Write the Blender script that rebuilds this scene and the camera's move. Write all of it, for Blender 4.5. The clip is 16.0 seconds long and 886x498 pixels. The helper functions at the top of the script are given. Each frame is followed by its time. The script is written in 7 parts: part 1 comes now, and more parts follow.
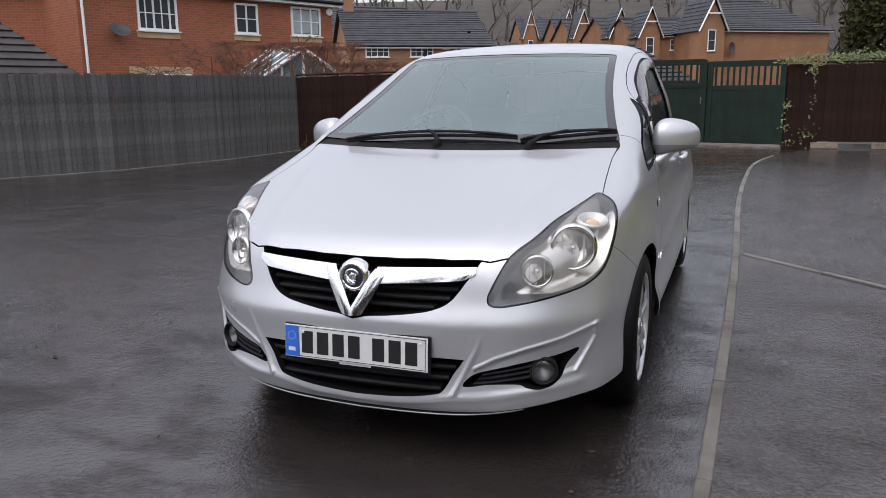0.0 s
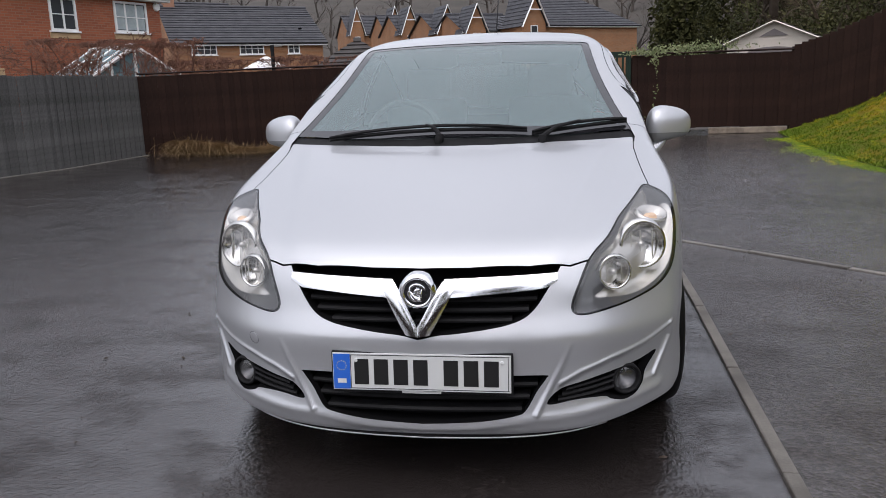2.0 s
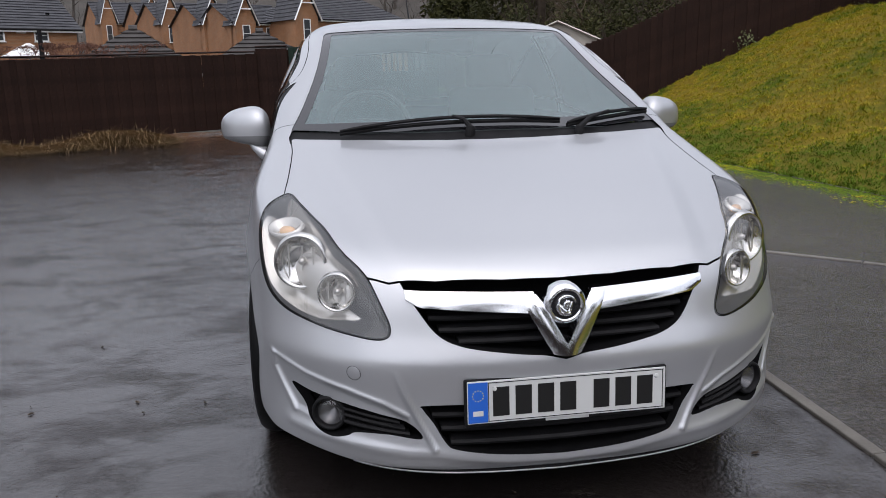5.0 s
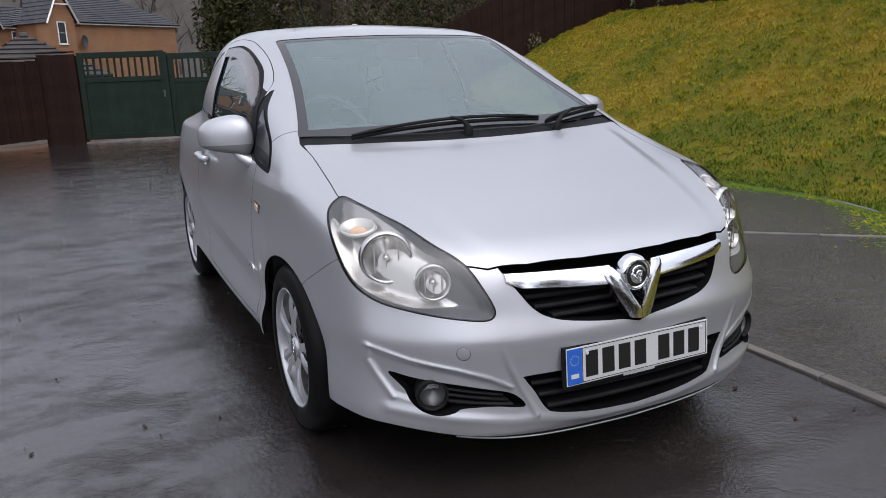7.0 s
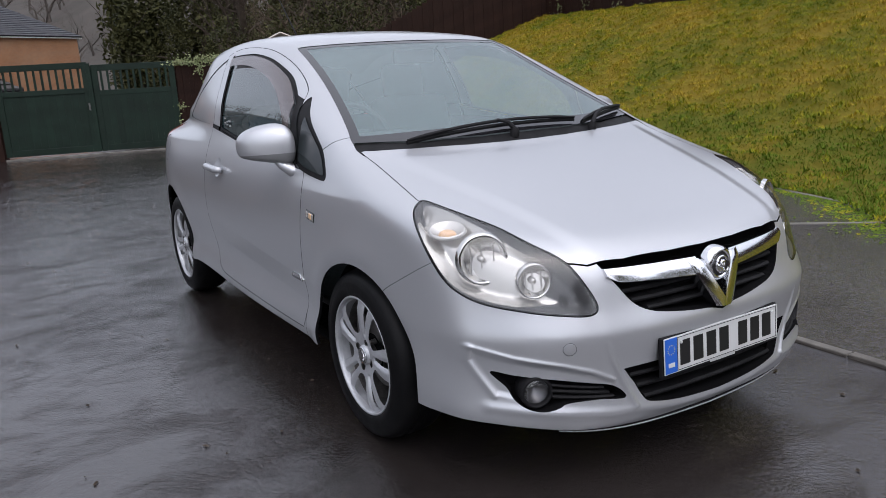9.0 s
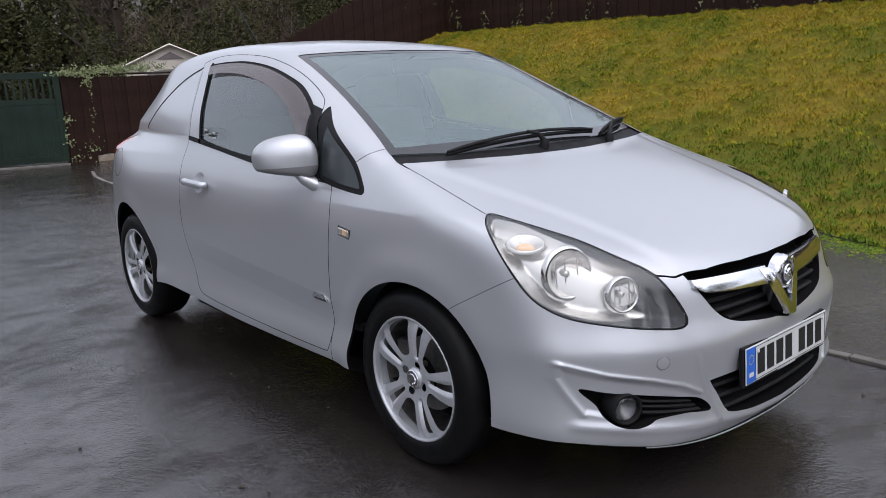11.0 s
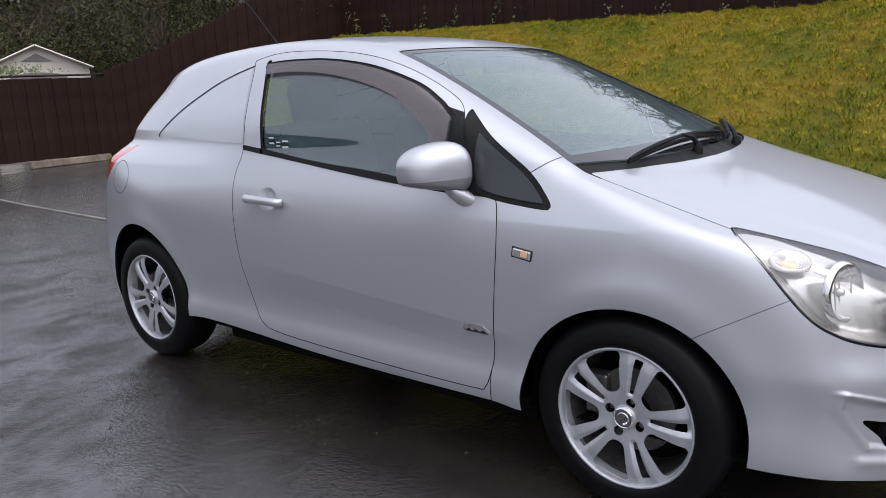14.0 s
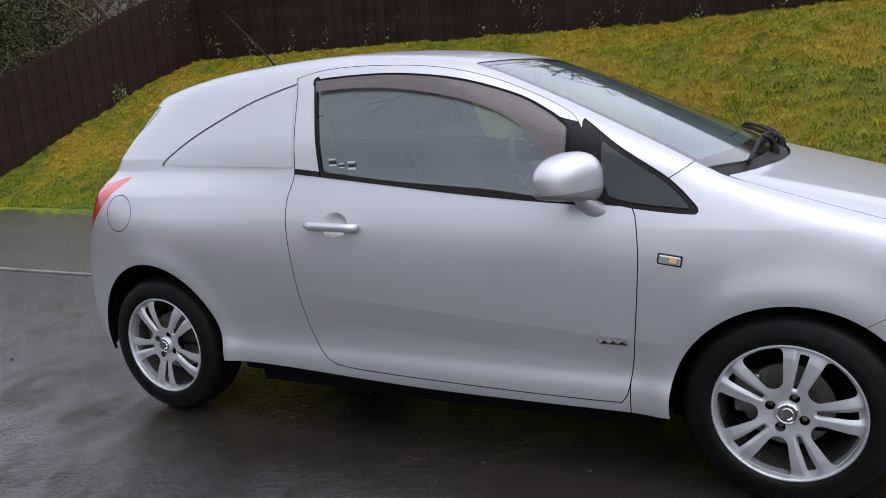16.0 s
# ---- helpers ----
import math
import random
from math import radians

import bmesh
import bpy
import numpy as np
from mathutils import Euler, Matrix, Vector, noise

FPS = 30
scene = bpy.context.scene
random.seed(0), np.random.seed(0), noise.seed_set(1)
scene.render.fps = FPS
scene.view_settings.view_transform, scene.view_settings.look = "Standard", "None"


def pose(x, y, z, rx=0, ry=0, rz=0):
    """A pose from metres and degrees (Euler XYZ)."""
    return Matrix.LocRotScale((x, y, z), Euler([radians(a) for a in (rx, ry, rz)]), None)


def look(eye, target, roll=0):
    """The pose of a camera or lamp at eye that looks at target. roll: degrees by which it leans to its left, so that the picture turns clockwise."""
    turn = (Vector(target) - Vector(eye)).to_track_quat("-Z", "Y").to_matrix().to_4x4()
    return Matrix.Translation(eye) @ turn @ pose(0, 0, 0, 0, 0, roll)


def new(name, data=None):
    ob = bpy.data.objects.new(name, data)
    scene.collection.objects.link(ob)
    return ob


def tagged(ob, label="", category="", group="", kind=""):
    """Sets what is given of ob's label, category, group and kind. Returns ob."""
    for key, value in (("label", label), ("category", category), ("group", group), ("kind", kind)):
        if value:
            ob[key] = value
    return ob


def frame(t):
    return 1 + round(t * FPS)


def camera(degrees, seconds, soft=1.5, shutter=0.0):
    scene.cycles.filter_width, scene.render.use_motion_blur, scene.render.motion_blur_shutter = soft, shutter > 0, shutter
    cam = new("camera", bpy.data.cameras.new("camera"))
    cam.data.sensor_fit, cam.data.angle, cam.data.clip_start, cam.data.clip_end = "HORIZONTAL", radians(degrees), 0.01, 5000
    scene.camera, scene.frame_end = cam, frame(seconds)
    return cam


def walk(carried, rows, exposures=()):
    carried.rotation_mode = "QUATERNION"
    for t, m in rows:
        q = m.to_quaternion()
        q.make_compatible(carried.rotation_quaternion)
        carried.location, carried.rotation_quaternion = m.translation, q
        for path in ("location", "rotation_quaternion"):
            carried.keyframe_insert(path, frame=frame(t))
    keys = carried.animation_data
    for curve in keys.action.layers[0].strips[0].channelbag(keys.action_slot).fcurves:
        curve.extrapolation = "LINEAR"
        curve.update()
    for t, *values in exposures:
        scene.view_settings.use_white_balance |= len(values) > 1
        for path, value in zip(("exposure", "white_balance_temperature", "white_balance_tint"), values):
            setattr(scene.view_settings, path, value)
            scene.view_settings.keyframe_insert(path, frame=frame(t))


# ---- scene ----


cam = camera(59.8, 16.0, soft=0.85)
METRES, EYE, TILT, LEAN, TURN = 5.848, 1.2225, 0.0, 0.0, 20.95
ROWS = [
    (0.0, 0.0, 0.0, 0.0, -0.14, -11.64, 0.7),
    (0.5, -0.0367, 0.0161, -0.0028, -0.96, -12.08, 0.81),
    (1.0, -0.0685, 0.0221, -0.0013, -5.71, -12.09, 0.77),
    (1.5, -0.0952, 0.0319, -0.0017, -10.17, -12.22, 1.22),
    (2.0, -0.1149, 0.0591, -0.0015, -12.83, -12.14, 1.83),
    (2.5, -0.1306, 0.0752, -0.0012, -14.48, -12.23, 1.76),
    (3.0, -0.1575, 0.0844, -0.0009, -19.02, -12.3, 1.15),
    (3.5, -0.1855, 0.0933, 0.0003, -22.22, -12.34, 0.97),
    (4.0, -0.2013, 0.1163, -0.0028, -24.12, -12.52, 0.79),
    (6.5, -0.3531, 0.2174, -0.001, -42.61, -13.24, 1.73),
    (7.0, -0.3815, 0.2266, 0.0028, -46.41, -13.22, 2.12),
    (7.5, -0.395, 0.2453, 0.0013, -48.06, -13.41, 3.6),
    (8.0, -0.4015, 0.2667, -0.0, -49.32, -13.39, 4.21),
    (8.5, -0.4223, 0.2763, 0.0051, -50.91, -13.33, 3.78),
    (11.0, -0.4786, 0.3837, 0.0055, -61.8, -12.31, 2.51),
    (11.5, -0.4799, 0.4083, 0.0022, -63.4, -12.78, 2.51),
    (12.0, -0.4702, 0.4396, 0.0036, -63.9, -12.89, 2.49),
    (12.5, -0.4767, 0.4636, 0.0031, -63.82, -12.93, 1.28),
    (13.0, -0.4896, 0.4942, 0.0073, -68.0, -12.68, 0.84),
    (13.5, -0.4963, 0.5283, 0.0095, -69.81, -12.53, 1.72),
    (14.0, -0.4916, 0.5669, 0.0097, -72.14, -12.43, 2.56),
    (14.5, -0.4979, 0.5979, 0.0105, -74.95, -12.43, 2.32),
    (15.0, -0.5157, 0.6364, 0.012, -78.75, -12.32, 2.1),
    (15.5, -0.5126, 0.6777, 0.0103, -81.79, -12.03, 4.07),
    (16.0, -0.505, 0.7212, 0.0127, -84.39, -11.54, 4.27),
]
walk(cam, [(t, pose(1.140, -2.970, EYE, TILT, LEAN, TURN) @ pose(METRES * x, METRES * y, METRES * z, 90 + pitch, roll, yaw)) for t, x, y, z, yaw, pitch, roll in ROWS], exposures=[(0.0, 0.89, 6230, 15), (2.0, 0.82, 6230, 15), (4.0, 0.69, 6200, 14), (6.5, 0.72, 6150, 15), (8.5, 0.80, 6080, 15), (11.5, 0.90, 6060, 15), (16.0, 1.05, 6050, 16)])


# ---- car body master surface: lateral x, length y (front axle at 0), height z ----
class Spline:
    """Natural cubic curve through a few knots, straight beyond its ends."""

    def __init__(self, *knots):
        self.t = np.array(knots[0::2], float)
        self.v = np.array(knots[1::2], float)
        n, h = len(self.t), np.diff(self.t)
        a, r = np.eye(n), np.zeros(n)
        for i in range(1, n - 1):
            a[i, i - 1:i + 2] = h[i - 1], 2 * (h[i - 1] + h[i]), h[i]
            r[i] = 6 * ((self.v[i + 1] - self.v[i]) / h[i] - (self.v[i] - self.v[i - 1]) / h[i - 1])
        self.m, self.h = np.linalg.solve(a, r), h

    def __call__(self, x):
        x = np.asarray(x, float)
        c = np.clip(x, self.t[0], self.t[-1])
        i = np.clip(np.searchsorted(self.t, c) - 1, 0, len(self.h) - 1)
        h, a = self.h[i], self.t[i + 1] - c
        b = c - self.t[i]
        y = (self.m[i] * a**3 + self.m[i + 1] * b**3) / (6 * h) + (self.v[i] / h - self.m[i] * h / 6) * a + (self.v[i + 1] / h - self.m[i + 1] * h / 6) * b
        return y + (x - c) * self.slope_in(c)

    def slope_in(self, c):
        i = np.clip(np.searchsorted(self.t, c) - 1, 0, len(self.h) - 1)
        h, a, b = self.h[i], self.t[i + 1] - c, c - self.t[i]
        return (self.m[i + 1] * b**2 - self.m[i] * a**2) / (2 * h) + (self.v[i + 1] - self.v[i]) / h - (self.m[i + 1] - self.m[i]) * h / 6

    def slope(self, x):
        return self.slope_in(np.clip(x, self.t[0], self.t[-1]))


def smax(a, b, k):
    h = np.maximum(k - np.abs(a - b), 0) / k
    return np.maximum(a, b) + h**3 * k / 6


def smin(a, b, k):
    return -smax(-a, -b, k)


HALF_WIDTH = Spline(-0.9, 0.76, -0.5, 0.812, -0.25, 0.830, 0.0, 0.840, 0.5, 0.852, 1.3, 0.857, 2.1, 0.856, 2.6, 0.848, 3.0, 0.825, 3.2, 0.80)
SIDE_TUCK = Spline(0.15, 0.06, 0.20, 0.030, 0.26, 0.006, 0.30, 0.001, 0.335, 0.005, 0.375, 0.016, 0.42, 0.021, 0.50, 0.013, 0.58, 0.005, 0.66, 0.002, 0.76, 0.010, 0.86, 0.031, 0.95, 0.060, 1.03, 0.086, 1.15, 0.117, 1.25, 0.158, 1.35, 0.203, 1.45, 0.250)
NOSE = Spline(0.0, -0.828, 0.2, -0.820, 0.4, -0.788, 0.53, -0.735, 0.64, -0.65, 0.72, -0.56, 0.79, -0.42, 0.85, -0.15)
NOSE_TUCK = Spline(0.15, 0.085, 0.20, 0.032, 0.235, 0.014, 0.26, 0.010, 0.30, 0.014, 0.36, 0.017, 0.42, 0.011, 0.475, 0.002, 0.495, 0.002, 0.52, 0.010, 0.56, 0.027, 0.63, 0.050, 0.70, 0.078, 0.80, 0.13, 0.90, 0.20)
TAIL = Spline(0.0, 3.175, 0.4, 3.155, 0.6, 3.11, 0.72, 3.03, 0.80, 2.90, 0.86, 2.62)
TAIL_TUCK = Spline(0.2, 0.09, 0.32, 0.03, 0.45, 0.0, 0.6, 0.005, 0.75, 0.035, 0.88, 0.085, 0.97, 0.13, 1.06, 0.195, 1.18, 0.272, 1.33, 0.345, 1.5, 0.42)
BONNET = Spline(-0.85, 0.650, -0.76, 0.703, -0.6, 0.772, -0.4, 0.842, -0.2, 0.900, 0.0, 0.952, 0.2, 0.998, 0.6, 1.08)
ROOF = Spline(0.7, 1.32, 1.0, 1.408, 1.3, 1.458, 1.6, 1.482, 2.0, 1.477, 2.4, 1.445, 2.7, 1.402, 3.0, 1.35)


def bonnet_height(x, y):
    step = np.clip((x - 0.41 - 0.24 * (y + 0.72)) / 0.07 + 0.5, 0, 1)
    return 0.004 - 0.008 * step * step * (3 - 2 * step) + BONNET(np.minimum(y, 0.5)) - 0.022 * (x / 0.7) ** 2 - 0.010 * (x / 0.7) ** 6 + 0.022 * np.clip((y + 0.15) / 0.35, 0, 1) ** 2 * (x / 0.7) ** 4


def screen_height(x, y):
    return 0.985 + 0.455 * (y - 0.08 - 0.247 * x**2)


def roof_height(x, y):
    return ROOF(y) - 0.032 * (x / 0.6) ** 2


def crease(x, z, *line):
    """How far points lie, seen from the front, from a line over the bumper."""
    d = np.full(np.shape(x), 9.0)
    for (ax, az), (bx, bz) in zip(line, line[1:]):
        t = np.clip(((x - ax) * (bx - ax) + (z - az) * (bz - az)) / ((bx - ax) ** 2 + (bz - az) ** 2), 0, 1)
        d = np.minimum(d, np.hypot(x - ax - t * (bx - ax), z - az - t * (bz - az)))
    return d


BROW = (0.742, 0.472), (0.654, 0.441), (0.548, 0.417), (0.463, 0.389), (0.400, 0.356)
CHEEK = (0.742, 0.472), (0.742, 0.427), (0.724, 0.387), (0.690, 0.320)
CHEVRON = (0.430, 0.480), (0.408, 0.419), (0.372, 0.343), (0.335, 0.268)
POCKET = BROW + ((0.372, 0.318), (0.380, 0.304), (0.50, 0.308), (0.560, 0.304), (0.600, 0.302), (0.645, 0.308)) + CHEEK[:0:-1]
LIP = (0.70, 0.285), (0.508, 0.268), (0.400, 0.255), (0.335, 0.255), (0.15, 0.226), (0.0, 0.220)


def body(x, y, z):
    """Signed field of the car's skin: negative inside. x is taken as its distance from the middle."""
    x = np.abs(x)
    arch = np.maximum(np.exp(-((np.hypot(y, z - 0.30) - 0.365) / 0.062) ** 2), np.exp(-((np.hypot(y - 2.511, z - 0.30) - 0.375) / 0.062) ** 2))
    hips = 0.012 * np.exp(-((y - 2.45) / 0.42) ** 2 - ((z - 0.80) / 0.16) ** 2)
    t = np.clip((z - 0.95) / 0.10, 0, 1)
    waist = 0.075 * np.clip((y - 1.75) / 0.75, 0, 2) ** 1.5 * t * t * (3 - 2 * t) + 0.25 * np.clip(y - 2.15, 0, 1) ** 2 * np.clip((z - 1.1) / 0.23, 0, 1)
    waist = waist + 0.025 * np.clip((z - 0.85) / 0.15, 0, 1) * np.clip((0.6 - y) / 0.4, 0, 1)
    fold = z - 0.500 - 0.075 * (y - 0.46)
    fold = np.where(fold > 0, np.clip(1 - fold / 0.20, 0, 1) ** 1.5, np.clip(1 + fold / 0.10, 0, 1))
    fold = 0.0085 * fold * np.clip((y - 0.30) / 0.15, 0, 1) * np.clip((1.95 - y) / 0.5, 0, 1)
    wide = HALF_WIDTH(y) + 0.015 * arch + hips - waist + fold
    side = (x - wide + SIDE_TUCK(z)) / np.sqrt(1 + SIDE_TUCK.slope(z) ** 2)
    nose = (NOSE(x) + NOSE_TUCK(z) - y) / np.sqrt(1 + NOSE.slope(x) ** 2 + NOSE_TUCK.slope(z) ** 2)
    near = (y < -0.3) & (z < 0.56)
    if np.any(near):
        a, b = np.where(near, x, 5), np.where(near, z, 5)
        ridge = 0.0050 * np.exp(-(crease(a, b, *BROW) / 0.0074) ** 2) + 0.0036 * np.exp(-(crease(a, b, *CHEEK) / 0.0074) ** 2)
        ridge = np.maximum(ridge, 0.0085 * np.clip((0.485 - b) / 0.09, 0, 1) * np.exp(-(crease(a, b, *CHEVRON) / 0.0085) ** 2)) + 0.006 * np.exp(-(crease(a, b, *LIP) / 0.016) ** 2)
        within = np.zeros(np.shape(a), bool)
        for (ax, az), (bx, bz) in zip(POCKET, POCKET[1:] + POCKET[:1]):
            if az != bz:
                within ^= ((az > b) != (bz > b)) & (a < ax + (b - az) / (bz - az) * (bx - ax))
        deep = np.clip(crease(a, b, *POCKET, POCKET[0]) / 0.022, 0, 1) * within
        ridge = ridge - 0.0065 * deep * deep * (3 - 2 * deep)
        nose = nose - ridge
    tail = (y - TAIL(x) + TAIL_TUCK(z)) / np.sqrt(1 + TAIL.slope(x) ** 2 + TAIL_TUCK.slope(z) ** 2)
    lid = (z - bonnet_height(x, y)) / np.sqrt(1 + BONNET.slope(y) ** 2)
    screen = (z - screen_height(x, y)) / 1.099
    roof = (z - roof_height(x, y)) / np.sqrt(1 + ROOF.slope(y) ** 2)
    top = smin(lid, smax(screen, roof, 0.06), 0.012)
    f = smax(side, top, 0.075 + 0.075 * np.clip((z - 1.02) / 0.14, 0, 1))
    return smax(smax(f, nose, 0.09), tail, 0.07)


def skin_normal(p, e=5e-4):
    g = np.stack([body(*(p + d).T) - body(*(p - d).T) for d in np.eye(3) * e], 1)
    return g / np.linalg.norm(g, axis=1)[:, None]


def meet(origin, way, reach):
    """Where rays from inside leave the skin."""
    lo, hi = np.zeros(len(way)), np.full(len(way), reach)
    for _ in range(26):
        mid = (lo + hi) / 2
        out = body(*(origin + way * mid[:, None]).T) > 0
        hi, lo = np.where(out, mid, hi), np.where(out, lo, mid)
    return origin + way * lo[:, None]


# ---- world and light: a wet, overcast winter day ----
SUN_TURN, SUN_HIGH = radians(-175), radians(60)
world = bpy.data.worlds.new("overcast_sky")
scene.world = world
world.use_nodes = True
wt = world.node_tree
wn, wl = wt.nodes, wt.links
sky = wn.new("ShaderNodeTexSky")
sky.sky_type, sky.sun_disc, sky.sun_elevation, sky.sun_rotation = "NISHITA", False, SUN_HIGH, SUN_TURN
sky.dust_density, sky.air_density, sky.ozone_density = 4.0, 1.0, 1.0
grey = wn.new("ShaderNodeRGBToBW")
veil = wn.new("ShaderNodeMix")
veil.data_type, veil.inputs[0].default_value = "RGBA", 0.80
wl.new(sky.outputs[0], grey.inputs[0])
wl.new(sky.outputs[0], veil.inputs[6])
cloud = wn.new("ShaderNodeTexNoise")
cloud.inputs["Scale"].default_value, cloud.inputs["Detail"].default_value = 2.2, 5.0
cramp = wn.new("ShaderNodeMapRange")
cramp.inputs[1].default_value, cramp.inputs[2].default_value, cramp.inputs[3].default_value, cramp.inputs[4].default_value = 0.3, 0.7, 0.72, 1.25
cmul = wn.new("ShaderNodeMath")
cmul.operation = "MULTIPLY"
wl.new(cloud.outputs[0], cramp.inputs[0])
even = wn.new("ShaderNodeMath")
even.operation = "POWER"
even.inputs[1].default_value = 0.30
wl.new(grey.outputs[0], even.inputs[0])
lift = wn.new("ShaderNodeMath")
lift.operation = "MULTIPLY"
lift.inputs[1].default_value = 3.0
wl.new(even.outputs[0], lift.inputs[0])
wl.new(lift.outputs[0], cmul.inputs[0])
wl.new(cramp.outputs[0], cmul.inputs[1])
# an overcast sky is brighter overhead than at the horizon
way, axes, dome, vault = wn.new("ShaderNodeTexCoord"), wn.new("ShaderNodeSeparateXYZ"), wn.new("ShaderNodeMapRange"), wn.new("ShaderNodeMath")
dome.inputs[3].default_value, dome.inputs[4].default_value, vault.operation = 0.78, 1.22, "MULTIPLY"
wl.new(way.outputs["Generated"], axes.inputs[0])
wl.new(axes.outputs["Z"], dome.inputs[0])
wl.new(dome.outputs[0], vault.inputs[0])
wl.new(cmul.outputs[0], vault.inputs[1])
wl.new(vault.outputs[0], veil.inputs[7])
wl.new(veil.outputs[2], wn["Background"].inputs[0])
wn["Background"].inputs[1].default_value = 0.15
sun = new("sun", bpy.data.lights.new("sun", "SUN"))
sun.data.energy, sun.data.angle, sun.data.color = 0.50, radians(110), (1.0, 0.98, 0.95)
sun.matrix_world = look((0, 0, 30), Vector((0, 0, 30)) - Vector((math.sin(SUN_TURN) * math.cos(SUN_HIGH), math.cos(SUN_TURN) * math.cos(SUN_HIGH), math.sin(SUN_HIGH))))


# ---- materials ----
def material(name, base, rough=0.6, metal=0.0, vary=0.0, scale=8.0, fine=120.0, bump=0.0, coat=0.0, tone=None, piece=0.0, specular=0.5):
    """A principled surface with stains at one scale, grain at another, relief, and a tone of its own for each piece."""
    m = bpy.data.materials.new(name)
    m.use_nodes = True
    t = m.node_tree
    n, l = t.nodes, t.links
    p = n["Principled BSDF"]
    p.inputs["Roughness"].default_value, p.inputs["Metallic"].default_value = rough, metal
    p.inputs["Coat Weight"].default_value, p.inputs["Coat Roughness"].default_value = coat, 0.04
    p.inputs["Specular IOR Level"].default_value = specular
    p.inputs["Base Color"].default_value = (*base, 1)
    if vary or bump or piece:
        co = n.new("ShaderNodeTexCoord")
        big, small = n.new("ShaderNodeTexNoise"), n.new("ShaderNodeTexNoise")
        for node, s, d in ((big, scale, 5), (small, fine, 3)):
            node.inputs["Scale"].default_value, node.inputs["Detail"].default_value = s, d
            l.new(co.outputs["Object"], node.inputs["Vector"])
        mix = n.new("ShaderNodeMix")
        mix.data_type = "RGBA"
        other = tone or tuple(c * (1 - vary) for c in base)
        mix.inputs[6].default_value, mix.inputs[7].default_value = (*base, 1), (*other, 1)
        add = n.new("ShaderNodeMath")
        add.operation = "MULTIPLY_ADD"
        add.inputs[1].default_value = 0.45
        rng = n.new("ShaderNodeMapRange")
        rng.inputs[1].default_value, rng.inputs[2].default_value = 0.55, 0.92
        l.new(small.outputs[0], add.inputs[0])
        l.new(big.outputs[0], add.inputs[2])
        l.new(add.outputs[0], rng.inputs[0])
        l.new(rng.outputs[0], mix.inputs[0])
        out = mix.outputs[2]
        if piece:
            info, hsv = n.new("ShaderNodeObjectInfo"), n.new("ShaderNodeHueSaturation")
            pr = n.new("ShaderNodeMapRange")
            pr.inputs[3].default_value, pr.inputs[4].default_value = 1 - piece, 1 + piece
            l.new(info.outputs["Random"], pr.inputs[0])
            l.new(pr.outputs[0], hsv.inputs["Value"])
            l.new(out, hsv.inputs["Color"])
            out = hsv.outputs[0]
        l.new(out, p.inputs["Base Color"])
        rr = n.new("ShaderNodeMapRange")
        rr.inputs[3].default_value, rr.inputs[4].default_value = max(rough - 0.12, 0.02), min(rough + 0.12, 1)
        l.new(big.outputs[0], rr.inputs[0])
        l.new(rr.outputs[0], p.inputs["Roughness"])
        if bump:
            bn = n.new("ShaderNodeBump")
            bn.inputs["Strength"].default_value, bn.inputs["Distance"].default_value = 0.6, bump
            l.new(add.outputs[0], bn.inputs["Height"])
            l.new(bn.outputs[0], p.inputs["Normal"])
    return m


def node(t, kind, **sockets):
    """A shader node with some inputs set by name."""
    n = t.nodes.new("ShaderNode" + kind)
    for k, v in sockets.items():
        n.inputs[k.replace("_", " ")].default_value = v
    return n


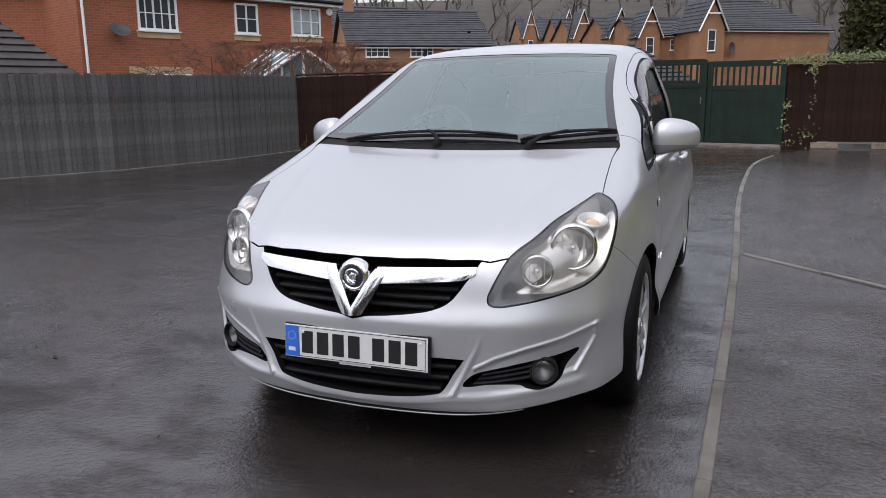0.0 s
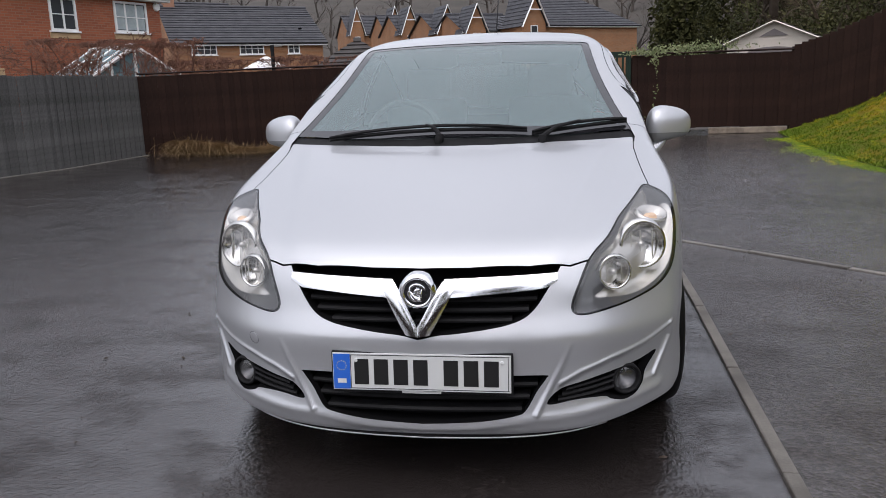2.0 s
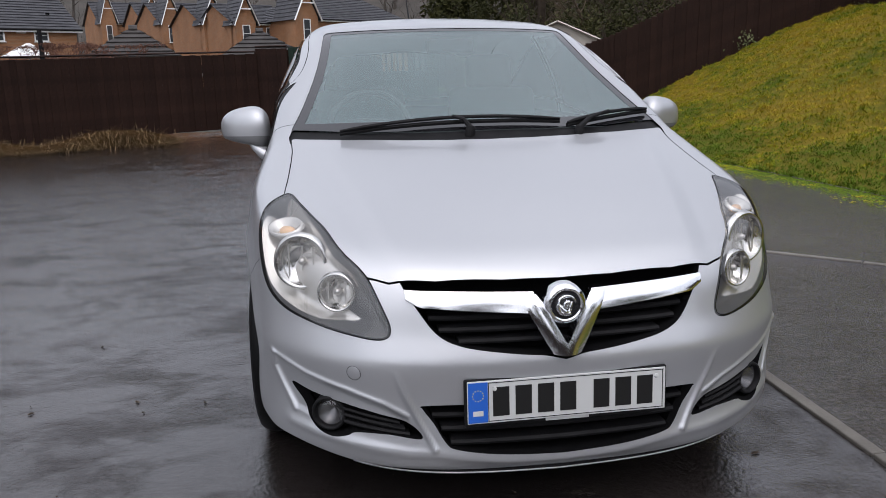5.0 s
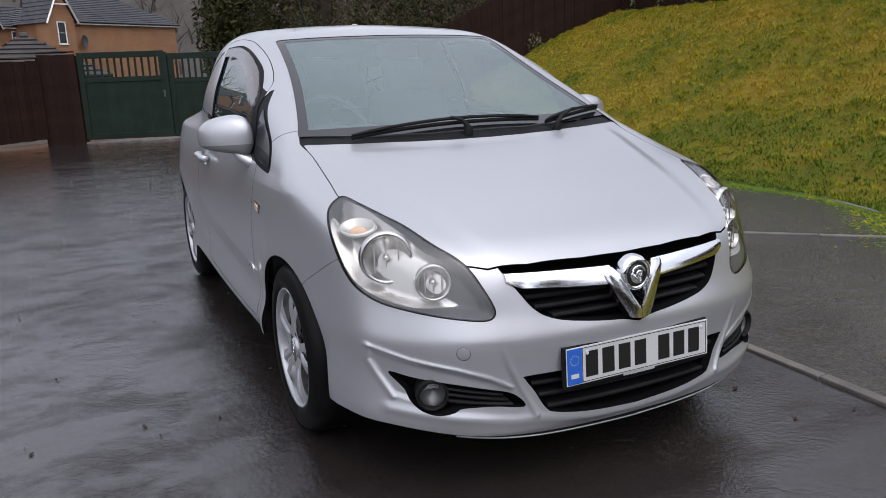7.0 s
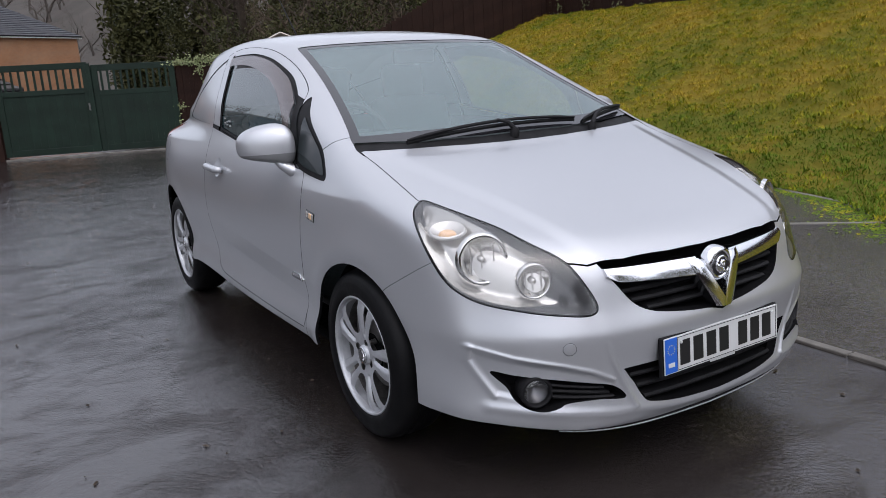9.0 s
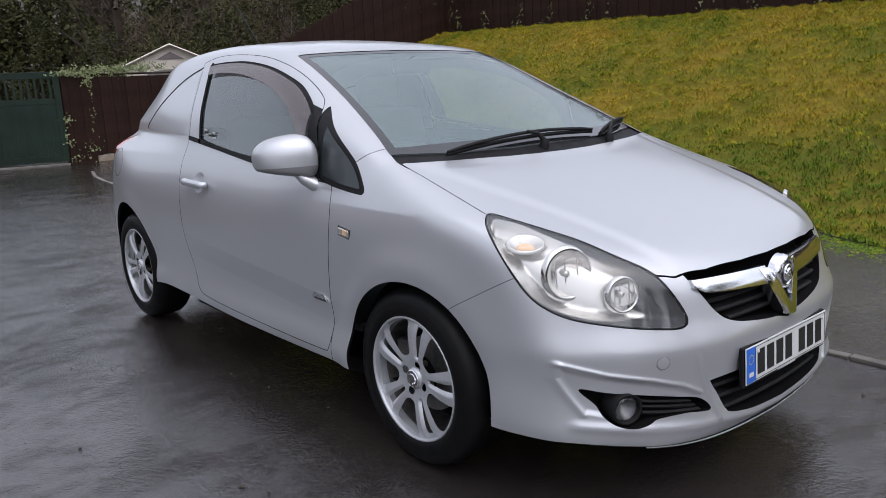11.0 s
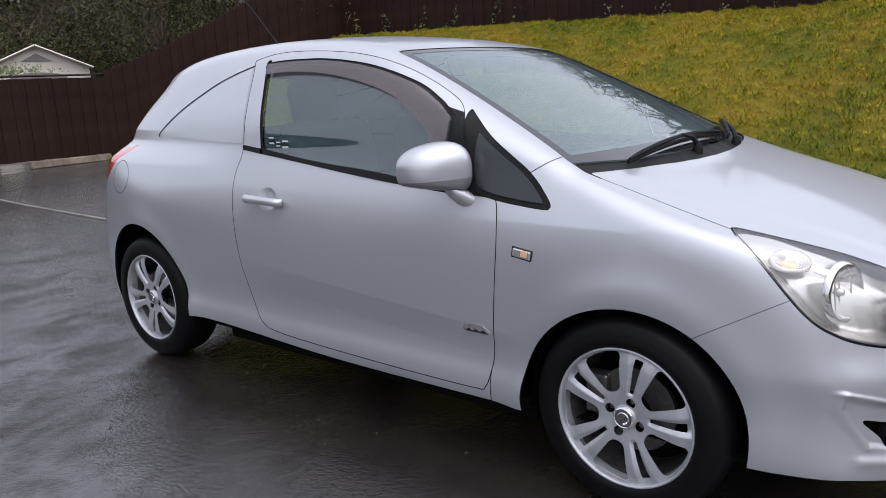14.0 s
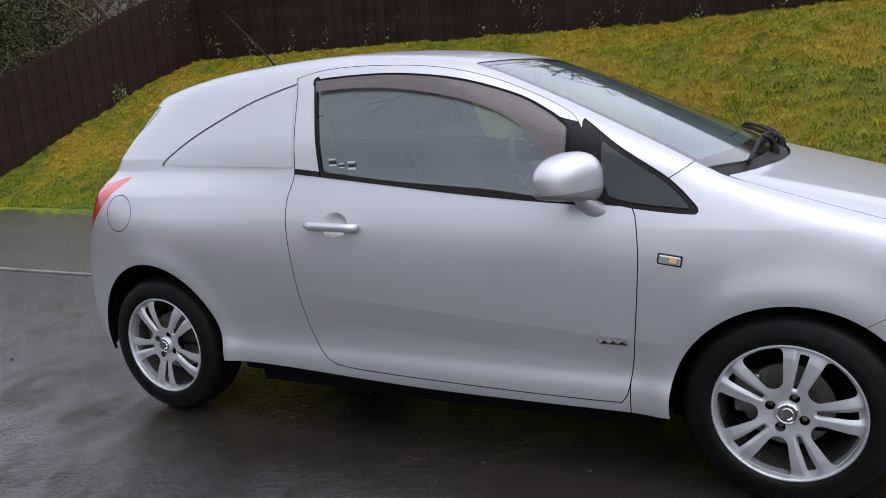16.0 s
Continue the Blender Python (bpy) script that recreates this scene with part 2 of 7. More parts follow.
def wet_asphalt(name, base, wet_low, wet_high, stretch, grain, rough_high, dry=0.0):
    """Tarmac with rain on it: proud chips of stone that glint, water lying in flat patches that mirror the sky, worn streaks between."""
    m = material(name, base, 0.5)
    t = m.node_tree
    l, p = t.links, t.nodes["Principled BSDF"]
    co = node(t, "TexCoord")
    chips = node(t, "TexVoronoi", Scale=78.0)
    dimple = node(t, "TexNoise", Scale=42.0, Detail=3.5, Roughness=0.65, Distortion=0.5)
    grit = node(t, "TexNoise", Scale=210.0, Detail=4.0, Roughness=0.7)
    swell = node(t, "TexNoise", Scale=9.0, Detail=5.0, Roughness=0.6)
    wide = node(t, "TexNoise", Scale=0.75, Detail=7.0, Roughness=0.62, Distortion=0.8)
    streak = node(t, "TexNoise", Scale=2.1, Detail=9.0, Roughness=0.72, Distortion=0.4)
    stain = node(t, "TexNoise", Scale=0.35, Detail=6.0)
    mapper = node(t, "Mapping")
    mapper.inputs["Scale"].default_value = stretch
    for a in (chips, dimple, grit, swell, stain, wide):
        l.new(co.outputs["Object"], a.inputs["Vector"])
    l.new(co.outputs["Object"], mapper.inputs["Vector"])
    l.new(mapper.outputs[0], streak.inputs["Vector"])

    def blend(op, a, b, c=None):
        n = node(t, "Math")
        n.operation = op
        for k, x in enumerate((a, b, c)):
            if x is None:
                continue
            if isinstance(x, (int, float)):
                n.inputs[k].default_value = x
            else:
                l.new(x, n.inputs[k])
        return n.outputs[0]

    def span_of(x, lo, hi, to_lo, to_hi):
        n = node(t, "MapRange")
        for k, value in enumerate((lo, hi, to_lo, to_hi)):
            n.inputs[k + 1].default_value = value
        l.new(x, n.inputs[0])
        return n.outputs[0]

    colour = node(t, "Mix")
    colour.data_type = "RGBA"
    colour.inputs[6].default_value = (*[c * 0.35 for c in base], 1)
    colour.inputs[7].default_value = (*[c * 2.6 for c in base], 1)
    l.new(span_of(blend("MULTIPLY_ADD", chips.outputs["Color"], 0.6, stain.outputs[0]), 0.3, 1.15, 0, 1), colour.inputs[0])
    l.new(colour.outputs[2], p.inputs["Base Color"])
    pool = span_of(blend("MULTIPLY_ADD", swell.outputs[0], 0.12, wide.outputs[0]), wet_low, wet_high, 0, 1)
    worn = span_of(streak.outputs[0], 0.46, 0.61, 0, 1)
    wet = blend("MULTIPLY", blend("SUBTRACT", 1.0, blend("MULTIPLY", worn, 0.62)), blend("MULTIPLY_ADD", pool, 0.40 - 0.2 * dry, 0.60 * (1 - dry)))
    l.new(span_of(wet, 0, 1, rough_high, 0.055), p.inputs["Roughness"])
    stone = blend("SUBTRACT", 0.7, chips.outputs["Distance"])
    high = blend("ADD", blend("MULTIPLY", dimple.outputs[0], 1.3), blend("ADD", blend("MULTIPLY", grit.outputs[0], 0.5), blend("MULTIPLY", stone, 0.55)))
    high = blend("ADD", high, blend("MULTIPLY", swell.outputs[0], 1.5))
    bn = node(t, "Bump", Distance=grain)
    l.new(span_of(wet, 0, 1, 0.66, 0.27), bn.inputs["Strength"])
    l.new(high, bn.inputs["Height"])
    l.new(bn.outputs[0], p.inputs["Normal"])
    l.new(span_of(wet, 0.1, 0.9, 1.22, 1.84), p.inputs["IOR"])
    p.inputs["Specular IOR Level"].default_value = 0.6
    return m


def glass(name, tint, haze, haze_tone, ior=1.5):
    """A pane: clear with a tint, mirroring by Fresnel, with a film of mist or rain on it."""
    m = bpy.data.materials.new(name)
    m.use_nodes = True
    t = m.node_tree
    t.nodes.clear()
    l = t.links
    out, clear, gloss, mist = node(t, "OutputMaterial"), node(t, "BsdfTransparent", Color=(*tint, 1)), node(t, "BsdfGlossy", Roughness=0.015), node(t, "BsdfDiffuse", Color=(*haze_tone, 1))
    edge_on, power, fr = node(t, "LayerWeight", Blend=0.5), node(t, "Math"), node(t, "MapRange")
    power.operation, power.inputs[1].default_value = "POWER", 4.0
    l.new(edge_on.outputs["Facing"], power.inputs[0])
    l.new(power.outputs[0], fr.inputs[0])
    fr.inputs[3].default_value, fr.inputs[4].default_value = 2 * ((ior - 1) / (ior + 1)) ** 2, 1.0
    a, b = node(t, "MixShader"), node(t, "MixShader")
    co, spots = node(t, "TexCoord"), node(t, "TexNoise", Scale=1.2, Detail=2.0)
    rng = node(t, "MapRange")
    rng.inputs[1].default_value, rng.inputs[2].default_value = 0.3, 0.75
    rng.inputs[3].default_value, rng.inputs[4].default_value = haze * 0.88, haze * 1.12
    l.new(co.outputs["Object"], spots.inputs["Vector"])
    l.new(spots.outputs[0], rng.inputs[0])
    l.new(rng.outputs[0], a.inputs[0])
    l.new(clear.outputs[0], a.inputs[1])
    l.new(mist.outputs[0], a.inputs[2])
    l.new(fr.outputs[0], b.inputs[0])
    l.new(a.outputs[0], b.inputs[1])
    l.new(gloss.outputs[0], b.inputs[2])
    l.new(b.outputs[0], out.inputs[0])
    return m


def brickwork(name, brick, dark, mortar):
    """Far brickwork: courses 75 mm high, too small to pick apart from here."""
    m = material(name, brick, 0.85)
    t = m.node_tree
    l, p = t.links, t.nodes["Principled BSDF"]
    co = node(t, "TexCoord")
    b = node(t, "TexBrick", Scale=1.0, Color1=(*brick, 1), Color2=(*dark, 1), Mortar=(*mortar, 1), Mortar_Size=0.008, Brick_Width=0.225, Row_Height=0.075)
    l.new(co.outputs["UV"], b.inputs["Vector"])
    stain = node(t, "TexNoise", Scale=0.6, Detail=6.0)
    l.new(co.outputs["Object"], stain.inputs["Vector"])
    mul = node(t, "Mix")
    mul.data_type, mul.blend_type = "RGBA", "MULTIPLY"
    mul.inputs[0].default_value = 0.5
    l.new(b.outputs[0], mul.inputs[6])
    l.new(stain.outputs[0], mul.inputs[7])
    l.new(mul.outputs[2], p.inputs["Base Color"])
    bn = node(t, "Bump", Strength=0.5, Distance=0.008)
    l.new(b.outputs["Fac"], bn.inputs["Height"])
    bn.invert = True
    l.new(bn.outputs[0], p.inputs["Normal"])
    return m


def silver_paint():
    """Metallic silver with flake, clear lacquer, a little road dirt and rain."""
    m = material("silver_paint", (0.50, 0.51, 0.53), 0.34, 0.60, coat=0.7)
    t = m.node_tree
    l, p = t.links, t.nodes["Principled BSDF"]
    co = node(t, "TexCoord")
    flake = node(t, "TexVoronoi", Scale=1600.0)
    film = node(t, "TexNoise", Scale=2.5, Detail=6.0)
    for a in (flake, film):
        l.new(co.outputs["Object"], a.inputs["Vector"])
    mix = node(t, "Mix")
    mix.data_type = "RGBA"
    mix.inputs[6].default_value, mix.inputs[7].default_value = (0.475, 0.485, 0.505, 1), (0.515, 0.525, 0.545, 1)
    l.new(flake.outputs["Color"], mix.inputs[0])
    l.new(mix.outputs[2], p.inputs["Base Color"])
    rr = node(t, "MapRange")
    rr.inputs[3].default_value, rr.inputs[4].default_value = 0.31, 0.38
    l.new(film.outputs[0], rr.inputs[0])
    l.new(rr.outputs[0], p.inputs["Roughness"])
    cr = node(t, "MapRange")
    cr.inputs[3].default_value, cr.inputs[4].default_value = 0.035, 0.075
    l.new(film.outputs[0], cr.inputs[0])
    l.new(cr.outputs[0], p.inputs["Coat Roughness"])
    return m


SILVER = silver_paint()
# near-black that stands in for shade in seams and cavities, also on black parts
GAP = material("shade_black", (0.006, 0.006, 0.0065), 0.9, specular=0.05)
BLACK = material("black_plastic", (0.012, 0.012, 0.013), 0.6, vary=0.3, scale=20, bump=0.0006, specular=0.16)
GLOSS_BLACK = material("gloss_black", (0.012, 0.012, 0.014), 0.12, coat=0.5)
LAMP_MIRROR = material("lamp_mirror", (0.66, 0.65, 0.63), 0.12, 1.0)
CHROME = material("chrome", (0.80, 0.81, 0.83), 0.13, 1.0)
ALLOY = material("alloy", (0.50, 0.51, 0.53), 0.38, 0.5, vary=0.18, scale=14, coat=0.4)
STEEL = material("brake_steel", (0.24, 0.23, 0.22), 0.4, 0.8, vary=0.5, scale=20)
RUBBER = material("tyre_rubber", (0.0055, 0.0055, 0.006), 0.5, vary=0.35, scale=14, bump=0.001, specular=0.13)
SCREEN = glass("screen_glass", (0.72, 0.82, 0.80), 0.24, (0.36, 0.53, 0.54), 1.62)
PANE = glass("door_glass", (0.56, 0.71, 0.71), 0.12, (0.28, 0.44, 0.48), 1.70)
TINT = glass("smoked_acrylic", (0.34, 0.28, 0.28), 0.30, (0.26, 0.21, 0.21))
LENS = glass("lamp_lens", (0.95, 0.955, 0.96), 0.02, (0.75, 0.75, 0.72))
AMBER = material("amber_lens", (0.74, 0.48, 0.28), 0.2, coat=0.6)
RED = material("red_lens", (0.45, 0.02, 0.02), 0.12, coat=0.8)
LAMP_SILVER = material("lamp_silver", (0.62, 0.60, 0.56), 0.26, 0.70)
LAMP_GREY = material("lamp_grey", (0.050, 0.051, 0.055), 0.55)
PLATE_WHITE = material("plate_white", (0.58, 0.59, 0.58), 0.35, coat=0.4)
PLATE_BLUE = material("plate_blue", (0.02, 0.12, 0.55), 0.35, coat=0.4)
INK = material("plate_black", (0.01, 0.01, 0.01), 0.4)
YELLOW = material("plate_yellow", (0.75, 0.62, 0.10), 0.4)
CLOTH = material("seat_cloth", (0.035, 0.036, 0.038), 0.9, vary=0.4, scale=30, bump=0.001)
DASH = material("dash_plastic", (0.045, 0.047, 0.05), 0.6, vary=0.3, scale=20, bump=0.0008)
LINER = material("roof_lining", (0.42, 0.42, 0.41), 0.95, vary=0.1)
ASPHALT = wet_asphalt("wet_tarmac", (0.0138, 0.0115, 0.0108), 0.36, 0.60, (0.8, 1.35, 1.0), 0.0055, 0.20)
DRIVE = wet_asphalt("damp_tarmac", (0.030, 0.0268, 0.0256), 0.44, 0.76, (0.9, 1.3, 1.0), 0.0075, 0.24, 0.35)
KERB = material("edging_concrete", (0.165, 0.152, 0.132), 0.7, vary=0.45, scale=5, bump=0.003, piece=0.15)
BROWN_WOOD = material("brown_stained_wood", (0.027, 0.0135, 0.0098), 0.6, vary=0.5, scale=3, fine=40, bump=0.002, piece=0.12, specular=0.10)
GREY_WOOD = material("grey_stained_wood", (0.115, 0.112, 0.108), 0.8, vary=0.55, scale=3, fine=40, bump=0.002, piece=0.14, specular=0.25)
GREEN_WOOD = material("green_painted_wood", (0.007, 0.020, 0.012), 0.55, vary=0.45, scale=3, fine=40, bump=0.0015, piece=0.12, specular=0.25)
RED_BRICK = brickwork("red_brick", (0.43, 0.128, 0.056), (0.33, 0.098, 0.045), (0.36, 0.19, 0.12))
ORANGE_BRICK = brickwork("orange_brick", (0.40, 0.185, 0.080), (0.33, 0.150, 0.065), (0.36, 0.24, 0.15))
TILE = material("roof_tile", (0.045, 0.045, 0.052), 0.6, vary=0.35, scale=2, fine=20, bump=0.004)
BROWN_TILE = material("brown_roof_tile", (0.046, 0.040, 0.037), 0.65, vary=0.45, scale=2, fine=20, bump=0.004)
NET = material("net_curtain", (0.36, 0.41, 0.41), 0.9, vary=0.2, scale=6)
UPVC = material("white_upvc", (0.78, 0.78, 0.76), 0.35, vary=0.08, scale=3)
FOOTING = material("dull_footing_stone", (0.26, 0.21, 0.16), 0.9, vary=0.5, scale=6, bump=0.01)
STONE = material("buff_stone", (0.52, 0.36, 0.20), 0.85, vary=0.2, scale=3, bump=0.003)
ROOM_GLASS = material("far_pane", (0.05, 0.055, 0.06), 0.05, specular=0.8)
SHED_CREAM = material("cream_resin", (0.55, 0.50, 0.43), 0.6, vary=0.15, scale=2)
SHED_GREY = material("grey_resin", (0.16, 0.14, 0.135), 0.6, vary=0.2, scale=2)
BARK = material("wet_bark", (0.060, 0.046, 0.034), 0.8, vary=0.5, scale=4, fine=30, bump=0.01, specular=0.15)
TWIG = material("brown_twigs", (0.095, 0.070, 0.048), 0.8, vary=0.4, scale=2, specular=0.15)
RED_TWIG = material("russet_twigs", (0.17, 0.075, 0.045), 0.8, vary=0.5, scale=2)
LEAF = material("evergreen_leaf", (0.026, 0.030, 0.012), 0.75, vary=0.5, scale=1.5, tone=(0.060, 0.058, 0.020), specular=0.12)
IVY = material("variegated_ivy", (0.08, 0.11, 0.035), 0.6, vary=0.4, scale=6, tone=(0.24, 0.26, 0.12))
STRAW = material("dead_grass", (0.27, 0.175, 0.075), 0.85, vary=0.4, scale=4)


# ---- mesh helpers ----
def part(name, bm, mat, parent=None, label="", smooth=False):
    """Links a bmesh as one mesh object, under a thing or a part."""
    me = bpy.data.meshes.new(name)
    bm.to_mesh(me)
    bm.free()
    me.materials.append(mat)
    if smooth:
        for p in me.polygons:
            p.use_smooth = True
    ob = new(name, me)
    ob.parent = parent
    if label:
        tagged(ob, label)
    return ob


def raw(name, verts, faces, mat, parent=None, label="", normals=None, smooth=False):
    """The same from arrays of vertices and faces."""
    me = bpy.data.meshes.new(name)
    me.from_pydata([tuple(v) for v in verts], [], faces)
    me.materials.append(mat)
    if normals is not None or smooth:
        for p in me.polygons:
            p.use_smooth = True
    if normals is not None:
        me.normals_split_custom_set_from_vertices([tuple(n) for n in normals])
    ob = new(name, me)
    ob.parent = parent
    if label:
        tagged(ob, label)
    return ob


def thing(name, m=None, label="", category="", group="", kind=""):
    ob = new(name)
    ob.empty_display_size = 0.1
    if m is not None:
        ob.matrix_world = m
    return tagged(ob, label, category, group, kind)


def box(size, at=(0, 0, 0), bevel=0.0, bm=None, turn=None):
    """A box by its size and middle, with its edges rounded."""
    bm = bm or bmesh.new()
    m = Matrix.Translation(at) @ (turn or Matrix()) @ Matrix.Diagonal((*size, 1))
    got = bmesh.ops.create_cube(bm, size=1, matrix=m)
    if bevel:
        es = list({e for v in got["verts"] for e in v.link_edges})
        bmesh.ops.bevel(bm, geom=es, offset=bevel, segments=2, affect="EDGES", profile=0.5)
    return bm


def prism(outline, depth, axis="y", at=0.0, bm=None, bevel=0.0):
    """A flat outline of (a, b) pairs, drawn out along an axis from at to at + depth."""
    bm = bm or bmesh.new()
    put = {"x": lambda a, b, c: (c, a, b), "y": lambda a, b, c: (a, c, b), "z": lambda a, b, c: (a, b, c)}[axis]
    lo = [bm.verts.new(put(a, b, at)) for a, b in outline]
    hi = [bm.verts.new(put(a, b, at + depth)) for a, b in outline]
    fs = [bm.faces.new(lo), bm.faces.new(hi[::-1])]
    k = len(outline)
    fs += [bm.faces.new((lo[i], hi[i], hi[(i + 1) % k], lo[(i + 1) % k])) for i in range(k)]
    bmesh.ops.recalc_face_normals(bm, faces=fs)
    if bevel:
        bmesh.ops.bevel(bm, geom=list({e for f in fs for e in f.edges}), offset=bevel, segments=2, affect="EDGES", profile=0.5)
    return bm


def tube(points, radii, sides=8, bm=None, flat=1.0, cap=True):
    """A tube along points; radii one for each point."""
    bm = bm or bmesh.new()
    pts = [Vector(p) for p in points]
    rings = []
    for i, p in enumerate(pts):
        d = (pts[min(i + 1, len(pts) - 1)] - pts[max(i - 1, 0)]).normalized()
        a = d.cross(Vector((0, 0, 1)) if abs(d.z) < 0.9 else Vector((1, 0, 0))).normalized()
        b = d.cross(a)
        rings.append([bm.verts.new(p + (a * math.cos(w) + b * math.sin(w) * flat) * radii[i]) for w in (2 * math.pi * k / sides for k in range(sides))])
    for r, s in zip(rings, rings[1:]):
        for k in range(sides):
            bm.faces.new((r[k], r[(k + 1) % sides], s[(k + 1) % sides], s[k]))
    if cap:
        bm.faces.new(rings[0][::-1])
        bm.faces.new(rings[-1])
    return bm


def lathe(profile, n=48, bm=None, m=None):
    """Turns (radius, x) pairs about the x axis."""
    bm = bm or bmesh.new()
    rings = []
    for r, x in profile:
        rings.append([bm.verts.new(Vector((x, r * math.cos(w), r * math.sin(w)))) for w in (2 * math.pi * k / n for k in range(n))])
    for a, b in zip(rings, rings[1:]):
        for k in range(n):
            bm.faces.new((a[k], a[(k + 1) % n], b[(k + 1) % n], b[k]))
    if m is not None:
        bmesh.ops.transform(bm, matrix=m, verts=[v for r in rings for v in r])
    return bm


def crisp(bm, angle=0.7):
    """Shades a solid smooth, but for its hard edges."""
    for f in bm.faces:
        f.smooth = True
    for e in bm.edges:
        e.smooth = len(e.link_faces) == 2 and e.calc_face_angle(0.0) < angle


def rounded(points, steps=6):
    """A closed smooth outline through a few control points; a point given three times stays sharp."""
    n, out = len(points), []
    for i in range(n):
        p0, p1, p2, p3 = (np.array(points[(i + j) % n], float) for j in (-1, 0, 1, 2))
        if np.allclose(p1, p2):
            continue
        for k in range(steps):
            t = k / steps
            out.append(0.5 * (2 * p1 + (p2 - p0) * t + (2 * p0 - 5 * p1 + 4 * p2 - p3) * t**2 + (3 * p1 - p0 - 3 * p2 + p3) * t**3))
    return np.array(out)


# ---- ground ----
def on_bank(x, y):
    """Height of the grass bank over the drive."""
    foot = bank_foot(y)
    d = np.maximum(x - foot, 0)
    top = 2.02 + 0.024 * y
    s = np.clip(d / 5.6, 0, 1)
    return top * (0.55 * s + 0.45 * s * s * (3 - 2 * s)) + 0.03


BANK_FOOT = Spline(-9, 2.6, -3, 2.9, -0.8, 3.25, 0.6, 3.6, 1.4, 4.25, 2.2, 4.48, 4.7, 4.52, 8.4, 4.45, 13.5, 4.9)


def bank_foot(y):
    return BANK_FOOT(y)


def rise(x, y):
    """The wooded slope that climbs behind the bank's fence."""
    return 11 * (1 - math.exp(-((max(0.0, x - 13.5) / 15) ** 2))) * min(1.0, max(0.0, (y + 40) / 30))


def ground_sheet():
    """One sheet to the horizon, a low valley with a wooded hill beyond."""
    xs = np.unique(np.concatenate([np.linspace(-400, -40, 19), np.linspace(-40, 40, 33), np.linspace(40, 400, 19)]))
    ys = np.unique(np.concatenate([np.linspace(-300, -20, 15), np.linspace(-20, 100, 33), np.linspace(100, 420, 33)]))
    vs = []
    for y in ys:
        for x in xs:
            r = max(0.0, y - 105 + 0.25 * abs(x))
            z = -0.03 + 34 * (1 - math.exp(-((r / 110) ** 2))) + rise(x, y)
            vs.append((x, y, z))
    k = len(xs)
    fs = [(j * k + i, j * k + i + 1, (j + 1) * k + i + 1, (j + 1) * k + i) for j in range(len(ys) - 1) for i in range(k - 1)]
    return raw("ground", vs, fs, EARTH, smooth=True)


EARTH = material("woodland_floor", (0.055, 0.045, 0.036), 0.9, vary=0.5, scale=0.15, fine=3.0, bump=0.05, tone=(0.038, 0.034, 0.027))
GRASS_SOIL = material("mossy_turf", (0.080, 0.084, 0.008), 0.9, vary=0.6, scale=0.9, fine=30, bump=0.010, tone=(0.165, 0.118, 0.014), specular=0.1)


def sheet(name, outline, z, mat, label):
    bm = bmesh.new()
    bm.faces.new([bm.verts.new((x, y, z)) for x, y in outline])
    bmesh.ops.triangulate(bm, faces=bm.faces[:])
    for f in bm.faces:
        if f.normal.z < 0:
            f.normal_flip()
    return tagged(part(name, bm, mat), label, "road", kind="structure")


tagged(ground_sheet(), "earth and rough grass rising to a wooded hill", "ground", kind="structure")
sheet("road", [(-24, -24), (9, -24), (9, 14.6), (-1, 16.2), (-12, 13)], 0.0, ASPHALT, "wet black tarmac yard with pooled rainwater streaks")
KERB_LINE = Spline(-16, 0.75, -5, 0.98, -1, 1.09, 3, 1.17, 6.5, 1.19, 8.6, 1.27, 11, 1.49, 12.6, 1.95, 13.4, 2.3)
drive_edge = [(float(KERB_LINE(y)), float(y)) for y in np.linspace(-16, 13.4, 40)]
sheet("pavement", drive_edge + [(5.6, 13.9), (5.6, 2)] + [(4.4, -16)], 0.004, DRIVE, "damp coarse tarmac drive beside the yard")


def edging(name, line, label):
    """A row of narrow concrete edging stones with open joints, barely proud of the tarmac."""
    owner = thing(name, None, label, "kerb", kind="structure")
    pts, made = [Vector((*p, 0)) for p in line], {}
    for a, b in zip(pts, pts[1:]):
        d = b - a
        key = round(d.length, 3)
        if key not in made:
            bm = box((key - 0.008, 0.050, 0.10), (0, 0, 0), 0.006)
            me = bpy.data.meshes.new("edging_stone")
            bm.to_mesh(me)
            bm.free()
            me.materials.append(KERB)
            made[key] = me
        ob = new("edging_stone", made[key])
        ob.parent = owner
        ob.matrix_world = Matrix.Translation((a + b) / 2 + Vector((0, 0, -0.036 + random.uniform(-0.003, 0.003)))) @ Matrix.Rotation(math.atan2(d.y, d.x) + random.uniform(-0.006, 0.006), 4, "Z")
    return owner


edging("kerb", [(float(KERB_LINE(y)), float(y)) for y in np.arange(-6, 12.9, 0.9)], "line of pale concrete edging stones flush with tarmac")
edging("kerb", [(1.22 + t * 2.45, 3.05 - t * 2.42) for t in np.linspace(0, 1, 6)], "narrow concrete edging strip crossing the damp drive")
edging("kerb", [(float(bank_foot(y)), float(y)) for y in np.arange(-5, 13.6, 0.9)], "mossy timber edging board along the grass bank")

# grass bank: a lumpy turf, ridged along the slope
BANK_Y, BANK_D = np.linspace(-9, 14.2, 400), np.concatenate([np.linspace(0, 6.4, 150), [8, 12, 20]])
LUMP = np.array([[0.05 * noise.noise((f + d * 0.9, y * 0.9, 0)) + 0.025 * noise.noise((d * 2.7, y * 2.7, 4)) for d in BANK_D] for y, f in zip(BANK_Y, 0.9 * bank_foot(BANK_Y))])
TUFT = np.array([[noise.noise((d * 8.0, y * 4.6, 9)) + 0.8 * noise.noise((d * 13.0, y * 9.0, 2)) for d in BANK_D] for y in BANK_Y])


